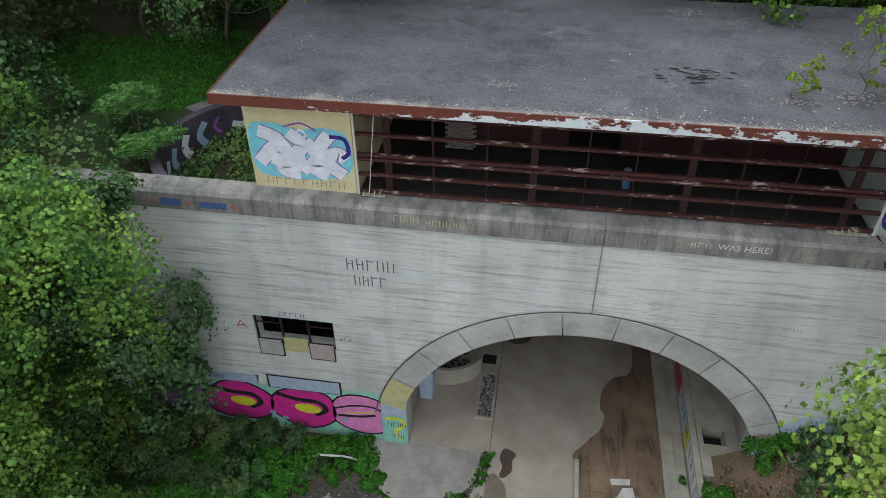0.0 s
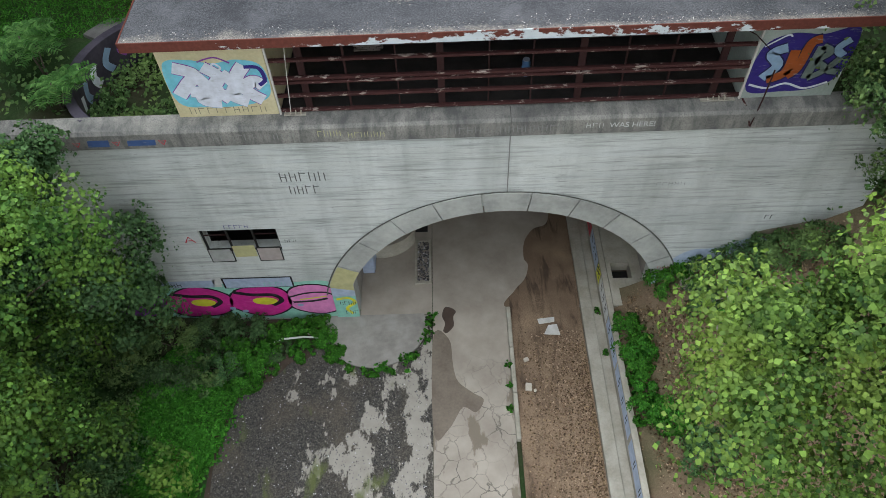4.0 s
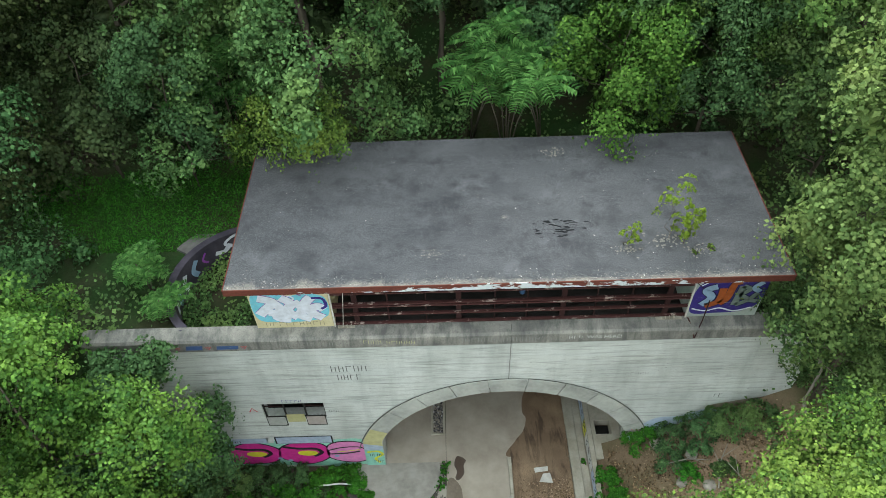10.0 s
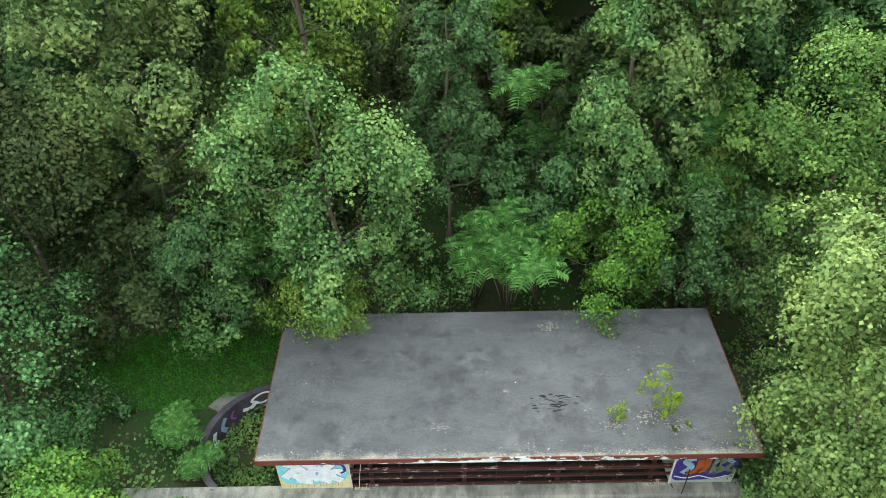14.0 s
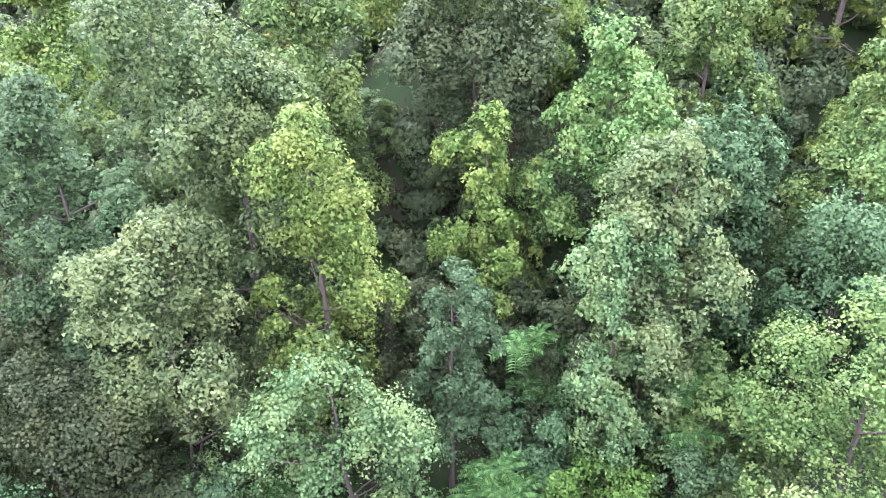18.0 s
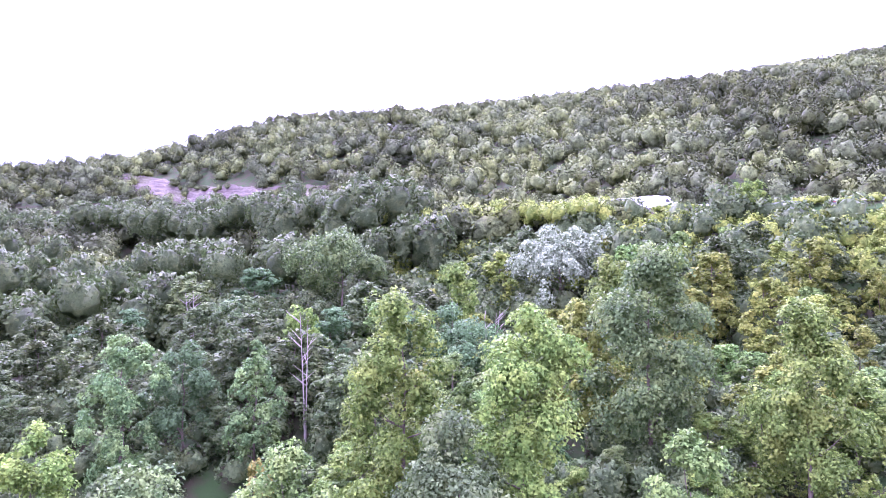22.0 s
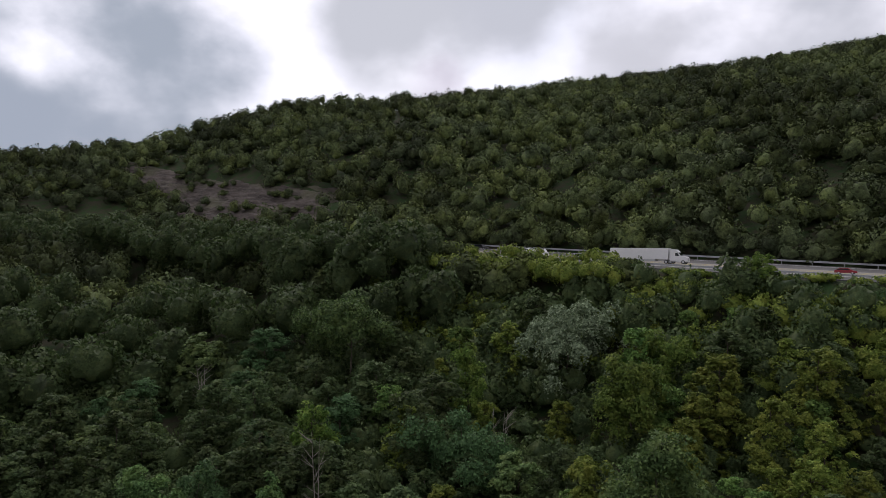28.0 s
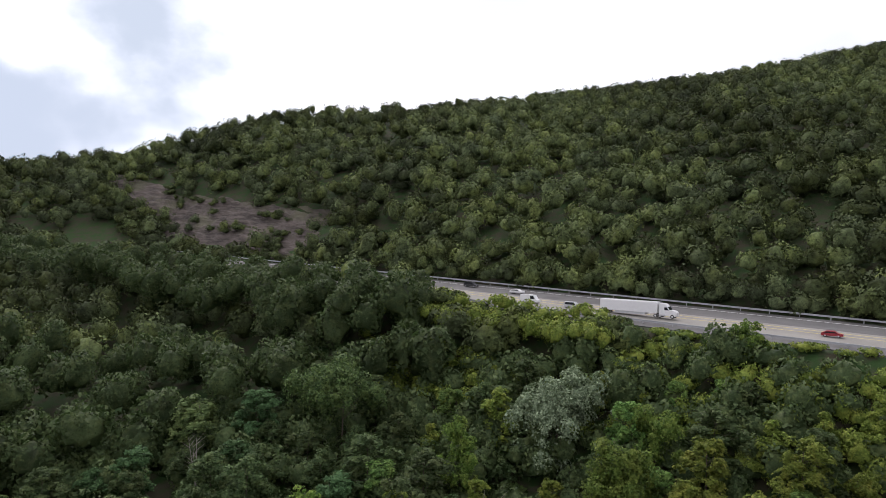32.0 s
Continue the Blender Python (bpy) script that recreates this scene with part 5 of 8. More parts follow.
def woods(name, places, label, first, mat=LEAF_FAR):
    vs, ns, fs, total = [], [], [], 0
    for x, y, z, h, r in places:
        p, t, tn, f = TEMPLATES[first + int(gen.integers(4))]
        a = gen.uniform(0, 6.28)
        c, s = math.cos(a), math.sin(a)
        deep = min(h, 2.3 * r)
        q = np.stack([p[:, 0] * r, p[:, 1] * r, h - deep + p[:, 2] * deep], 1) + t * r
        vs.append(np.stack([x + q[:, 0] * c - q[:, 1] * s, y + q[:, 0] * s + q[:, 1] * c, z + q[:, 2]], 1))
        ns.append(np.stack([tn[:, 0] * c - tn[:, 1] * s, tn[:, 0] * s + tn[:, 1] * c, tn[:, 2]], 1))
        fs.append(f + total)
        total += len(p)
    v = np.concatenate(vs)
    return tagged(link(name, np_mesh(name, v, np.concatenate(fs), normals=np.concatenate(ns)), mat), label, "woods", "", "stuff")


def on_rock(px, py):
    """The bare rock cut above the highway."""
    n, s = across(px, py) - FAR_EDGE, along(px, py)
    return 5 < n < 27 + 0.03 * (s - 190) and 175 < s < 304 and not (n < 14 and s > 260)


screen = []
for s_ in np.arange(86, 322, 7.2):
    for n_ in (97, 104, 110, 116):
        x, y, _ = hw(s_ + gen.uniform(-3.5, 3.5), n_ + gen.uniform(-2.5, 2.5) - NEAR_EDGE)
        z = float(ground_z(x, y)) - 0.3
        screen.append((x, y, z, max(6.0, highway_z(s_) + gen.uniform(1.5, 9.0) - z), gen.uniform(3.2, 6.4)))
slope = [(px, py, float(ground_z(px, py)) - 0.5, clear_height(px, py, n, s, 15 * gen.uniform(0.72, 1.2)), 5.4 * gen.uniform(0.8, 1.25)) for px, py, n, s in spots[NEAR_TREES:]]
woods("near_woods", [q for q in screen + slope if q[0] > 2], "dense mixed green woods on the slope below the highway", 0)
# on this side the woods' darker colour stands for cloud shade
woods("shady_woods", [q for q in screen + slope if q[0] <= 2], "dense olive-green woods below the rock cut, coloured darker for cloud shade", 0, LEAF_SHADED)
far_spots = []
for y in np.arange(120, 760, 7.1):
    for x in np.arange(-430, 640, 7.1):
        px, py = x + gen.uniform(-3.2, 3.2), y + gen.uniform(-3.2, 3.2)
        n, s = across(px, py), along(px, py)
        yr = float(ridge_y(px))
        hidden = FAR_EDGE + 2.5 > n > NEAR_EDGE - 5 and s < 290
        if abs(px + 2) > 0.70 * (py + 18) + 10 or py > yr + 16 or hidden or (n < NEAR_EDGE and py < 147) or on_rock(px, py):
            continue
        far_spots.append((px, py, float(ground_z(px, py)) - (2.5 if py > yr - 14 else 0.5), 10.0 * gen.uniform(0.62, 1.35), 4.0 * gen.uniform(0.72, 1.32)))
for q in list(far_spots[::3]):
    px, py = q[0] + 3.5, q[1] + 1.5
    n, s = across(px, py), along(px, py)
    if not (FAR_EDGE + 6 > n > NEAR_EDGE - 8) and n > NEAR_EDGE and not on_rock(px, py):
        far_spots.append((px, py, float(ground_z(px, py)) - 0.6, gen.uniform(4.0, 6.5), gen.uniform(3.6, 4.8)))
for s_ in np.arange(-90, 334, 4.0):
    for n_ in (3.0, 6.5):
        s0, n0 = s_ + gen.uniform(-1.5, 1.5), n_ + gen.uniform(-1.0, 1.0)
        x, y, _ = hw(s0, n0 + FAR_EDGE - NEAR_EDGE)
        if not on_rock(x, y):
            far_spots.append((x, y, float(ground_z(x, y)) - 0.2, gen.uniform(3.0, 5.0) if s0 > 170 else gen.uniform(4.5, 8.0), gen.uniform(2.0, 3.2)))
tone = np.array([noise.noise((q[0] * 0.012, q[1] * 0.012, 5)) for q in far_spots]) * 0.9 + gen.random(len(far_spots))
for low_, high_, mat_, label_ in ((-9, 0.30, LEAF_FAR_DARK, "dense dark green woods covering the mountainside"), (0.30, 0.72, LEAF_FAR, "green woods covering the mountainside"), (0.72, 9, LEAF_FAR_LIGHT, "paler yellow-green crowns among the mountain woods")):
    woods("mountain_woods", [q for q, t_ in zip(far_spots, tone) if low_ <= t_ < high_], label_, 4, mat_)
young = []
while len(young) < 760:
    px, py = gen.uniform(-90, 70), gen.uniform(15, 125)
    if abs(px) < 0.66 * (py + 22) and across(px, py) < NEAR_EDGE - 8:
        big = 1 + 0.6 * smooth_step((py - 60) / 40)
        young.append((px, py, float(ground_z(px, py)) - 0.5, big * gen.uniform(2.5, 5.5), big * gen.uniform(1.6, 2.8)))
for _ in range(130):
    px, py = gen.uniform(-26, 26), gen.uniform(14.5, 32)
    young.append((px, py, float(ground_z(px, py)) - 0.4, gen.uniform(1.6, 3.4), gen.uniform(1.3, 2.2)))
for x0, x1, y0, y1, many in ((13, 33, 23, 41, 60), (-26, -8, 33, 50, 44)):
    for _ in range(many):
        px, py = gen.uniform(x0, x1), gen.uniform(y0, y1)
        young.append((px, py, float(ground_z(px, py)) - 0.4, gen.uniform(3.0, 5.5), gen.uniform(1.9, 2.9)))
woods("understory", [q for q in young if q[1] < 48], "shaded young growth between the hillside trees", 0, LEAF_HALF_SHADED)
woods("understory", [q for q in young if q[1] >= 48], "shaded young growth higher up the slope", 4, LEAF_HALF_SHADED)
ledge_trees, bank = [], []
for s_ in np.arange(-60, 95, 3.6):
    for n_ in np.arange(96, 118, 3.6):
        s0, n0 = s_ + gen.uniform(-1.6, 1.6), n_ + gen.uniform(-1.6, 1.6)
        x, y, _ = hw(s0, n0 - NEAR_EDGE)
        bank.append((x, y, float(ground_z(x, y)) - 0.2, max(4.0, highway_z(s0) + gen.uniform(0.4, 2.0) - float(ground_z(x, y))) if s0 > 38 and n0 > 106 else max(1.6, min(gen.uniform(3.0, 5.5), highway_z(s0) - 0.9 - float(ground_z(x, y)))), gen.uniform(1.8, 3.0)))
for s_ in np.arange(225, 350, 5.5):
    for n_ in (1.5, 6.0, 11.0, 15.5):
        x, y, _ = hw(s_ + gen.uniform(-2, 2), n_ + gen.uniform(-1.5, 1.5) + FAR_EDGE - NEAR_EDGE)
        if not on_rock(x, y):
            ledge_trees.append((x, y, float(ground_z(x, y)) - 0.4, gen.uniform(5.0, 9.0), gen.uniform(3.0, 4.4)))
woods("ledge_woods", ledge_trees, "dark green trees on the ledge beside the rock cut", 4, LEAF_FAR_DARK)
# the bank's sunlight is put into its leaf colour
woods("bank_scrub", bank, "yellow-green scrub on the bank below the highway", 4, LEAF_SUNLIT)
# one taller tree that breaks the line of the highway
x, y, _ = hw(17.0, -7.0)
stand(make_tree("lime", 33, highway_z(17) + 3.6 - float(ground_z(x, y)), 3.6, 5200, 0.26, BROAD_LEAF, 40, 0.1, 0.18, (0, 0), 0.3, 0.28, 8), x, y)

# ---- paint on walls ----
def paint(name, base, rough=0.65):
    k = Nodes(name, rough)
    n = k.noise(4.0, None, 5)
    col = k.mix(k.ramp(n, [(0.35, 0.0), (0.7, 1.0)]), tuple(c * 0.78 for c in base), base)
    worn = k.ramp(k.noise(1.0, k.coords((3, 3, 22)), 5, 0.65), [(0.30, 0.55), (0.40, 0.0)])
    return k.done(k.mix(worn, col, (0.33, 0.33, 0.31)), n, 0.15, 0.005)


P_WHITE, P_CYAN, P_NAVY, P_PURPLE = paint("white_spray_paint", (0.70, 0.72, 0.80)), paint("cyan_spray_paint", (0.20, 0.56, 0.68)), paint("navy_spray_paint", (0.020, 0.020, 0.085)), paint("purple_spray_paint", (0.26, 0.07, 0.36))
P_MAGENTA, P_PINK, P_YELLOW, P_BLACK = paint("magenta_spray_paint", (0.60, 0.030, 0.27)), paint("pink_spray_paint", (0.70, 0.24, 0.50)), paint("yellow_spray_paint", (0.66, 0.64, 0.04)), paint("black_spray_paint", (0.018, 0.017, 0.020))
# the orange and violet below are darkened for the shade on the right pier
P_TURQ, P_SKY, P_ORANGE, P_GREYG = paint("turquoise_paint", (0.26, 0.55, 0.45)), paint("pale_blue_wall_paint", (0.40, 0.47, 0.60)), paint("shade_darkened_orange_paint", (0.34, 0.085, 0.020)), paint("grey_green_spray_paint", (0.16, 0.20, 0.18))
P_BLUE, P_RED, P_TEXT, P_SOFTBLUE = paint("shade_darkened_violet_paint", (0.040, 0.026, 0.20)), paint("red_spray_paint", (0.50, 0.05, 0.07)), paint("chalk_white_paint", (0.62, 0.62, 0.60)), paint("light_blue_spray_paint", (0.28, 0.40, 0.55))
P_FAINT = paint("faded_black_marker", (0.13, 0.13, 0.125))
P_MINT, P_CREAM, P_DULLBLUE, P_CHALKY = paint("mint_paint", (0.30, 0.60, 0.48)), paint("cream_yellow_paint", (0.50, 0.47, 0.24)), paint("dull_blue_paint", (0.06, 0.11, 0.26)), paint("faded_yellow_marks", (0.46, 0.44, 0.24))


def curve(points, closed=False, steps=7):
    """A smooth line through the points."""
    n = len(points)
    out = []
    for i in range(n if closed else n - 1):
        p = [Vector((*points[(i + k) % n if closed else min(max(i + k, 0), n - 1)], 0)) for k in (-1, 0, 1, 2)]
        for q in range(steps):
            t = q / steps
            v = 0.5 * ((2 * p[1]) + (p[2] - p[0]) * t + (2 * p[0] - 5 * p[1] + 4 * p[2] - p[3]) * t * t + (3 * p[1] - p[0] - 3 * p[2] + p[3]) * t ** 3)
            out.append((v.x, v.y))
    if not closed:
        out.append(tuple(points[-1]))
    return out


class Wall:
    """A flat wall facing the road, to paint on: layers lie 3 mm over one another."""

    def __init__(self, parent, y, name="graffiti"):
        self.parent, self.y, self.name = parent, y, name
        self.inv = parent.matrix_world.inverted()

    def mesh(self, polys, layer, material, name=None, label=""):
        bm = bmesh.new()
        y = self.y - 0.003 * layer
        for poly in polys:
            vs = [bm.verts.new(self.inv @ Vector((u, y, v))) for u, v in poly]
            if len(vs) > 2:
                bm.faces.new(vs)
        bmesh.ops.triangulate(bm, faces=[f for f in bm.faces if len(f.verts) > 4])
        return part(name or self.name, bm, material, self.parent, label)

    def stroke(self, points, width, layer, material, closed=False, name=None, label="", smooth=True):
        pts = curve(points, closed) if smooth else list(points)
        n = len(pts)
        left, right = [], []
        for i, p in enumerate(pts):
            a, b = pts[(i - 1) % n if closed else max(i - 1, 0)], pts[(i + 1) % n if closed else min(i + 1, n - 1)]
            d = Vector((b[0] - a[0], b[1] - a[1]))
            d = d.normalized() if d.length > 1e-6 else Vector((1, 0))
            w = width / 2
            left.append((p[0] - d.y * w, p[1] + d.x * w))
            right.append((p[0] + d.y * w, p[1] - d.x * w))
        quads = [(left[i], right[i], right[(i + 1) % n], left[(i + 1) % n]) for i in range(n if closed else n - 1)]
        return self.mesh(quads, layer, material, name, label)

    def blob(self, x, z, rx, rz, layer, material, wob=0.12, seed=1, n=22, name=None, label=""):
        g = np.random.default_rng(seed)
        ph = g.uniform(0, 6.28, 3)
        pts = []
        for k in range(n):
            a = 2 * math.pi * k / n
            f = 1 + wob * (math.sin(2 * a + ph[0]) * 0.5 + math.sin(3 * a + ph[1]) * 0.35 + math.sin(5 * a + ph[2]) * 0.3)
            pts.append((x + rx * f * math.cos(a), z + rz * f * math.sin(a)))
        fan = [((x, z), pts[k], pts[(k + 1) % n]) for k in range(n)]
        return self.mesh(fan, layer, material, name, label)

    def rect(self, x0, x1, z0, z1, layer, material, name=None, label="", skew=0.0):
        return self.mesh([((x0, z0), (x1, z0), (x1 + skew, z1), (x0 + skew, z1))], layer, material, name, label)

    def bars(self, x0, x1, z, height, count, layer, material, seed=1, name="scribble", label=""):
        """Writing that cannot be read: a row of small bars."""
        g = np.random.default_rng(seed)
        w = (x1 - x0) / count
        polys = []
        for k in range(count):
            a = x0 + w * k
            kind = g.integers(3)
            t = height * 0.09
            polys.append(((a + w * 0.1, z), (a + w * 0.1 + t, z), (a + w * 0.1 + t, z + height), (a + w * 0.1, z + height)))
            if kind != 1:
                h = z + height * (0.8 if kind else 0.45)
                polys.append(((a + w * 0.1, h), (a + w * 0.8, h), (a + w * 0.8, h + t), (a + w * 0.1, h + t)))
            if kind != 2:
                polys.append(((a + w * 0.65, z), (a + w * 0.65 + t, z), (a + w * 0.65 + t, z + height * 0.85), (a + w * 0.65, z + height * 0.85)))
        return self.mesh(polys, layer, material, name, label)


def words(text, x, y, z, size, material, parent, label):
    data = bpy.data.curves.new("lettering", "FONT")
    data.body, data.size, data.extrude = text, size, 0.0
    data.materials.append(material)
    ob = new("lettering", data)
    ob.parent = parent
    ob.matrix_world = pose(x, y, z, 90, 0, 0)
    return tagged(ob, label)


bpy.context.view_layer.update()
face = Wall(headwall, -0.004)
# the long pink and purple piece along the foot of the wall
face.mesh([curve([(-13.9, 0.5), (-13.6, 2.35), (-11.6, 2.45), (-9.3, 2.55), (-6.6, 2.5), (-4.75, 2.35), (-4.7, 0.0), (-8.0, 0.1), (-11.0, 0.2)], True)], 1, P_MINT, label="mint green graffiti background")
for cx, rx, mat, seed in ((-12.65, 1.05, P_PURPLE, 3), (-10.2, 1.32, P_MAGENTA, 4), (-7.75, 1.25, P_MAGENTA, 5), (-5.55, 1.15, P_PINK, 6)):
    face.blob(cx, 1.30, rx * 1.10, 1.06, 2, P_BLACK, 0.08, seed, label="black graffiti outline")
    face.blob(cx, 1.30, rx * 1.03, 0.98, 3, mat, 0.08, seed, 28, label="bubble graffiti letter")
for cx in (-10.0, -7.55):
    face.stroke([(cx - 1.15, 1.95), (cx - 0.45, 1.75), (cx + 0.35, 1.70), (cx + 0.62, 1.32), (cx + 0.2, 0.98)], 0.20, 4, P_BLACK, label="black graffiti shading")
    face.blob(cx - 0.05, 1.30, 0.48, 0.26, 5, P_YELLOW, 0.06, 8, label="yellow graffiti centre")
face.stroke([(-13.45, 1.0), (-13.2, 1.75), (-12.5, 1.9), (-11.9, 1.75)], 0.11, 4, P_BLACK, label="black graffiti outline")
face.blob(-12.2, 1.85, 0.16, 0.09, 5, P_YELLOW, label="yellow graffiti spot")
face.stroke([(-6.6, 1.5), (-5.9, 1.75), (-5.2, 1.78), (-4.85, 1.6)], 0.09, 4, P_BLACK, label="black graffiti outline")
face.stroke([(-6.5, 1.15), (-5.7, 1.2), (-5.1, 1.35)], 0.12, 4, P_BLACK, label="black graffiti outline")
face.stroke([(-6.2, 1.33), (-5.6, 1.42), (-5.1, 1.52)], 0.07, 5, P_YELLOW, label="yellow graffiti stroke")
for x, z in ((-11.35, 0.95), (-9.0, 0.85), (-6.25, 0.95), (-8.55, 0.62)):
    face.blob(x, z, 0.13, 0.10, 6, P_SOFTBLUE, 0.05, 9, 12, label="light blue graffiti drop")
# painted-over panels
face.rect(-8.93, -6.23, 2.25, 2.92, 7, P_BLACK, "panel_border", "dark outline of a painted panel")
face.rect(-8.86, -6.30, 2.28, 2.86, 8, P_SKY, "painted_panel", "pale blue painted-over rectangle")
face.rect(-11.62, -9.3, 2.35, 2.80, 7, P_SKY, "painted_panel", "pale blue painted-over strip", 0.1)
face.rect(-9.3, -9.0, 2.35, 2.95, 7, P_TEXT, "painted_panel", "white painted strip")
face.bars(-11.4, -10.5, 2.42, 0.26, 4, 9, P_BLACK, 3)
face.bars(-7.4, -6.5, 2.33, 0.24, 4, 9, P_TURQ, 4)
# pale blue paint at the other foot of the arch
face.mesh([curve([(7.9, 1.6), (7.95, 3.0), (8.6, 3.75), (9.6, 3.9), (11.2, 4.75), (12.4, 5.15), (12.6, 4.6), (11.6, 3.6), (10.2, 2.6)], True)], 1, P_SKY, "painted_patch", "pale blue painted-over patch at the wall foot")
face.mesh([curve([(10.6, 4.6), (11.6, 5.0), (13.0, 5.3), (13.2, 4.9), (12.0, 4.2)], True)], 2, plain("earth_stain", (0.16, 0.13, 0.09), (0.27, 0.23, 0.17)), "soil_stain", "brown soil stain at the wall foot")
# small marks
face.bars(-5.55, -4.0, 8.05, 0.42, 5, 1, P_FAINT, 11, "scribble", "thin black marker scribble")
face.bars(-5.35, -4.3, 7.45, 0.40, 4, 1, P_FAINT, 12, "scribble", "thin black marker scribble")
face.bars(-8.0, -7.1, 5.80, 0.20, 5, 1, P_BLUE, 13, "scribble", "blue marker scribble above the window")
face.stroke([(-9.55, 5.1), (-9.38, 5.42), (-9.2, 5.1)], 0.05, 1, P_RED, smooth=False, name="scribble", label="small red painted mark")
face.stroke([(-9.48, 5.2), (-9.27, 5.22)], 0.04, 1, P_RED, smooth=False, name="scribble", label="small red painted mark")
face.bars(-6.05, -5.6, 4.95, 0.16, 3, 1, P_BLACK, 14)
face.bars(10.7, 11.1, 5.4, 0.25, 2, 1, P_BLACK, 15)
face.bars(12.2, 13.0, 5.75, 0.3, 4, 1, P_TEXT, 16)
face.bars(6.6, 7.6, 7.3, 0.16, 5, 1, plain("faint_grey_marks", (0.20, 0.20, 0.19), (0.27, 0.27, 0.26)), 17)
# on the parapet band
top = Wall(parapet, -0.064)
top.bars(3.98, 4.55, 9.98, 0.19, 3, 1, P_TEXT, 21, "scribble", "white painted name as plain bars")
words("WAS HERE!", 4.68, -0.068, 9.98, 0.27, P_TEXT, parapet, "white hand-painted words on the dark parapet")
top.bars(-4.0, -3.25, 10.0, 0.24, 4, 1, P_CHALKY, 22, "scribble", "pale yellow scribble")
top.bars(-3.1, -1.95, 9.92, 0.22, 6, 1, P_CHALKY, 23, "scribble", "pale yellow scribble")
top.bars(-7.4, -4.5, 9.95, 0.24, 12, 1, plain("faint_chalk", (0.20, 0.20, 0.19), (0.28, 0.28, 0.26)), 24, "scribble", "faint grey scribble")
top.bars(-0.3, 3.4, 9.92, 0.26, 15, 1, plain("faint_chalk_two", (0.19, 0.19, 0.18), (0.26, 0.26, 0.25)), 25, "scribble", "faint grey scribble")
top.rect(-10.95, -10.3, 9.88, 10.14, 1, P_DULLBLUE, "scribble", "dull blue painted smear", 0.05)
top.rect(-9.75, -8.9, 9.88, 10.1, 1, P_DULLBLUE, "scribble", "dull blue painted smear", 0.05)
for x in (-11.25, -10.05, -8.65):
    top.stroke([(x, 9.9), (x - 0.12, 10.08), (x, 10.04), (x + 0.12, 10.08), (x, 9.9)], 0.025, 2, P_RED, smooth=False, name="scribble", label="small red painted heart")
# paint on the arch ring's lowest blocks
ringface = Wall(ring, -0.074)
def ring_patch(a0, a1, layer, mat, label):
    inner, outer = [], []
    for q in range(7):
        a = math.pi - radians(a0 + (a1 - a0) * q / 6)
        for r, dest in ((RI + 0.01, inner), (RE - 0.01, outer)):
            x = math.copysign(min(abs(r * math.cos(a)), foot_half(r) - 0.01), math.cos(a))
            dest.append((AX + x, AZ + r * math.sin(a)))
    quads = [(inner[q], outer[q], outer[q + 1], inner[q + 1]) for q in range(6)]
    return ringface.mesh(quads, layer, mat, "painted_patch", label)


ring_patch(1, 15.5, 1, P_SKY, "pale blue paint on the arch foot")
ring_patch(15.5, 27.3, 1, P_CREAM, "faded yellow paint on an arch block")
ring_patch(160, 171, 1, P_SKY, "pale blue paint on the arch foot")
ring_patch(172, 179, 1, P_SKY, "pale blue paint on the arch foot")
ringface.rect(AX - foot_half(RE) + 0.01, AX - foot_half(RI) - 0.01, 0.05, 1.55, 2, P_TURQ, "painted_patch", "turquoise graffiti block at the arch foot")
ringface.stroke([(-4.75, 1.35), (-4.25, 1.42), (-4.05, 1.1), (-4.4, 0.7), (-4.2, 0.3)], 0.14, 3, P_YELLOW, label="yellow graffiti stroke")
ringface.bars(-4.65, -3.98, 0.95, 0.25, 4, 4, P_BLACK, 31)
ringface.bars(-4.5, -3.98, 0.3, 0.25, 3, 4, P_NAVY, 32)
ringface.bars(7.55, 8.15, 2.75, 0.16, 5, 3, P_RED, 33, "scribble", "small red painted scribble")
# graffiti along the low side wall
side_paint = bmesh.new()
lw = Wall(low, 0)
for k, (ya, yb, z0, z1, m) in enumerate(((-3.0, -1.0, 0.35, 1.05, P_SKY), (-0.9, 0.9, 0.30, 1.05, P_TEXT), (1.0, 1.6, 0.3, 1.0, P_YELLOW), (1.7, 3.4, 0.25, 1.05, P_SKY), (3.5, 5.0, 0.3, 1.0, P_RED), (5.1, 7.5, 0.3, 1.05, P_SKY), (-9.5, -6.0, 0.3, 1.05, P_SKY), (-5.8, -3.1, 0.4, 1.05, P_SKY))):
    bm = bmesh.new()
    bm.faces.new([bm.verts.new((5.876, y, z)) for y, z in ((ya, z0), (ya, z1), (yb, z1), (yb, z0))])
    part("graffiti", bm, m, low, "painted patch on the low side wall")
    bm = bmesh.new()
    for q in range(3):
        yy = ya + (yb - ya) * (0.2 + 0.27 * q)
        for dy, dz in ((0.0, 0.0), (0.12, 0.1)):
            bm.faces.new([bm.verts.new((5.872, yy + dy + a, 0.5 + dz + b)) for a, b in ((0, 0), (0, 0.4), (0.05, 0.4), (0.05, 0))])
    part("scribble", bm, P_BLACK, low)

# left pier: white letters on cyan
pl = Wall(house, PIER_Y - 0.004)
pl.mesh([curve([(-7.95, 11.0), (-8.0, 12.35), (-7.3, 12.5), (-6.6, 12.35), (-5.9, 12.45), (-5.25, 12.2), (-5.22, 11.2), (-5.9, 10.85), (-7.0, 10.8)], True)], 1, P_CYAN, label="cyan graffiti background")
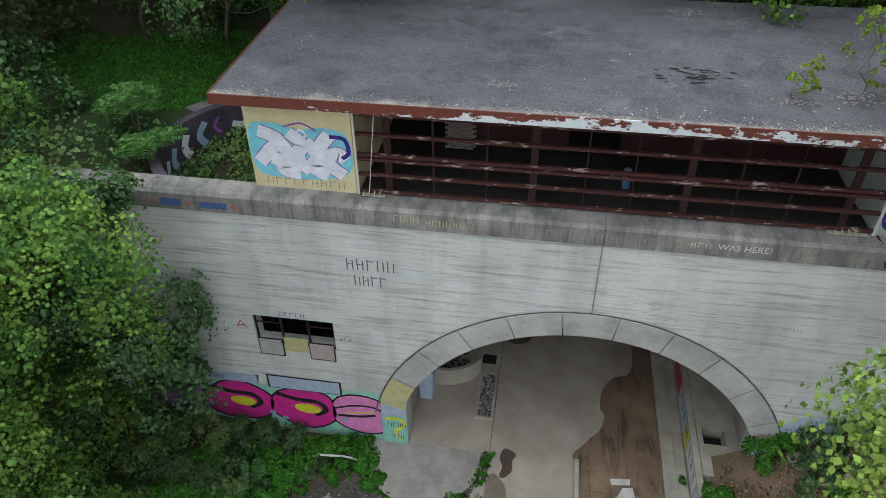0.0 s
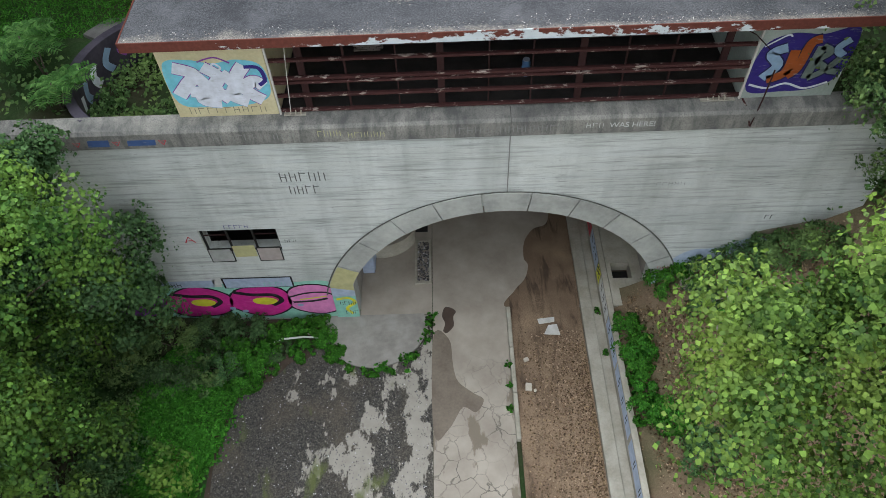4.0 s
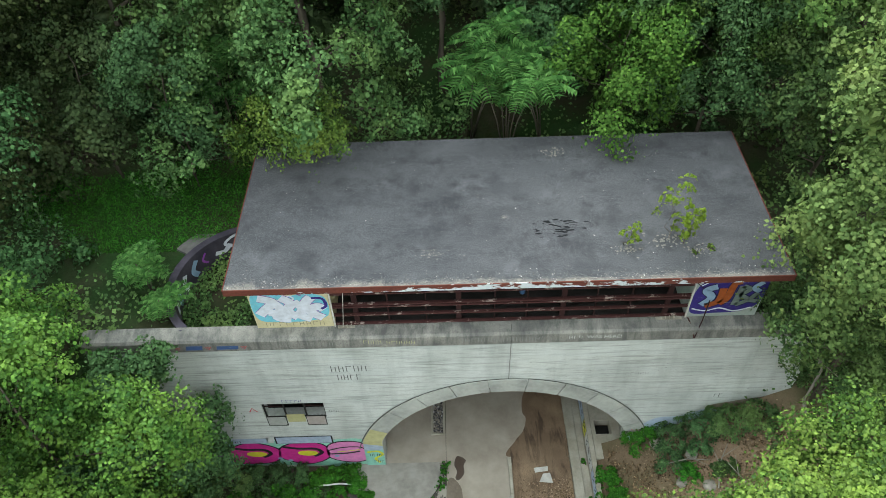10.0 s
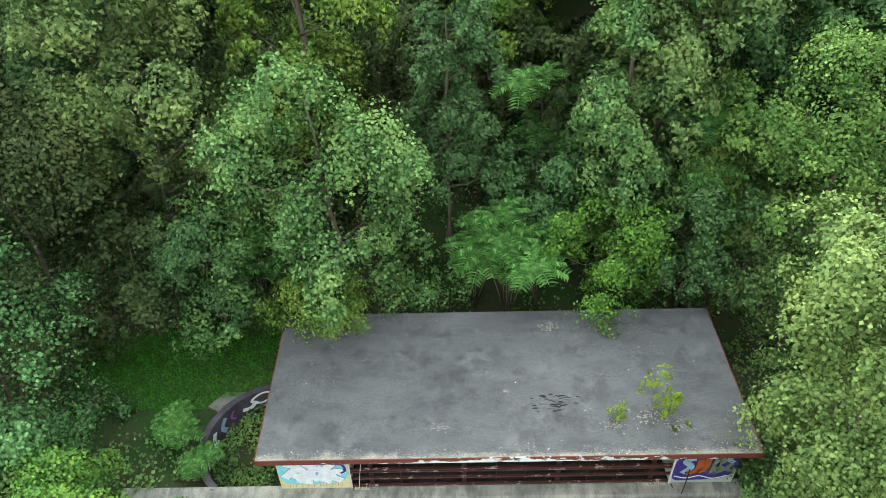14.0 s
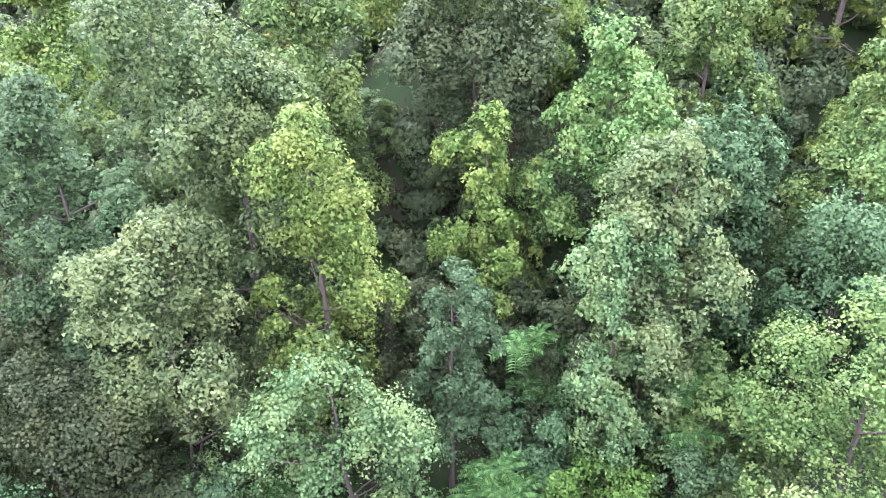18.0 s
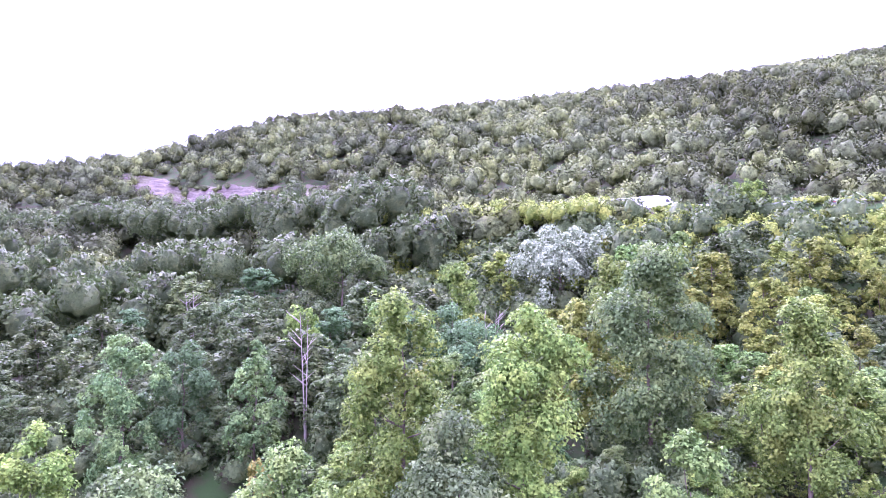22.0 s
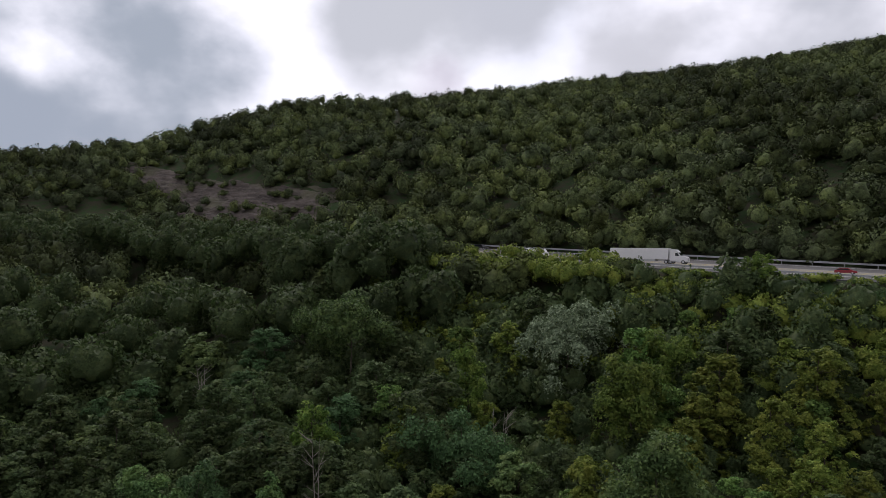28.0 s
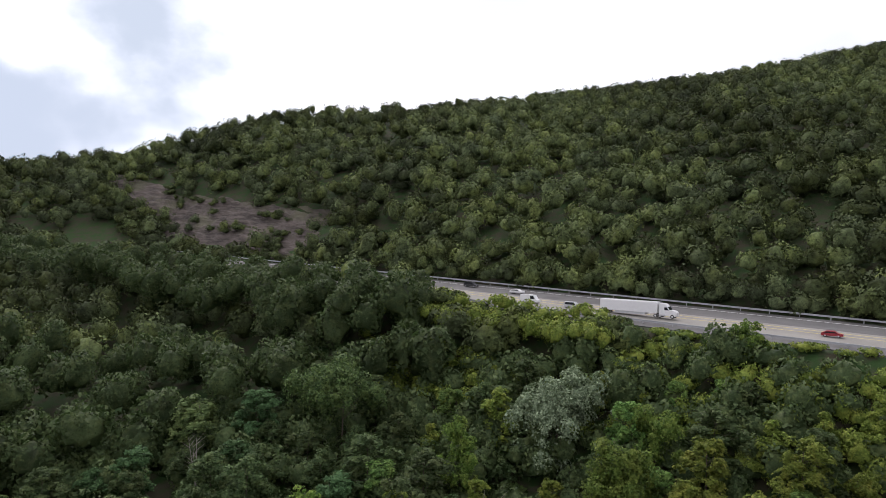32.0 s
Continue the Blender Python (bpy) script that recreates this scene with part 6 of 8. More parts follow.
LETTERS = [[(-7.75, 12.25), (-7.2, 12.0), (-7.5, 11.65), (-7.85, 11.25)], [(-7.3, 12.1), (-7.0, 11.6), (-7.2, 11.1), (-6.7, 10.95)], [(-6.9, 12.25), (-6.55, 11.9), (-6.75, 11.5), (-6.4, 11.05)],
           [(-6.45, 12.0), (-6.15, 11.6), (-6.3, 11.2), (-5.9, 10.95)], [(-5.75, 12.25), (-6.05, 11.8), (-5.8, 11.3), (-5.45, 11.0)], [(-7.5, 11.4), (-7.0, 11.35), (-6.5, 11.4)], [(-6.1, 11.35), (-5.6, 11.7), (-5.35, 11.5)]]
for k, pts in enumerate(LETTERS):
    pl.stroke(pts, 0.44, 2, P_SOFTBLUE if k % 2 else P_PURPLE, label="coloured graffiti outline")
    pl.stroke(pts, 0.39, 3 + 0.1 * k, P_WHITE, label="white graffiti letter")
pl.stroke([(-5.75, 12.2), (-5.35, 12.15), (-5.25, 11.75), (-5.45, 11.55)], 0.12, 5, P_BLUE, label="blue graffiti curl")
pl.stroke([(-7.0, 12.42), (-6.5, 12.55), (-6.1, 12.35)], 0.05, 5, P_PURPLE, label="purple graffiti line")
pl.stroke([(-6.55, 12.35), (-6.4, 12.2), (-6.55, 12.1), (-6.68, 12.2)], 0.06, 6, P_WHITE, True, label="white graffiti ring")
pl.bars(-7.75, -5.4, 10.56, 0.24, 9, 1, plain("faint_dark_outline", (0.18, 0.17, 0.12), (0.26, 0.24, 0.16)), 41, "scribble", "dark outlined scribble")
# right pier: orange and grey letters on violet, darkened by tree shade in the paint
pr = pl
pr.mesh([curve([(8.62, 10.75), (8.65, 12.2), (9.3, 12.65), (10.2, 12.6), (11.12, 12.75), (11.15, 11.3), (10.6, 10.75), (9.6, 10.65)], True)], 1, P_BLUE, label="violet blue graffiti background")
for pts, w, m in (([(9.35, 12.2), (8.98, 12.0), (9.25, 11.6), (8.95, 11.15)], 0.30, P_SOFTBLUE), ([(9.1, 11.1), (9.55, 11.35), (9.6, 12.1)], 0.28, P_ORANGE), ([(9.62, 11.2), (9.85, 11.5), (9.95, 12.3), (10.2, 12.45)], 0.28, P_ORANGE),
                  ([(10.2, 11.1), (10.3, 12.2)], 0.26, P_GREYG), ([(10.3, 12.2), (10.6, 12.0), (10.35, 11.7), (10.65, 11.4), (10.25, 11.1)], 0.20, P_GREYG), ([(11.0, 12.4), (10.75, 12.1), (11.0, 11.85)], 0.22, P_SOFTBLUE), ([(10.95, 11.8), (10.75, 11.4), (11.05, 11.3)], 0.20, P_GREYG)):
    pr.stroke(pts, w + 0.09, 2, P_NAVY, label="dark graffiti outline")
    pr.stroke(pts, w, 3, m, label="graffiti letter")
pr.stroke([(8.65, 10.95), (9.2, 10.8), (9.7, 10.95), (10.3, 10.75), (10.9, 10.95)], 0.07, 4, P_WHITE, label="white graffiti edge")
pr.stroke([(8.7, 12.25), (9.2, 12.6), (9.35, 12.55)], 0.05, 4, P_WHITE, label="white graffiti edge")

# ---- window in the portal wall ----
win = empty("window_1", (WIN[0] + WIN[1]) / 2, 0.2, WIN[2], "broken steel window with bent lower panels", "window", "", "structure")
WW = WIN[1] - WIN[0]
WH = WIN[3] - WIN[2]


def wpart(name, x0, x1, y0, y1, z0, z1, mat, label=""):
    return part(name, box(bmesh.new(), x0 - WW / 2, x1 - WW / 2, y0 - 0.2, y1 - 0.2, z0, z1, 0.005), mat, win, label)


for z in (0.0, WH - 0.06):
    wpart("window_frame", 0, WW, 0.10, 0.16, z, z + 0.06, DARK)
for x in (0, WW / 3 - 0.03, 2 * WW / 3 - 0.03, WW - 0.06):
    wpart("window_frame", x, x + 0.06, 0.09, 0.17, 0, WH, DARK)
for x0 in (0.06, 2 * WW / 3):
    wpart("glazing_bar", x0, x0 + WW / 3 - 0.06, 0.11, 0.15, WH * 0.68, WH * 0.68 + 0.035, RUST_DARK)
wpart("window_panel", 0.08, WW / 3 - 0.05, -0.05, -0.02, -0.42, 0.30, paint("panel_white", (0.42, 0.42, 0.40)), "pale rusted panel with white paint")
wpart("window_panel", WW / 3 + 0.05, 2 * WW / 3 - 0.05, -0.012, -0.002, -0.22, 0.42, P_CREAM, "panel with faded yellow paint")
wpart("window_panel", 2 * WW / 3 + 0.02, WW - 0.04, -0.05, -0.02, -0.42, 0.30, paint("panel_pink_grey", (0.42, 0.36, 0.34)), "pale rusted panel")
for x0 in (0.06, 2 * WW / 3):
    for za in (-0.44, 0.30):
        wpart("panel_frame", x0, x0 + WW / 3 - 0.04, -0.065, -0.01, za, za + 0.025, DARK)
    for xa in (x0, x0 + WW / 3 - 0.065):
        wpart("panel_frame", xa, xa + 0.025, -0.065, -0.01, -0.44, 0.32, DARK)
# box round the window's back, its darkness put into the material
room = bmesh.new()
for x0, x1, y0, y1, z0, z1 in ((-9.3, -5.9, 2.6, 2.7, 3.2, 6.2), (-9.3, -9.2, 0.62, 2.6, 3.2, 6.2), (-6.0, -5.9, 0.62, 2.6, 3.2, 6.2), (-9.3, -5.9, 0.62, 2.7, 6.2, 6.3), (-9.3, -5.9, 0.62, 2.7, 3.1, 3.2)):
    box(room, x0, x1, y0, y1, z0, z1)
tagged(part("room_walls", room, DARK), "room walls behind the broken window, black to stand for deep shade", "room", "", "structure")
block("chamber_window", 0, 1, 0, 1, 0, 1, DARK).name = "spare"
bpy.data.objects.remove(bpy.data.objects["spare"])

# ---- inside the ventilation room ----
# maroon taken darker as well, with the room's shade in it
MAROON = plain("maroon_painted_steel", (0.026, 0.010, 0.011), (0.050, 0.017, 0.018), 1.2, 0.6)
GREYBLUE = plain("blue_grey_painted_steel", (0.18, 0.22, 0.28), (0.28, 0.32, 0.38), 1.5, 0.6)
housing = empty("fan_housing", 0, 5.0, 10.4, "large maroon steel fan housing in the dark room", "machine", "fan housings")
part("casing", box(bmesh.new(), -1.7, 1.7, -0.9, 0.9, 0.0, 1.75, 0.05), MAROON, housing)
part("cover", box(bmesh.new(), -1.75, 1.75, -0.95, 0.95, 1.76, 1.86, 0.02), MAROON, housing)
part("hatch", box(bmesh.new(), -0.5, 0.5, -0.96, -0.91, 0.3, 1.2, 0.02), RUST_DARK, housing, "rusted access hatch")
housing.matrix_world = pose(-1.0, 4.6, 10.4)
for x in (3.9, 6.9):
    copy_thing(housing, pose(x, 4.6, 10.4))
door = empty("door_1", 2.0, 6.5, 10.4, "open doorway with a blue-grey steel frame", "door", "", "structure")
for x0, x1, z0, z1 in ((-0.75, -0.6, 0, 2.25), (0.6, 0.75, 0, 2.25), (-0.75, 0.75, 2.26, 2.45)):
    part("door_frame", box(bmesh.new(), x0, x1, -0.12, 0.05, z0, z1, 0.01), GREYBLUE, door)
# a flat black panel takes the place of the doorway's shade
part("doorway", box(bmesh.new(), -0.59, 0.59, 0.0, 0.04, 0, 2.25), DARK, door, "black panel standing for the shaded doorway")
sign = block("wall_sign", 1.55, 2.35, 6.35, 6.38, 12.35, 12.60, plain("violet_blue_board", (0.12, 0.14, 0.34), (0.17, 0.19, 0.42)), None, "", 0.005)
tagged(sign, "small violet-blue board over the doorway", "sign")
brick_mat = plain("pale_old_brick", (0.16, 0.13, 0.115), (0.25, 0.21, 0.19), 6, 0.9)
col = empty("brick_pier", -2.6, 3.6, 10.4, "narrow pier of old pale bricks", "pillar")
one = bpy.data.meshes.new("brick")
bm = box(bmesh.new(), -0.10, 0.10, -0.05, 0.05, -0.032, 0.032, 0.006)
bm.to_mesh(one)
bm.free()
one.materials.append(brick_mat)
part("core", box(bmesh.new(), -0.42, 0.42, -0.10, 0.10, 0, 2.86), INTERIOR, col)
for r in range(34):
    for c in range(4):
        ob = new("brick", one)
        ob.parent = col
        ob.location = (-0.33 + 0.22 * c + (0.05 if r % 2 else -0.05), -0.12, 0.05 + r * 0.084)
bin_ = empty("blue_drum", 2.35, 2.0, 10.4, "small blue plastic drum on the room floor", "drum")
part("shell", tube(bmesh.new(), [(0, 0, 0), (0, 0, 0.25), (0, 0, 0.5), (0, 0, 0.55)], [0.12, 0.13, 0.125, 0.10], 16), plain("blue_plastic", (0.05, 0.11, 0.22), (0.07, 0.15, 0.28)), bin_)
part("lid", tube(bmesh.new(), [(0, 0, 0.552), (0, 0, 0.58)], [0.11, 0.10], 16), plain("pale_plastic", (0.20, 0.24, 0.30), (0.26, 0.30, 0.36)), bin_, "pale lid")
# loose and bent steel
bent = empty("bent_bracket", 8.7, 0.3, 10.4, "bent rusty steel bracket hanging over the parapet", "scrap metal")
part("arm", tube(bmesh.new(), [(-0.12, 0.12, 0.1), (0.0, -0.2, -0.05), (0.12, -0.42, -0.50)], [0.03, 0.03, 0.025], 6), RUST, bent)
part("arm", tube(bmesh.new(), [(0.50, 0.12, 1.1), (0.32, -0.2, 0.3), (0.14, -0.42, -0.52)], [0.022, 0.022, 0.022], 6), RUST_DARK, bent)
rod = empty("loose_rod", -4.6, 0.42, 10.5, "thin bent steel rod leaning in the frame", "rod")
part("rod", tube(bmesh.new(), [(-0.15, 0, 0.0), (0.0, 0, 1.3), (0.16, 0.03, 2.7)], [0.012, 0.012, 0.012], 5), PALE_STEEL, rod)
rod2 = empty("loose_rod", 8.2, 0.46, 12.6, "thin bent steel rod leaning in the frame", "rod")
part("rod", tube(bmesh.new(), [(-0.9, 0.06, 0.6), (0.1, -0.02, 0.1), (0.6, -0.08, -0.35)], [0.015, 0.015, 0.015], 5), RUST_DARK, rod2)
for x0, x1 in ((-4.95, -4.3), (7.35, 8.35)):
    pl_ = empty("broken_plank", (x0 + x1) / 2, 0.42, 10.47, "split weathered plank lying on the parapet", "plank")
    part("board", box(bmesh.new(), -(x1 - x0) / 2, (x1 - x0) / 2, -0.07, 0.07, 0, 0.035, 0.006), plain("grey_weathered_wood", (0.24, 0.22, 0.18), (0.40, 0.37, 0.31), 4), pl_)
    for q in range(4):
        part("splinter", box(bmesh.new(), -0.3 + 0.16 * q, -0.28 + 0.16 * q, -0.06, 0.05, 0.037, 0.09 + 0.02 * q), plain("pale_split_wood", (0.38, 0.34, 0.27), (0.5, 0.46, 0.38), 4) if q == 0 else bpy.data.materials["pale_split_wood"], pl_)

# ---- curved planter wall beside the house ----
def arc_wall(name, cx, cy, r, a0, a1, t, z0, z1, mat, n=20):
    bm = bmesh.new()
    rows = []
    for k in range(n + 1):
        a = radians(a0 + (a1 - a0) * k / n)
        d = (math.cos(a), math.sin(a))
        rows.append([bm.verts.new((cx + d[0] * (r + o), cy + d[1] * (r + o), z)) for o, z in ((0, z0), (0, z1), (t, z1), (t, z0))])
    for a, b in zip(rows, rows[1:]):
        for q in range(4):
            bm.faces.new((a[q], b[q], b[(q + 1) % 4], a[(q + 1) % 4]))
    bm.faces.new(rows[0])
    bm.faces.new(rows[-1][::-1])
    bmesh.ops.recalc_face_normals(bm, faces=bm.faces)
    return part(name, bm, mat)


DARKWALL = plain("black_painted_concrete", (0.030, 0.028, 0.040), (0.075, 0.065, 0.085), 1.2, 0.8)
cw = arc_wall("curved_wall", -8.9, 3.0, 3.08, 78, 229, 0.32, 8.4, 10.45, DARKWALL, 28)
tagged(cw, "dark painted curved retaining wall with white graffiti", "wall", "", "structure")


def on_arc(points, width, mat, label):
    """Paint on the wall's inner face: points are (degrees, height)."""
    pts = curve(points)
    bm = bmesh.new()
    rows = []
    for i, (a, z) in enumerate(pts):
        b = pts[min(i + 1, len(pts) - 1)]
        c = pts[max(i - 1, 0)]
        d = Vector(((b[0] - c[0]) * 0.048, b[1] - c[1]))
        d = d.normalized() if d.length > 1e-6 else Vector((1, 0))
        row = []
        for s in (-1, 1):
            aa, zz = radians(a - d.y * s * width / 2 / 0.048), z + d.x * s * width / 2
            row.append(bm.verts.new((-8.9 + 3.072 * math.cos(aa), 3.0 + 3.072 * math.sin(aa), zz - 1.08)))
        rows.append(row)
    for a, b in zip(rows, rows[1:]):
        bm.faces.new((a[0], a[1], b[1], b[0]))
    return part("graffiti", bm, mat, cw, label)


for pts, w, m in (([(100, 11.3), (112, 11.4), (122, 11.1), (114, 10.75), (104, 10.9)], 0.13, P_WHITE), ([(118, 11.0), (124, 10.7), (132, 10.8)], 0.22, P_WHITE), ([(95, 11.2), (98, 10.9), (104, 10.5)], 0.08, P_WHITE),
                  ([(150, 11.2), (156, 10.8), (152, 10.4)], 0.24, P_SOFTBLUE), ([(166, 11.1), (170, 10.7), (166, 10.3)], 0.3, P_WHITE), ([(180, 11.0), (184, 10.6), (181, 10.3)], 0.3, P_SOFTBLUE), ([(192, 10.9), (196, 10.5)], 0.3, P_WHITE), ([(140, 11.2), (144, 10.9), (140, 10.6)], 0.1, P_PURPLE)):
    on_arc(pts, w, m, "spray-painted stroke on the dark wall")
GRAVEL = plain("grey_path_gravel", (0.09, 0.087, 0.08), (0.17, 0.165, 0.155), 2.0, 0.95, fine=40, bump=0.8)
path = arc_wall("gravel_path", -8.9, 3.0, 3.42, 88, 150, 0.7, 9.9, 10.34, GRAVEL)
tagged(path, "strip of grey gravel behind the curved wall", "path", "", "structure")

# ---- loose things on the ground ----
def slab(name, x, y, z, outline, h, mat, label, cat, rz=0.0, tilt=0.0):
    ob = empty(name, x, y, z, label, cat)
    part("piece", prism(bmesh.new(), outline, "z", 0, h), mat, ob)
    ob.matrix_world = pose(x, y, z, tilt, 0, rz)
    return ob


BOARD = plain("pale_broken_board", (0.42, 0.40, 0.37), (0.60, 0.585, 0.55), 3, 0.8)
slab("broken_board", 3.62, -0.75, 0.02, [(-0.33, 0.10), (0.30, 0.14), (0.33, 0.36), (-0.36, 0.34)], 0.03, BOARD, "pale broken board lying on the mud", "board", 4)
slab("broken_board", 3.75, -1.05, 0.015, [(-0.12, 0.30), (0.22, 0.36), (0.34, -0.14), (-0.30, -0.12)], 0.03, BOARD, "pale broken board lying on the mud", "board", -4)
BRICKC = plain("pale_concrete_block", (0.42, 0.37, 0.30), (0.55, 0.50, 0.42), 4, 0.9)
for x, y, rz, w, d in ((2.62, -2.28, 25, 0.19, 0.15), (2.62, -3.45, -5, 0.24, 0.30), (2.85, -3.6, 30, 0.1, 0.1)):
    ob = empty("concrete_block", x, y, 0.0, "pale broken concrete block on the mud", "block", "broken blocks")
    part("stone", box(bmesh.new(), -w / 2, w / 2, -d / 2, d / 2, 0, 0.12, 0.02), BRICKC, ob)
    ob.matrix_world = pose(x, y, -0.01, 3, 4, rz)
WET = plain("wet_dark_concrete", (0.060, 0.043, 0.034), (0.085, 0.060, 0.046), 1.0, 0.35)
WETMUD = mud()
def wet(name, outline, z, mat, label):
    bm = bmesh.new()
    vs = [bm.verts.new((x, y, z)) for x, y in curve(outline, True, 6)]
    bm.faces.new(vs)
    bmesh.ops.triangulate(bm, faces=bm.faces[:])
    return tagged(part(name, bm, mat), label, "stain", "", "structure")


wet("wet_mud", [(2.08, 0.17), (2.42, 1.0), (2.9, 1.6), (3.1, 2.3), (2.95, 2.7), (3.05, 3.6), (3.5, 4.3), (4.1, 4.6), (4.3, 5.6), (4.2, 8.0), (4.3, 12.0), (5.0, 12.0), (5.01, 6.0), (5.01, 0.17)], 0.005, WETMUD, "wet dark brown mud spreading over the tunnel floor")
wet("wet_patch", [(-0.62, -0.15), (-0.5, 0.28), (-0.2, 0.22), (-0.05, 0.05), (-0.16, -0.2), (-0.15, -0.62), (-0.42, -0.95), (-0.58, -0.85), (-0.5, -0.5)], 0.005, WET, "dark wet patch on the concrete")
wet("wet_patch", [(-0.9, 6.0), (-0.85, 8.0), (0.1, 8.3), (0.35, 7.0), (0.1, 5.9), (-0.5, 5.6)], 0.005, WET, "dark wet patch on the tunnel floor")
DUSTY = plain("damp_brown_grit", (0.13, 0.105, 0.08), (0.20, 0.165, 0.13), 1.2, 0.9)
wet("damp_grit", [(-0.98, -1.1), (-0.35, -1.25), (-0.22, -2.4), (-0.05, -3.1), (0.5, -3.6), (0.9, -3.9), (0.6, -4.4), (0.1, -4.2), (-0.4, -5.0), (-0.98, -5.2)], 0.005, DUSTY, "damp brown grit washed over the concrete")
# rubble bed beside the walkway
bed = bmesh.new()
for x0, x1, y0, y1 in ((-1.74, -1.64, 1.45, 3.8), (-1.14, -1.04, 1.45, 3.8), (-1.64, -1.14, 1.45, 1.55), (-1.64, -1.14, 3.7, 3.8)):
    box(bed, x0, x1, y0, y1, 0.02, 0.12, 0.01)
tagged(part("drain_box", bed, KERB), "open concrete drain box filled with rubble", "drain", "", "structure")
STONES = plain("mixed_dirty_rubble", (0.05, 0.045, 0.045), (0.30, 0.28, 0.27), 9, 0.9)
def pebbles(name, n, area, size, mat, label, cat, seed, z=None):
    g = np.random.default_rng(seed)
    base = np.array([(1, 0, 0), (-1, 0, 0), (0, 1, 0), (0, -1, 0), (0, 0, 0.8), (0, 0, -0.5)], float)
    tri = np.array([(0, 2, 4), (2, 1, 4), (1, 3, 4), (3, 0, 4), (2, 0, 5), (1, 2, 5), (3, 1, 5), (0, 3, 5)])
    vs, fs = [], []
    for k in range(n):
        x, y = g.uniform(area[0], area[1]), g.uniform(area[2], area[3])
        s = size * g.uniform(0.4, 1.4)
        a = g.uniform(0, 6.28)
        b = base * g.uniform(0.6, 1.2, (6, 1)) * s
        b = np.stack([b[:, 0] * math.cos(a) - b[:, 1] * math.sin(a), b[:, 0] * math.sin(a) + b[:, 1] * math.cos(a), b[:, 2]], 1)
        zz = float(ground_z(x, y)) if z is None else z
        vs.append(b + np.array((x, y, zz + s * 0.3)))
        fs.append(tri + 6 * k)
    return tagged(link(name, np_mesh(name, np.concatenate(vs), np.concatenate(fs)), mat), label, cat, "", "stuff")


STONES_K = Nodes("mixed_rubble", 0.9)
STONES = STONES_K.done(STONES_K.ramp(STONES_K.island(), [(0.0, (0.03, 0.03, 0.03)), (0.5, (0.10, 0.095, 0.095)), (0.85, (0.20, 0.19, 0.19)), (1.0, (0.62, 0.60, 0.60))]))
pebbles("drain_rubble", 260, (-1.62, -1.16, 1.57, 3.68), 0.05, STONES, "dark and pale rubble filling the drain box", "rubble", 3, 0.07)
pebbles("road_grit", 4200, (-8.9, -1.2, -12, -1.5), 0.024, STONES, "scattered stones and litter on the old road", "gravel", 4, -0.02)
LITTER_K = Nodes("dead_leaf_litter", 0.9)
LITTER = LITTER_K.done(LITTER_K.ramp(LITTER_K.island(), [(0.0, (0.05, 0.032, 0.02)), (0.5, (0.16, 0.10, 0.06)), (1.0, (0.42, 0.31, 0.21))]))
g = np.random.default_rng(8)
lp = np.stack([g.uniform(6.2, 13.5, 5200), g.uniform(-14, -0.1, 5200)], 1)
lp = np.column_stack([lp, ground_z(lp[:, 0], lp[:, 1]) + 0.03])
lq = np.stack([g.triangular(2.3, 4.9, 5.0, 5000), g.uniform(-16, -1.0, 5000), np.full(5000, 0.0)], 1)
lp = np.concatenate([lp, lq])
v, f = leaves(lp, np.tile((0.0, 0, 1), (len(lp), 1)), 0.085, QUAD_LEAF, g, 0.4)
tagged(link("leaf_litter", np_mesh("leaf_litter", v, f), LITTER), "dry brown leaf litter on the bank and lane", "leaves", "", "stuff")
# dry leaves scattered over the bank and the muddy lane
LITTER = leaf("dry_fallen_leaves", (0.060, 0.036, 0.020), (0.360, 0.250, 0.150), None, 0.1, 0.05)
g = np.random.default_rng(77)
lx, ly = g.uniform(6.2, 13.5, 9000), -0.3 - 9.5 * g.random(9000) ** 1.2
thick = np.array([noise.noise((a * 0.7, b * 0.7, 6)) for a, b in zip(lx, ly)]) > -0.15
lx, ly = lx[thick], ly[thick]
v, f = leaves(np.stack([lx, ly, ground_z(lx, ly) + 0.03], 1), np.tile((0.0, 0.0, 1.0), (len(lx), 1)), 0.10, BROAD_LEAF, g, 0.45)
tagged(link("leaf_litter", np_mesh("leaf_litter", v, f), LITTER), "dry brown leaf litter lying on the bank", "leaf litter", "", "stuff")
lx, ly = 4.95 - 2.6 * g.random(2600) ** 2.0, -1.5 - 11 * g.random(2600)
v, f = leaves(np.stack([lx, ly, np.full(2600, 0.012)], 1), np.tile((0.0, 0.0, 1.0), (2600, 1)), 0.075, BROAD_LEAF, g, 0.25)
tagged(link("leaf_litter", np_mesh("leaf_litter", v, f), LITTER), "dry leaves gathered on the muddy lane", "leaf litter", "", "stuff")
# curved basin inside the tunnel mouth
basin = arc_wall("basin_wall", -3.2, 4.6, 1.55, 175, 330, 0.14, 0.03, 0.85, KERB)
tagged(basin, "low curved concrete basin wall in the tunnel mouth", "wall", "", "structure")
pebbles("basin_litter", 160, (-4.2, -2.2, 3.6, 5.4), 0.07, STONES, "rubble and litter lying in the curved basin", "rubble", 5, 0.12)
box_ = empty("grey_cabinet", -3.7, 2.6, 0.03, "grey-white painted cabinet against the tunnel wall", "cabinet")
part("body", box(bmesh.new(), -0.25, 0.25, -0.5, 0.5, 0, 1.5, 0.02), P_SKY, box_)
part("door", box(bmesh.new(), 0.252, 0.275, -0.42, 0.42, 0.1, 1.4, 0.01), P_SKY, box_)
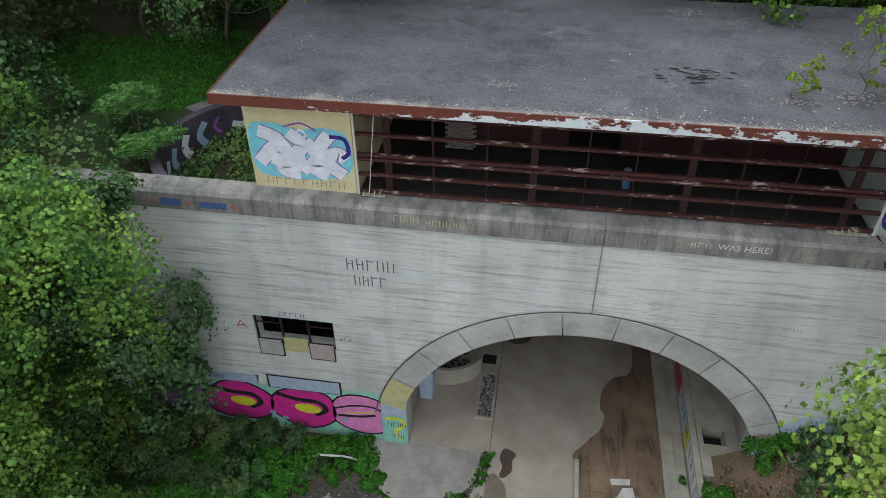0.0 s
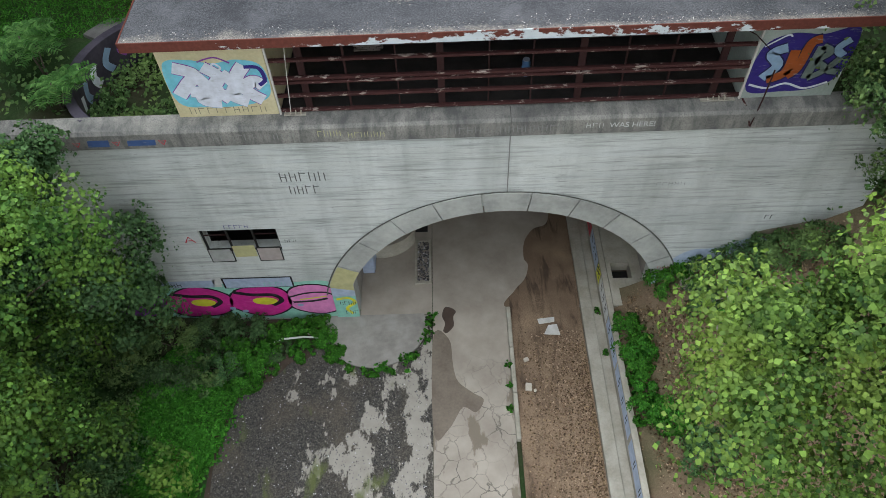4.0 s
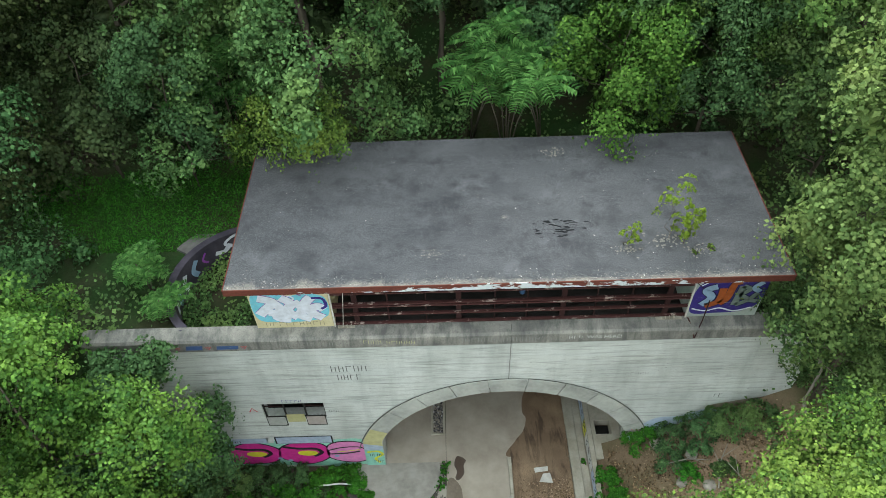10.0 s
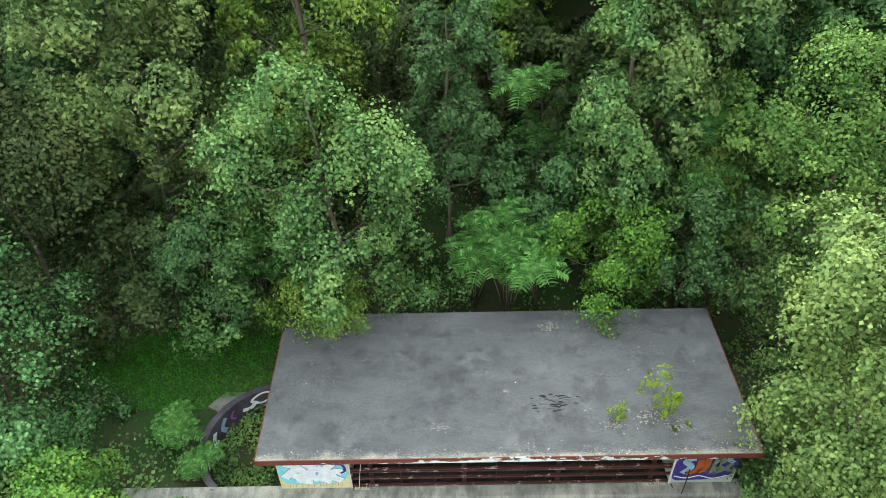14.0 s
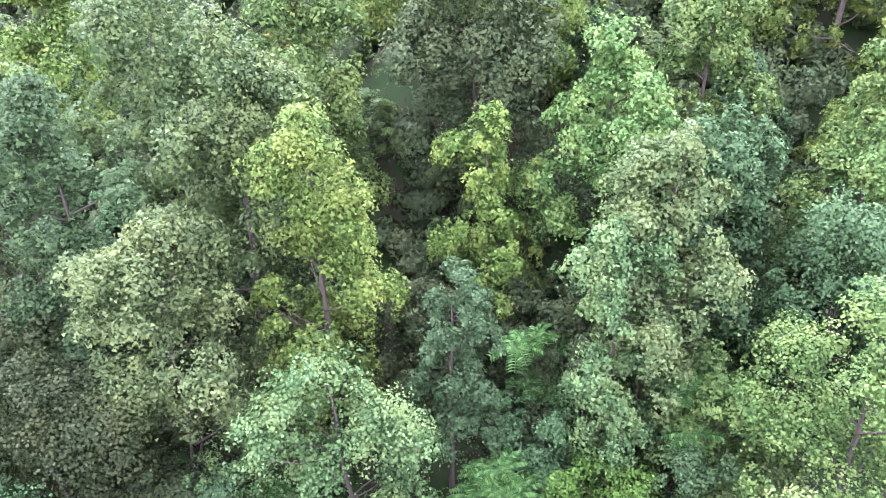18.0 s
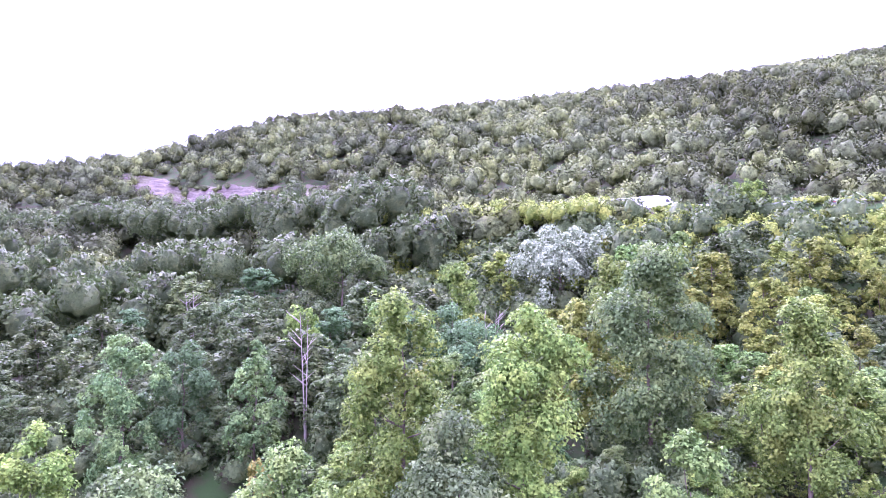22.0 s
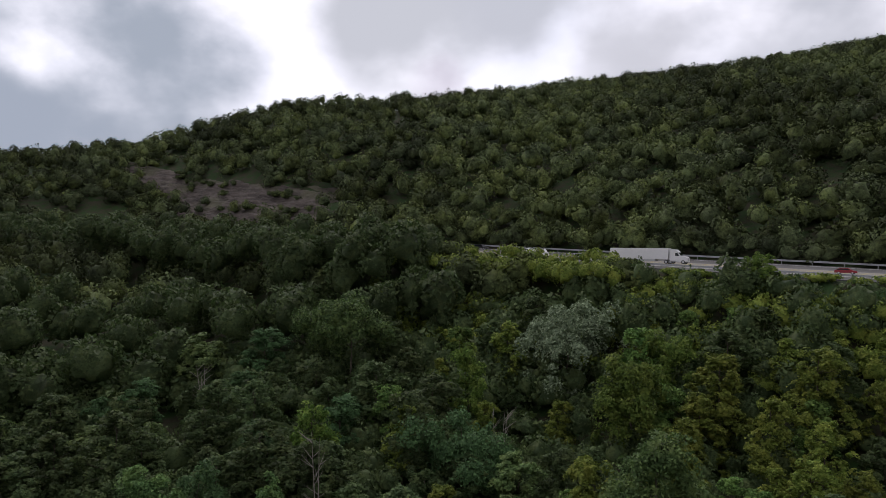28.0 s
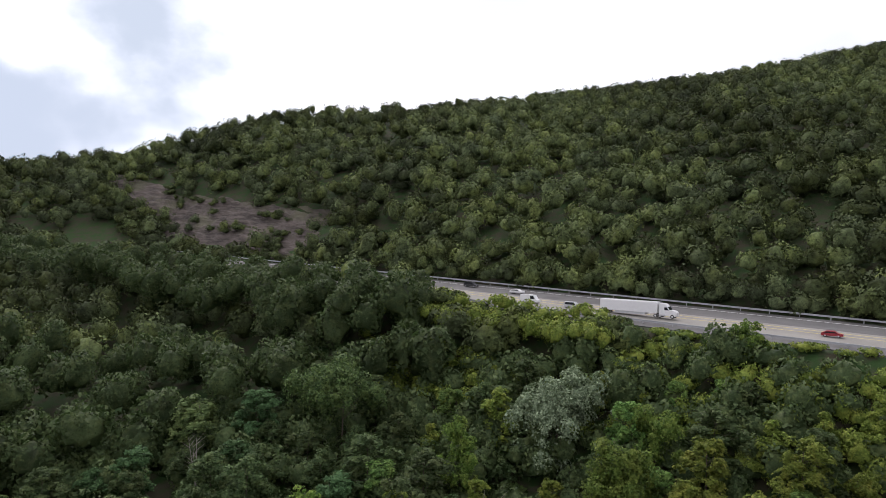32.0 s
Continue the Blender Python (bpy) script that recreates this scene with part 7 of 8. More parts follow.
for x0, y0 in ((-1.75, 4.3), (-2.6, 5.2)):
    pit = block("floor_hatch", x0, x0 + 0.55, y0, y0 + 0.5, 0.031, 0.045, DARK)
    tagged(pit, "dark square hatch in the walkway floor", "hatch")
pipe = empty("white_pipe", -6.6, -1.2, 0.15, "bent white plastic pipe lying in the weeds", "pipe")
part("pipe", tube(bmesh.new(), [(-1.0, -0.2, 0.1), (-0.4, 0.0, 0.16), (0.5, 0.06, 0.18), (1.1, 0.05, 0.12)], [0.04] * 4, 8), paint("white_pvc", (0.66, 0.66, 0.63)), pipe)
ROCKM = plain("grey_field_stone", (0.16, 0.14, 0.12), (0.32, 0.29, 0.25), 3, 0.9)
for k, (x, y, s) in enumerate(((8.7, -0.7, 0.35), (9.9, -1.5, 0.30), (9.3, -2.6, 0.25), (10.3, -3.0, 0.28), (11.2, -0.8, 0.4), (8.9, -3.3, 0.2), (-5.9, -0.7, 0.2), (-7.4, -1.4, 0.16))):
    bm = bmesh.new()
    bmesh.ops.create_icosphere(bm, subdivisions=2, radius=s)
    for vtx in bm.verts:
        vtx.co *= 1 + 0.35 * noise.noise(vtx.co * 3.1 / s * 0.4 + Vector((k * 5.1, 0, 0)))
        vtx.co.z *= 0.6
    ob = part("rock", bm, ROCKM)
    ob.location = (x, y, float(ground_z(x, y)) + s * 0.15 + (0.1 if x < 0 else 0))
    tagged(ob, "grey stone half sunk in the bank", "rock", "stones on the bank")

# ---- roof clutter ----
roof_z = lambda x, y: 13.64 + 0.26 * (y + 0.28) / 7.88
TARBLACK = plain("blistered_black_tar", (0.006, 0.006, 0.007), (0.014, 0.014, 0.016), 6, 0.95)
g = np.random.default_rng(12)
blister = bmesh.new()
for k in range(60):
    x, y = 3.7 + g.normal(0, 0.55), 2.35 + g.normal(0, 0.28)
    s = g.uniform(0.02, 0.085)
    n = 7
    vs = [blister.verts.new((x + s * 1.8 * g.uniform(0.5, 1.2) * math.cos(6.28 * q / n), y + s * 0.55 * g.uniform(0.5, 1.2) * math.sin(6.28 * q / n), roof_z(x, y) + 0.012)) for q in range(n)]
    blister.faces.new(vs)
tagged(part("tar_cracks", blister, TARBLACK), "black cracked tar blisters on the roof", "roof damage", "", "structure")
SPALL = plain("pale_bare_patch", (0.10, 0.095, 0.088), (0.24, 0.225, 0.20), 14, 0.95)
for k, (x, y, s) in enumerate(((-1.2, 1.15, 0.30), (1.6, 2.9, 0.16), (3.9, 6.6, 0.45), (5.9, 1.15, 0.42), (7.4, 1.5, 0.5), (8.3, 1.0, 0.4))):
    bm = bmesh.new()
    for q in range(60):
        cx, cy, r = x + g.normal(0, s * 0.6), y + g.normal(0, s * 0.35), s * g.uniform(0.03, 0.11)
        bm.faces.new([bm.verts.new((cx + r * 1.3 * g.uniform(0.6, 1.1) * math.cos(1.05 * i), cy + r * g.uniform(0.6, 1.1) * math.sin(1.05 * i), roof_z(cx, cy) + 0.009 + 0.0002 * q)) for i in range(6)])
    tagged(part("bare_patch", bm, SPALL), "pale bare patch of grit on the roof", "roof damage", "", "structure")
pe = np.stack([g.uniform(-8.4, 11.3, 420), g.uniform(-0.2, 7.4, 420)], 1)
ed = np.stack([g.uniform(-8.4, 11.3, 900), -0.22 + np.abs(g.normal(0, 0.22, 900))], 1)
pe = np.concatenate([pe, ed])
v, f = leaves(np.column_stack([pe, roof_z(pe[:, 0], pe[:, 1]) + 0.012]), np.tile((0.0, 0, 1), (len(pe), 1)), 0.045, QUAD_LEAF, g, 0.3)
GRIT_K = Nodes("roof_grit", 0.9)
GRIT = GRIT_K.done(GRIT_K.ramp(GRIT_K.island(), [(0.0, (0.10, 0.09, 0.08)), (0.7, (0.22, 0.20, 0.18)), (1.0, (0.5, 0.48, 0.45))]))
tagged(link("roof_grit", np_mesh("roof_grit", v, f), GRIT), "pale grit and twigs scattered on the roof", "gravel", "", "stuff")

# ---- plants near the portal ----
def bush(name, x, y, r, h, count, mat, label, seed, leaf_size=0.085, z=None, shape=BROAD_LEAF, category="bush"):
    g2 = np.random.default_rng(seed)
    ob = empty(name, x, y, float(ground_z(x, y)) if z is None else z, label, category)
    cl = max(8, int(r * 12))
    p, nrm, c, _ = crown_points(g2, r, -0.1, h, int(count * 1.7), cl * 2, 0.40, (0, 0), 0.0)
    p[:, 2] = np.abs(p[:, 2])
    link("foliage", foliage_mesh("foliage", p, nrm, leaf_size, shape, g2), mat, ob)
    bm = bmesh.new()
    for q in range(6):
        e = c[q]
        tube(bm, [(0, 0, -0.1), (e[0] * 0.5, e[1] * 0.5, abs(e[2]) * 0.6), (e[0], e[1], abs(e[2]))], [0.025, 0.018, 0.008], 5)
    part("stems", bm, BARK, ob)
    return ob


# along the foot of the right-hand bank
for k, (x, y, r, h, m) in enumerate(((8.15, -0.35, 0.75, 0.7, LEAF_IVY), (9.3, -0.5, 0.8, 0.8, LEAF_ASH), (6.45, -1.7, 0.55, 0.6, LEAF_IVY), (6.5, -2.6, 0.6, 0.7, LEAF_IVY), (6.6, -3.5, 0.6, 0.6, LEAF_IVY), (6.5, -4.5, 0.5, 0.6, LEAF_IVY),
                                      (9.0, -1.6, 0.7, 0.6, LEAF_ASH), (10.2, -1.4, 0.5, 0.5, LEAF_ASH), (11.4, -0.6, 0.8, 0.7, LEAF_OAK), (7.4, -5.6, 0.8, 0.8, LEAF_IVY), (12.4, -1.2, 0.9, 0.9, LEAF_OAK), (8.3, -7.2, 1.0, 1.0, LEAF_ASH), (6.7, -3.0, 0.7, 0.9, LEAF_IVY), (6.6, -5.3, 0.65, 0.8, LEAF_IVY), (10.6, -0.7, 0.75, 0.8, LEAF_ASH), (9.6, -2.4, 0.5, 0.4, LEAF_IVY), (10.9, -2.6, 0.6, 0.6, LEAF_OAK))):
    bush("ivy_bush", x, y, r, h, int(1900 * r * r + 800), m, "low ivy bush on the leaf-littered bank" if m is LEAF_IVY else "low dark green shrub on the bank", 200 + k)
# left: shrubs against the wall's foot and the big ivy mound
for k, (x, y, r, h, m) in enumerate(((-5.5, -0.55, 0.55, 0.5, LEAF_IVY), (-6.2, -1.6, 0.5, 0.45, LEAF_IVY), (-4.9, -1.75, 0.45, 0.35, LEAF_IVY), (-8.2, -1.0, 0.8, 0.7, LEAF_ASH), (-9.8, -0.9, 0.9, 0.9, LEAF_ASH), (-11.4, -1.3, 1.0, 1.2, LEAF_OAK), (-12.8, -2.6, 1.2, 1.6, LEAF_OAK), (-7.6, -2.2, 0.6, 0.4, LEAF_IVY), (-11.2, -3.0, 1.0, 1.0, LEAF_ASH), (-12.6, -5.2, 1.2, 1.4, LEAF_OAK), (-12.4, -8.0, 1.3, 1.5, LEAF_OAK), (-12.0, -11.0, 1.3, 1.4, LEAF_OAK), (-9.2, -2.3, 0.7, 0.6, LEAF_ASH), (-9.9, -2.9, 0.8, 0.7, LEAF_OAK), (-8.5, -3.3, 0.45, 0.3, LEAF_IVY), (-7.0, -0.8, 0.7, 0.5, LEAF_IVY), (-6.4, -0.6, 0.55, 0.5, LEAF_IVY), (-8.0, -1.9, 0.8, 0.6, LEAF_IVY), (-7.2, -1.5, 0.6, 0.4, LEAF_ASH), (-8.9, -1.6, 0.8, 0.7, LEAF_IVY), (-8.3, -3.0, 0.6, 0.4, LEAF_IVY), (-5.35, -1.15, 0.5, 0.45, LEAF_IVY), (-12.2, -6.6, 1.1, 1.3, LEAF_ASH), (-12.3, -9.6, 1.1, 1.3, LEAF_ASH))):
    bush("shrub", x, y, r, h, int(1700 * r * r + 800), m, "dark green shrub at the foot of the wall" if y > -2 else "dark green shrub beside the old road", 230 + k, z=float(ground_z(x, y)))
for k in range(20):
    if k % 5 == 3 or k > 15:
        continue
    a = radians(180 + 9 * k)
    far = 2.28 + 0.12 * math.sin(k * 2.7)
    bush("weed", -3.35 + far * math.cos(a), -0.35 + far * math.sin(a), 0.22 + 0.10 * math.sin(k * 1.9), 0.08, 260, LEAF_IVY, "small green weeds round the apron edge", 260 + k, 0.09, 0.0, category="weed")
for k, (x, y) in enumerate(((-1.15, -0.55), (-1.2, -0.95), (-1.35, -1.3), (-0.98, -0.2), (-4.15, 0.2), (1.88, -2.5), (1.9, -3.4), (1.9, -4.3), (5.65, -0.3), (5.7, -2.2), (6.15, -0.1))):
    bush("weed", x, y, 0.2 if k < 5 else 0.13, 0.22, 160, LEAF_IVY, "small green weeds growing from a joint", 280 + k, 0.08, 0.0 if x < 5 else 0.12, category="weed")
# the ivy mound, a dense carpet of small leaves
g = np.random.default_rng(31)
n = 24000
t, rr = g.uniform(0, 6.28, n), np.sqrt(g.random(n)) * (1 + 0.10 * g.normal(0, 1, n) * (g.random(n) < 0.4))
edge = 1 + 0.14 * np.sin(3 * t + 1) + 0.1 * np.sin(5 * t)
ix, iy = -10.6 + 1.75 * rr * edge * np.cos(t), -5.2 + 3.9 * rr * edge * np.sin(t)
iz = np.array([0.55 + 0.25 * noise.noise((a * 0.9, b * 0.9, 3)) + 0.16 * noise.noise((a * 2.6, b * 2.6, 8)) for a, b in zip(ix, iy)]) * np.clip(1 - rr ** 4, 0, 1) + 0.12 + 0.06 * (-9 - ix)
v, f = leaves(np.stack([ix, iy, iz], 1), np.tile((0.25, -0.2, 1), (n, 1)), 0.125, BROAD_LEAF, g, 0.8)
tagged(link("ivy_carpet", np_mesh("ivy_carpet", v, f), LEAF_IVY), "thick carpet of bright green ivy over the road edge", "ivy", "", "stuff")
# undergrowth behind and beside the house, under the trees
def undergrowth(name, n, x0, x1, y0, y1, size, mat, label, seed, lift=0.5, keep=None):
    g2 = np.random.default_rng(seed)
    x, y = g2.uniform(x0, x1, n), g2.uniform(y0, y1, n)
    dens = np.array([noise.noise((a * 0.35, b * 0.35, seed)) for a, b in zip(x, y)])
    ok = (dens > -0.22) & ~((x < -9) & (y > 3.5) & (y < 11) & (x > -20) & (seed == 51)) & ~((x > -8.9) & (x < 11.8) & (y < 7.7))
    if keep is not None:
        ok &= keep(x, y)
    x, y, dens = x[ok], y[ok], dens[ok]
    z = ground_z(x, y) + lift * g2.random(len(x)) * (1.0 + 2.2 * np.clip(dens + 0.1, 0, 1))
    nrm = np.stack([g2.normal(0, 0.25, len(x)), -0.35 + g2.normal(0, 0.25, len(x)), np.ones(len(x))], 1)
    v, f = leaves(np.stack([x, y, z], 1), nrm, size, BROAD_LEAF, g2, 0.45)
    return tagged(link(name, np_mesh(name, v, f), mat), label, "undergrowth", "", "stuff")


undergrowth("undergrowth", 26000, -26, 24, 0.8, 24, 0.17, LEAF_OAK, "shaded green undergrowth on the slope behind the house", 51, 0.55)
undergrowth("planter_weeds", 3000, -11.8, -8.2, 0.75, 5.8, 0.14, LEAF_OAK, "dark weeds filling the planter beside the house", 53, 0.35, lambda x, y: np.hypot(x + 8.9, y - 3.0) < 2.95)
undergrowth("bank_undergrowth", 9000, -24, -13.5, -14, 1, 0.20, LEAF_OAK, "shaded undergrowth under the roadside trees", 54, 0.8)
undergrowth("right_undergrowth", 6000, 12, 24, -14, 2, 0.20, LEAF_OAK, "shaded undergrowth on the wooded bank", 55, 0.8)
# short grass on the lit slope behind the curved wall
g = np.random.default_rng(41)
gx, gy = g.uniform(-20, -9, 26000), g.uniform(5.0, 10.0, 26000)
v, f = leaves(np.stack([gx, gy, ground_z(gx, gy) + 0.05], 1), np.tile((0.0, -0.2, 0.8), (26000, 1)), 0.17, NEEDLES, g, 0.9)
tagged(link("grass", np_mesh("grass", v, f), LEAF_IVY), "short green grass on the slope beside the house", "grass", "", "stuff")


# feather-leaved plants: fronds with rows of leaflets round each stem head
def frond_mesh(seed, length=1.0, pairs=11, leaflet=0.30):
    g2 = np.random.default_rng(seed)
    vs, fs = [], []
    for k in range(pairs):
        t = (k + 1.2) / (pairs + 0.8)
        c = np.array((0, length * t, 0.28 * length * t - 0.55 * length * t * t))
        ll = leaflet * length * (0.55 + 0.9 * t * (1.25 - t) * 2) * 0.9
        for s in (-1, 1):
            tip = c + np.array((s * ll, ll * 0.42, -0.16 * ll + g2.normal(0, 0.02)))
            m1 = c + np.array((s * ll * 0.42, ll * 0.02, 0.03)) 
            m2 = c + np.array((s * ll * 0.45, ll * 0.42, 0.03))
            base = len(vs)
            vs += [c, m1, tip, m2]
            fs.append((base, base + 1, base + 2, base + 3))
    for k in range(8):
        t0, t1 = k / 8, (k + 1) / 8
        for t in (t0, t1):
            c = np.array((0, length * t, 0.28 * length * t - 0.55 * length * t * t))
            vs += [c + np.array((-0.012, 0, 0)), c + np.array((0.012, 0, 0))]
        b = len(vs)
        fs.append((b - 4, b - 3, b - 1, b - 2))
    return np_mesh("frond", np.array(vs), np.array(fs))


FRONDS = [frond_mesh(k, 1.0) for k in range(3)]
for m_ in FRONDS:
    m_.materials.append(LEAF_AIL)


def feather_plant(x, y, z, height, heads, frond_len, seed, spread=0.5):
    g2 = np.random.default_rng(seed)
    ob = empty("feather_leaved_shrub", x, y, z, "young feather-leaved tree with long bright green fronds", "shrub", "feather-leaved shrubs")
    bm = bmesh.new()
    for hd in range(heads):
        a = g2.uniform(0, 6.28)
        d = spread * (0.3 + hd / max(1, heads)) if heads > 1 else 0.0
        hx, hy, hz = d * math.cos(a), d * math.sin(a), height * g2.uniform(0.6, 1.0)
        tube(bm, [(0, 0, -0.2), (hx * 0.4, hy * 0.4, hz * 0.5), (hx, hy, hz)], [0.04, 0.03, 0.02], 6)
        for q in range(9):
            fr = new("frond", FRONDS[(hd + q) % 3])
            fr.parent = ob
            s = frond_len * g2.uniform(0.8, 1.15)
            fr.matrix_basis = pose(hx, hy, hz - 0.02 * q, g2.uniform(5, 35) if q > 4 else g2.uniform(-8, 12), 0, 40 * q + g2.uniform(-12, 12)) @ Matrix.Diagonal((s, s, s, 1))
    part("stem", bm, BARK, ob, smooth=True)
    return ob


feather_plant(-12.9, 2.7, 10.1, 1.9, 2, 0.9, 1, 0.4)
feather_plant(-12.1, 1.4, 10.1, 1.3, 2, 0.85, 2, 0.6)
feather_plant(-13.6, 3.8, 10.2, 1.5, 1, 1.0, 3)
for k, (x, y, h, hd, fl) in enumerate(((2.2, 9.6, 6.2, 6, 1.5), (0.6, 10.6, 5.4, 4, 1.4), (3.9, 10.2, 5.0, 4, 1.3), (-10.2, 10.2, 6.5, 5, 1.3), (12.6, 12.8, 9.0, 5, 1.4), (4.6, 15.5, 9.0, 5, 1.5))):
    feather_plant(x, y, float(ground_z(x, y)), h, hd, fl, 20 + k, 1.5)

# saplings rooted in the roof
def sapling(x, y, h, r, count, seed, mat_key="lime"):
    t = make_tree(mat_key, seed, h, r, count * 2, 0.062, BROAD_LEAF, 26, 0.12, 0.018, (0.1, 0.1), 0.5, 0.26, 9, inner=0)
    t.name = "sapling"
    for child in t.children:
        if child.name.startswith("crown"):
            child.data.materials[0] = LEAF_SAPLING
    tagged(t, "spindly yellow-green sapling growing from the roof", "sapling", "roof saplings")
    t.matrix_world = pose(x, y, roof_z(x, y) - 0.01)


sapling(7.35, 1.55, 2.9, 0.72, 900, 61)
sapling(7.95, 1.25, 1.9, 0.58, 1000, 62)
sapling(5.98, 1.35, 1.15, 0.42, 480, 63)
bush("moss_clump", 8.25, 0.85, 0.18, 0.08, 120, LEAF_LIME, "yellow-green moss clump on the roof", 64, 0.05, roof_z(8.2, 0.85), category="moss")
bush("moss_clump", 8.9, 1.05, 0.2, 0.08, 120, LEAF_LIME, "yellow-green moss clump on the roof", 65, 0.05, roof_z(8.9, 1.05), category="moss")

# dead pale trees on the slope, and bare branches on the bank
def dead_tree(x, y, z, h, seed, label="bare dead tree with pale grey trunks"):
    g2 = np.random.default_rng(seed)
    ob = empty("dead_tree", x, y, z, label, "dead tree")
    for q in range(3):
        bm = bmesh.new()
        lx, ly = g2.normal(0, 0.8, 2)
        hh = h * g2.uniform(0.75, 1.0)
        tube(bm, [(0, 0, -0.3), (lx * 0.3, ly * 0.3, hh * 0.4), (lx, ly, hh)], [0.11, 0.08, 0.02], 6)
        for b in range(6):
            t = g2.uniform(0.5, 0.95)
            a = g2.uniform(0, 6.28)
            p0 = Vector((lx * t, ly * t, hh * t))
            p1 = p0 + Vector((math.cos(a), math.sin(a), 0.8)) * h * 0.10
            tube(bm, [p0, p1], [0.05, 0.012], 4)
        part("trunk", bm, BARK_PALE, ob)
    return ob


dead_tree(-14.6, 67.4, 32.6, 17.5, 71)
dead_tree(-38.0, 100.0, 40.0, 14.0, 72)
dead_tree(8.5, 80.0, 37.0, 15.0, 73)
for k, (x, y) in enumerate(((9.6, -1.9), (10.8, -2.4), (11.5, -3.2))):
    ob = empty("fallen_branch", x, y, float(ground_z(x, y)) + 0.1, "bare grey fallen branch on the bank", "branch", "fallen branches")
    bm = bmesh.new()
    tube(bm, [(-1.0, 0, 0), (0, 0.1, 0.25), (0.9, -0.1, 0.5)], [0.03, 0.025, 0.01], 5)
    tube(bm, [(0, 0.1, 0.25), (0.4, 0.5, 0.6)], [0.02, 0.006], 4)
    tube(bm, [(0.3, 0.05, 0.3), (0.8, -0.5, 0.7)], [0.018, 0.006], 4)
    part("branch", bm, BARK_PALE, ob)
    ob.matrix_world = pose(x, y, float(ground_z(x, y)) + 0.08, 0, 0, 70 * k)
# slim tree leaning over the wall's far end
lean_tree = make_tree("oak", 81, 8.5, 2.9, 15000, 0.13, QUAD_LEAF, 60, 0.30, 0.09, (-1.6, 0.4), 0.1, 0.24, 10, BARK_PALE, 0.7)
lean_tree.matrix_world = pose(14.2, -1.2, 4.8)

# ---- rock cut above the highway ----
def build_rock():
    ss, nn = np.linspace(172, 334, 110), np.linspace(4, 32, 42)
    S, Nn = np.meshgrid(ss, nn)
    X = 74 + HW_D[0] * S + HW_N[0] * (Nn + FAR_EDGE - across(74, 99))
    Y = 99 + HW_D[1] * S + HW_N[1] * (Nn + FAR_EDGE - across(74, 99))
    Z = ground_z(X, Y)
    lay = np.array([noise.noise((a * 0.05 + c * 0.10, c * 0.55 - a * 0.10, 1)) + 0.6 * noise.noise((a * 0.3, c * 0.9, 4)) for a, c in zip(S.ravel(), Z.ravel())]).reshape(S.shape)
    rim = np.minimum(np.minimum((S - 172) / 14, (334 - S) / 14), np.minimum((Nn - 4) / 4, (32 - Nn) / 5))
    Z = Z + 1.4 * lay - 0.6 + np.clip(rim, 0, 1) * 1.6
    nx, ny = len(ss), len(nn)
    i, j = np.meshgrid(np.arange(nx - 1), np.arange(ny - 1))
    a = (j * nx + i).ravel()
    mesh = np_mesh("rock_cut", np.stack([X.ravel(), Y.ravel(), Z.ravel()], 1), np.stack([a, a + nx, a + nx + 1, a + 1], 1))
    return tagged(link("rock_cut", mesh, ROCK), "bare layered reddish-grey rock cut on the mountainside", "rock face", "", "structure")


build_rock()
scrub = [(*hw(s_, 29 + n_, 0)[:2], s_, n_) for s_, n_ in zip(np.concatenate([gen.uniform(176, 330, 120), gen.uniform(256, 334, 80)]), np.concatenate([gen.uniform(5, 30, 120), gen.uniform(3, 16, 80)]))]
woods("rock_scrub", [(x, y, float(ground_z(x, y)) + 0.6, gen.uniform(2, 5), gen.uniform(1.4, 2.8)) for x, y, *_ in scrub if noise.noise((x * 0.05, y * 0.05, 2)) > 0.02], "patches of green scrub on the rock cut", 4)

# ---- vehicles on the highway ----
TYRE = plain("tyre_rubber", (0.018, 0.018, 0.018), (0.03, 0.03, 0.03), 5, 0.8)
CHROME = rust_metal("bright_wheel_metal", (0.45, 0.45, 0.46), (0.60, 0.60, 0.61))
GLASS_DARK = Nodes("dark_car_glass", 0.08)
GLASS_DARK.bsdf.inputs["Base Color"].default_value = (0.015, 0.018, 0.02, 1)
GLASS_DARK = GLASS_DARK.mat


def car_paint(name, c):
    k = Nodes(name, 0.28, 0.0)
    return k.done(k.mix(k.noise(2.0), tuple(a * 0.85 for a in c), c))


def wheel(parent, x, y, r, w):
    t = part("wheel", tube(bmesh.new(), [(x, y - w / 2, r), (x, y - w * 0.4, r), (x, y + w * 0.4, r), (x, y + w / 2, r)], [r * 0.9, r, r, r * 0.9], 16), TYRE, parent)
    for s in (-1, 1):
        part("rim", tube(bmesh.new(), [(x, y + s * w * 0.5, r), (x, y + s * (w * 0.5 + 0.02), r)], [r * 0.6, r * 0.5], 12), CHROME, t)


def profile_body(name, outline, width, mat, parent, inset=0.0, label=""):
    bm = prism(bmesh.new(), outline, "y", -width / 2 + inset, width / 2 - inset)
    bmesh.ops.bevel(bm, geom=[e for e in bm.edges if abs(e.verts[0].co.y - e.verts[1].co.y) < 1e-5], offset=0.06, segments=2, affect="EDGES")
    return part(name, bm, mat, parent, label)


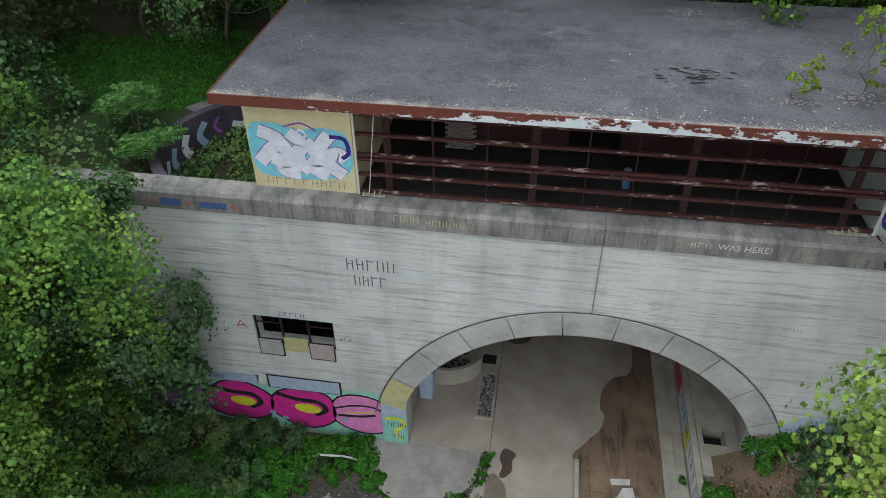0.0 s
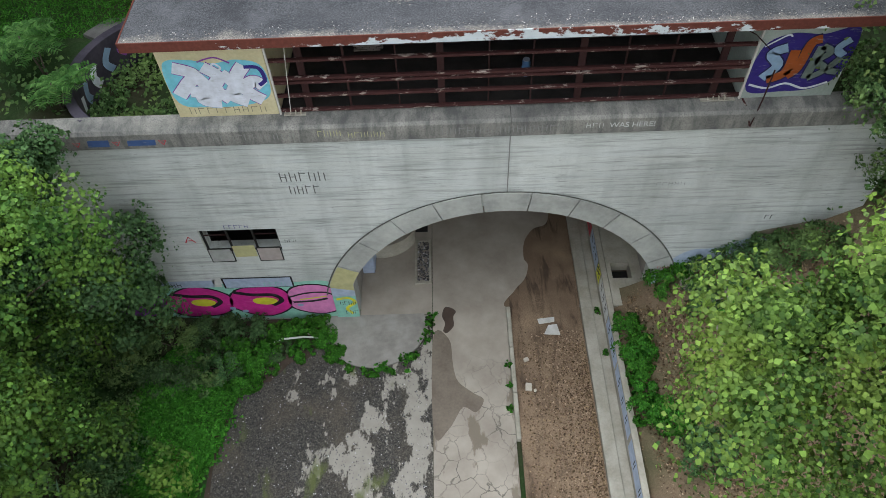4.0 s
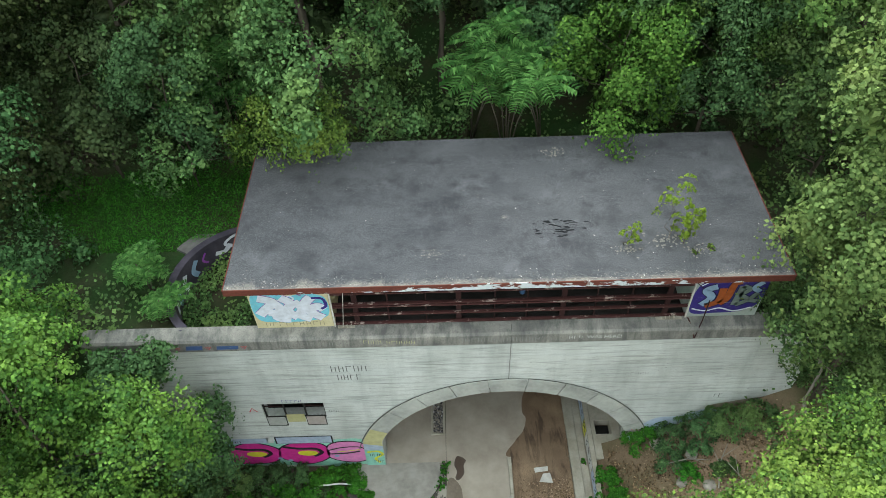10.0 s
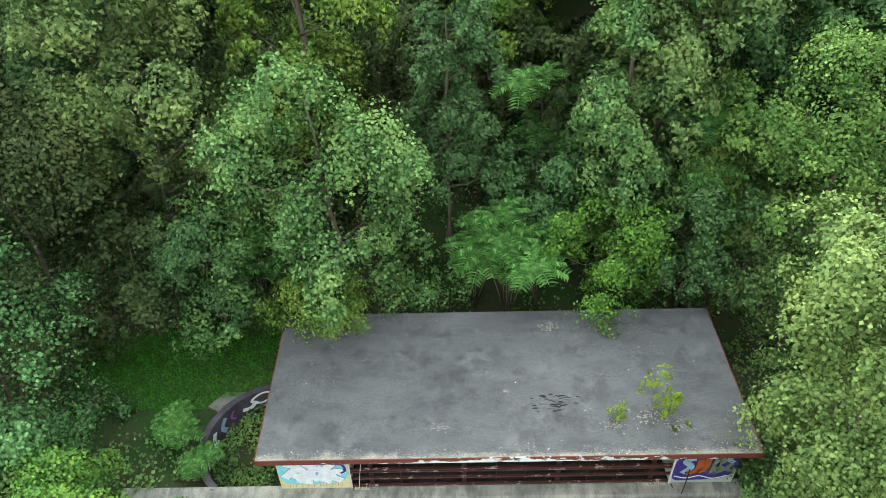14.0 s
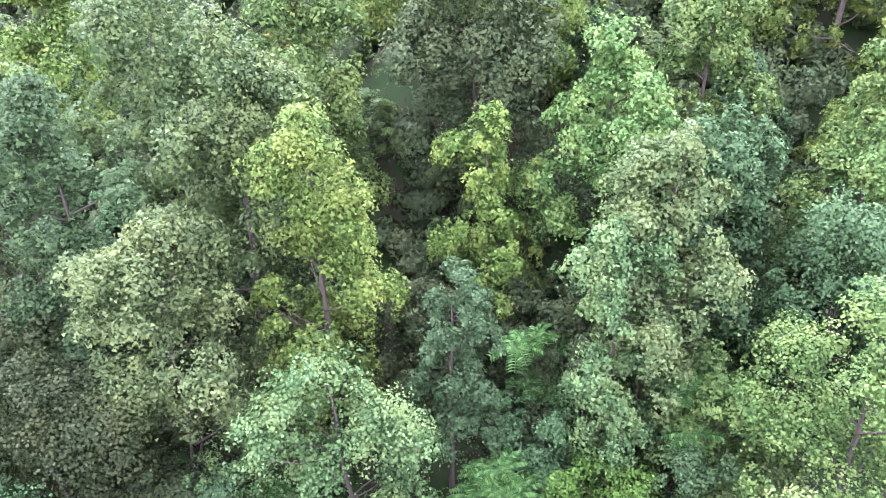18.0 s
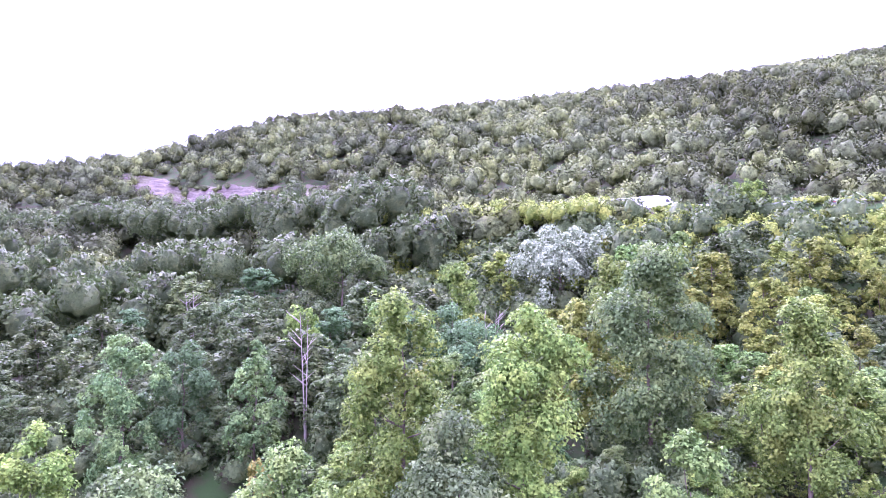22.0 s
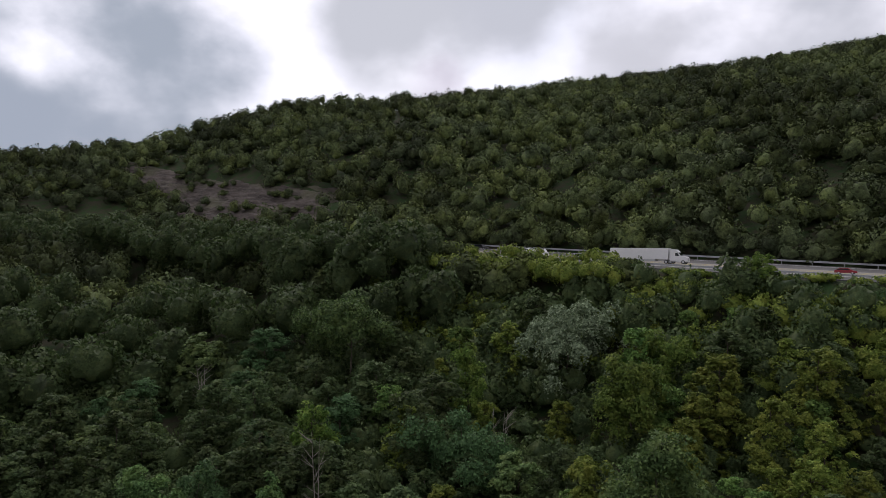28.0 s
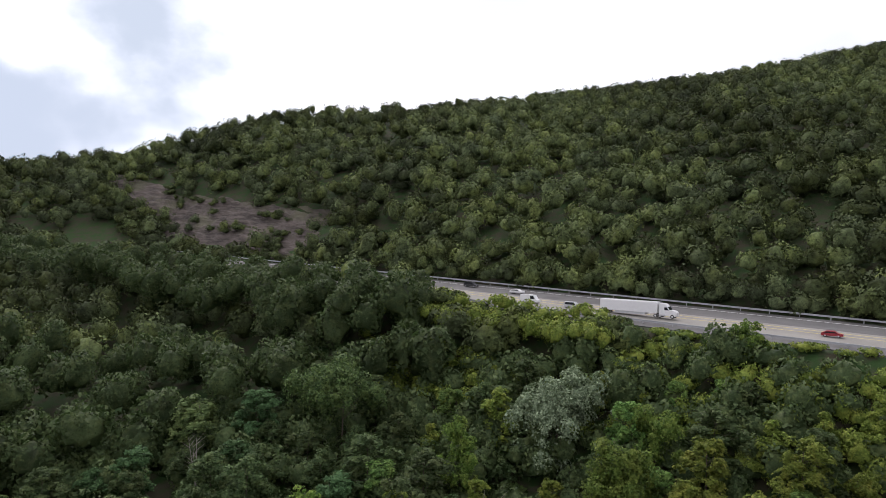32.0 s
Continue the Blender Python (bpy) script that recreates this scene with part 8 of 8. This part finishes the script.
def car(label, mat, kind, s, n, length=4.6):
    ob = empty("car" if kind != "van" else "van", 0, 0, 0, label, "car" if kind != "van" else "van")
    L = length / 2
    tall = {"sedan": 1.42, "suv": 1.72, "van": 2.4}[kind]
    if kind == "van":
        out = [(-L, 0.35), (L, 0.35), (L, 0.95), (L - 0.7, 1.15), (L - 1.5, tall), (-L + 0.1, tall), (-L, tall - 0.2)]
        gl = [(L - 1.0, 1.25), (L - 1.55, tall - 0.25), (L - 2.5, tall - 0.25), (L - 2.5, 1.25)]
    else:
        out = [(-L, 0.35), (L, 0.35), (L, 0.75), (L - 1.1, 0.95), (L - 1.75, tall), (-L + (0.4 if kind == "suv" else 1.1), tall), (-L + 0.1, 0.95 if kind == "sedan" else 1.1), (-L, 0.8)]
        gl = [(L - 1.25, 0.98), (L - 1.8, tall - 0.1), (-L + (0.6 if kind == "suv" else 1.2), tall - 0.1), (-L + 0.35, 1.0)]
    profile_body("body", out, 1.85, mat, ob)
    part("window", prism(bmesh.new(), gl, "y", -0.935, 0.935), GLASS_DARK, ob, "dark glass")
    part("windscreen", prism(bmesh.new(), [(gl[0][0] + 0.06, gl[0][1]), (gl[1][0] + 0.06, gl[1][1]), (gl[1][0] - 0.1, gl[1][1]), (gl[0][0] - 0.1, gl[0][1])], "y", -0.78, 0.78), GLASS_DARK, ob, "dark glass")
    for x in (-L + 0.85, L - 0.9):
        for y in (-0.80, 0.80):
            wheel(ob, x, y, 0.34, 0.24)
    for y in (-0.65, 0.65):
        part("headlight", box(bmesh.new(), L - 0.04, L + 0.02, y - 0.16, y + 0.16, 0.62, 0.76, 0.01), CHROME, ob)
    set_on_road(ob, s, n)
    return ob


def set_on_road(ob, s, n, k=0.80, back=False):
    x, y, z = hw(s, n, 0.07)
    ang = math.degrees(math.atan2(-HW_D[1], -HW_D[0])) + (180 if back else 0)
    ob.matrix_world = pose(x, y, z, 0, 0, ang) @ Matrix.Diagonal((k, k, k, 1))


WHITE_PAINT, SILVER, REDCAR, DARKCAR = car_paint("white_vehicle_paint", (0.72, 0.72, 0.72)), car_paint("silver_vehicle_paint", (0.48, 0.49, 0.50)), car_paint("dark_red_vehicle_paint", (0.28, 0.02, 0.03)), car_paint("dark_grey_vehicle_paint", (0.035, 0.035, 0.04))
truck = empty("semi_truck", 0, 0, 0, "long white semi-trailer truck driving on the highway", "truck")
trailer = part("trailer", box(bmesh.new(), -10.2, 5.9, -1.28, 1.28, 1.15, 4.1, 0.05), WHITE_PAINT, truck)
part("trailer_skirt", box(bmesh.new(), -6.0, 2.5, -1.2, 1.2, 0.55, 1.14, 0.02), SILVER, truck)
part("bumper", box(bmesh.new(), -10.2, -10.05, -1.15, 1.15, 0.5, 0.7, 0.01), CHROME, trailer)
profile_body("cab", [(6.3, 0.55), (10.9, 0.55), (10.95, 1.5), (10.5, 1.95), (9.2, 2.15), (8.6, 3.0), (7.9, 3.75), (6.3, 3.85)], 2.4, WHITE_PAINT, truck)
part("windscreen", prism(bmesh.new(), [(9.28, 2.2), (8.68, 3.0), (8.5, 3.0), (9.05, 2.2)], "y", -1.05, 1.05), GLASS_DARK, truck, "dark glass")
part("side_window", prism(bmesh.new(), [(8.95, 2.1), (8.45, 2.9), (7.8, 2.9), (7.8, 2.1)], "y", -1.215, 1.215), GLASS_DARK, truck, "dark glass")
part("fuel_tank", tube(bmesh.new(), [(6.4, -1.0, 0.8), (8.0, -1.0, 0.8)], [0.32, 0.32], 14), CHROME, truck)
part("grille", box(bmesh.new(), 10.93, 11.0, -0.6, 0.6, 0.8, 1.6, 0.01), CHROME, truck)
for x in (-9.2, -8.0, 5.4, 6.6, 9.9):
    for y in (-1.05, 1.05):
        wheel(truck, x, y, 0.5, 0.42)
set_on_road(truck, 42.0, 8.4, 0.78)
car("silver minivan on the highway", SILVER, "suv", 57.0, 8.6, 4.9)
car("small dark red car on the highway", REDCAR, "sedan", 5.4, 9.4, 4.5)
car("white delivery van on the highway", WHITE_PAINT, "van", 68.0, 9.0, 5.8)
car("dark pickup-sized car on the far carriageway", DARKCAR, "suv", 94.0, 23.5, 5.2)
car("white car on the far carriageway", WHITE_PAINT, "sedan", 78.0, 20.5, 4.6)
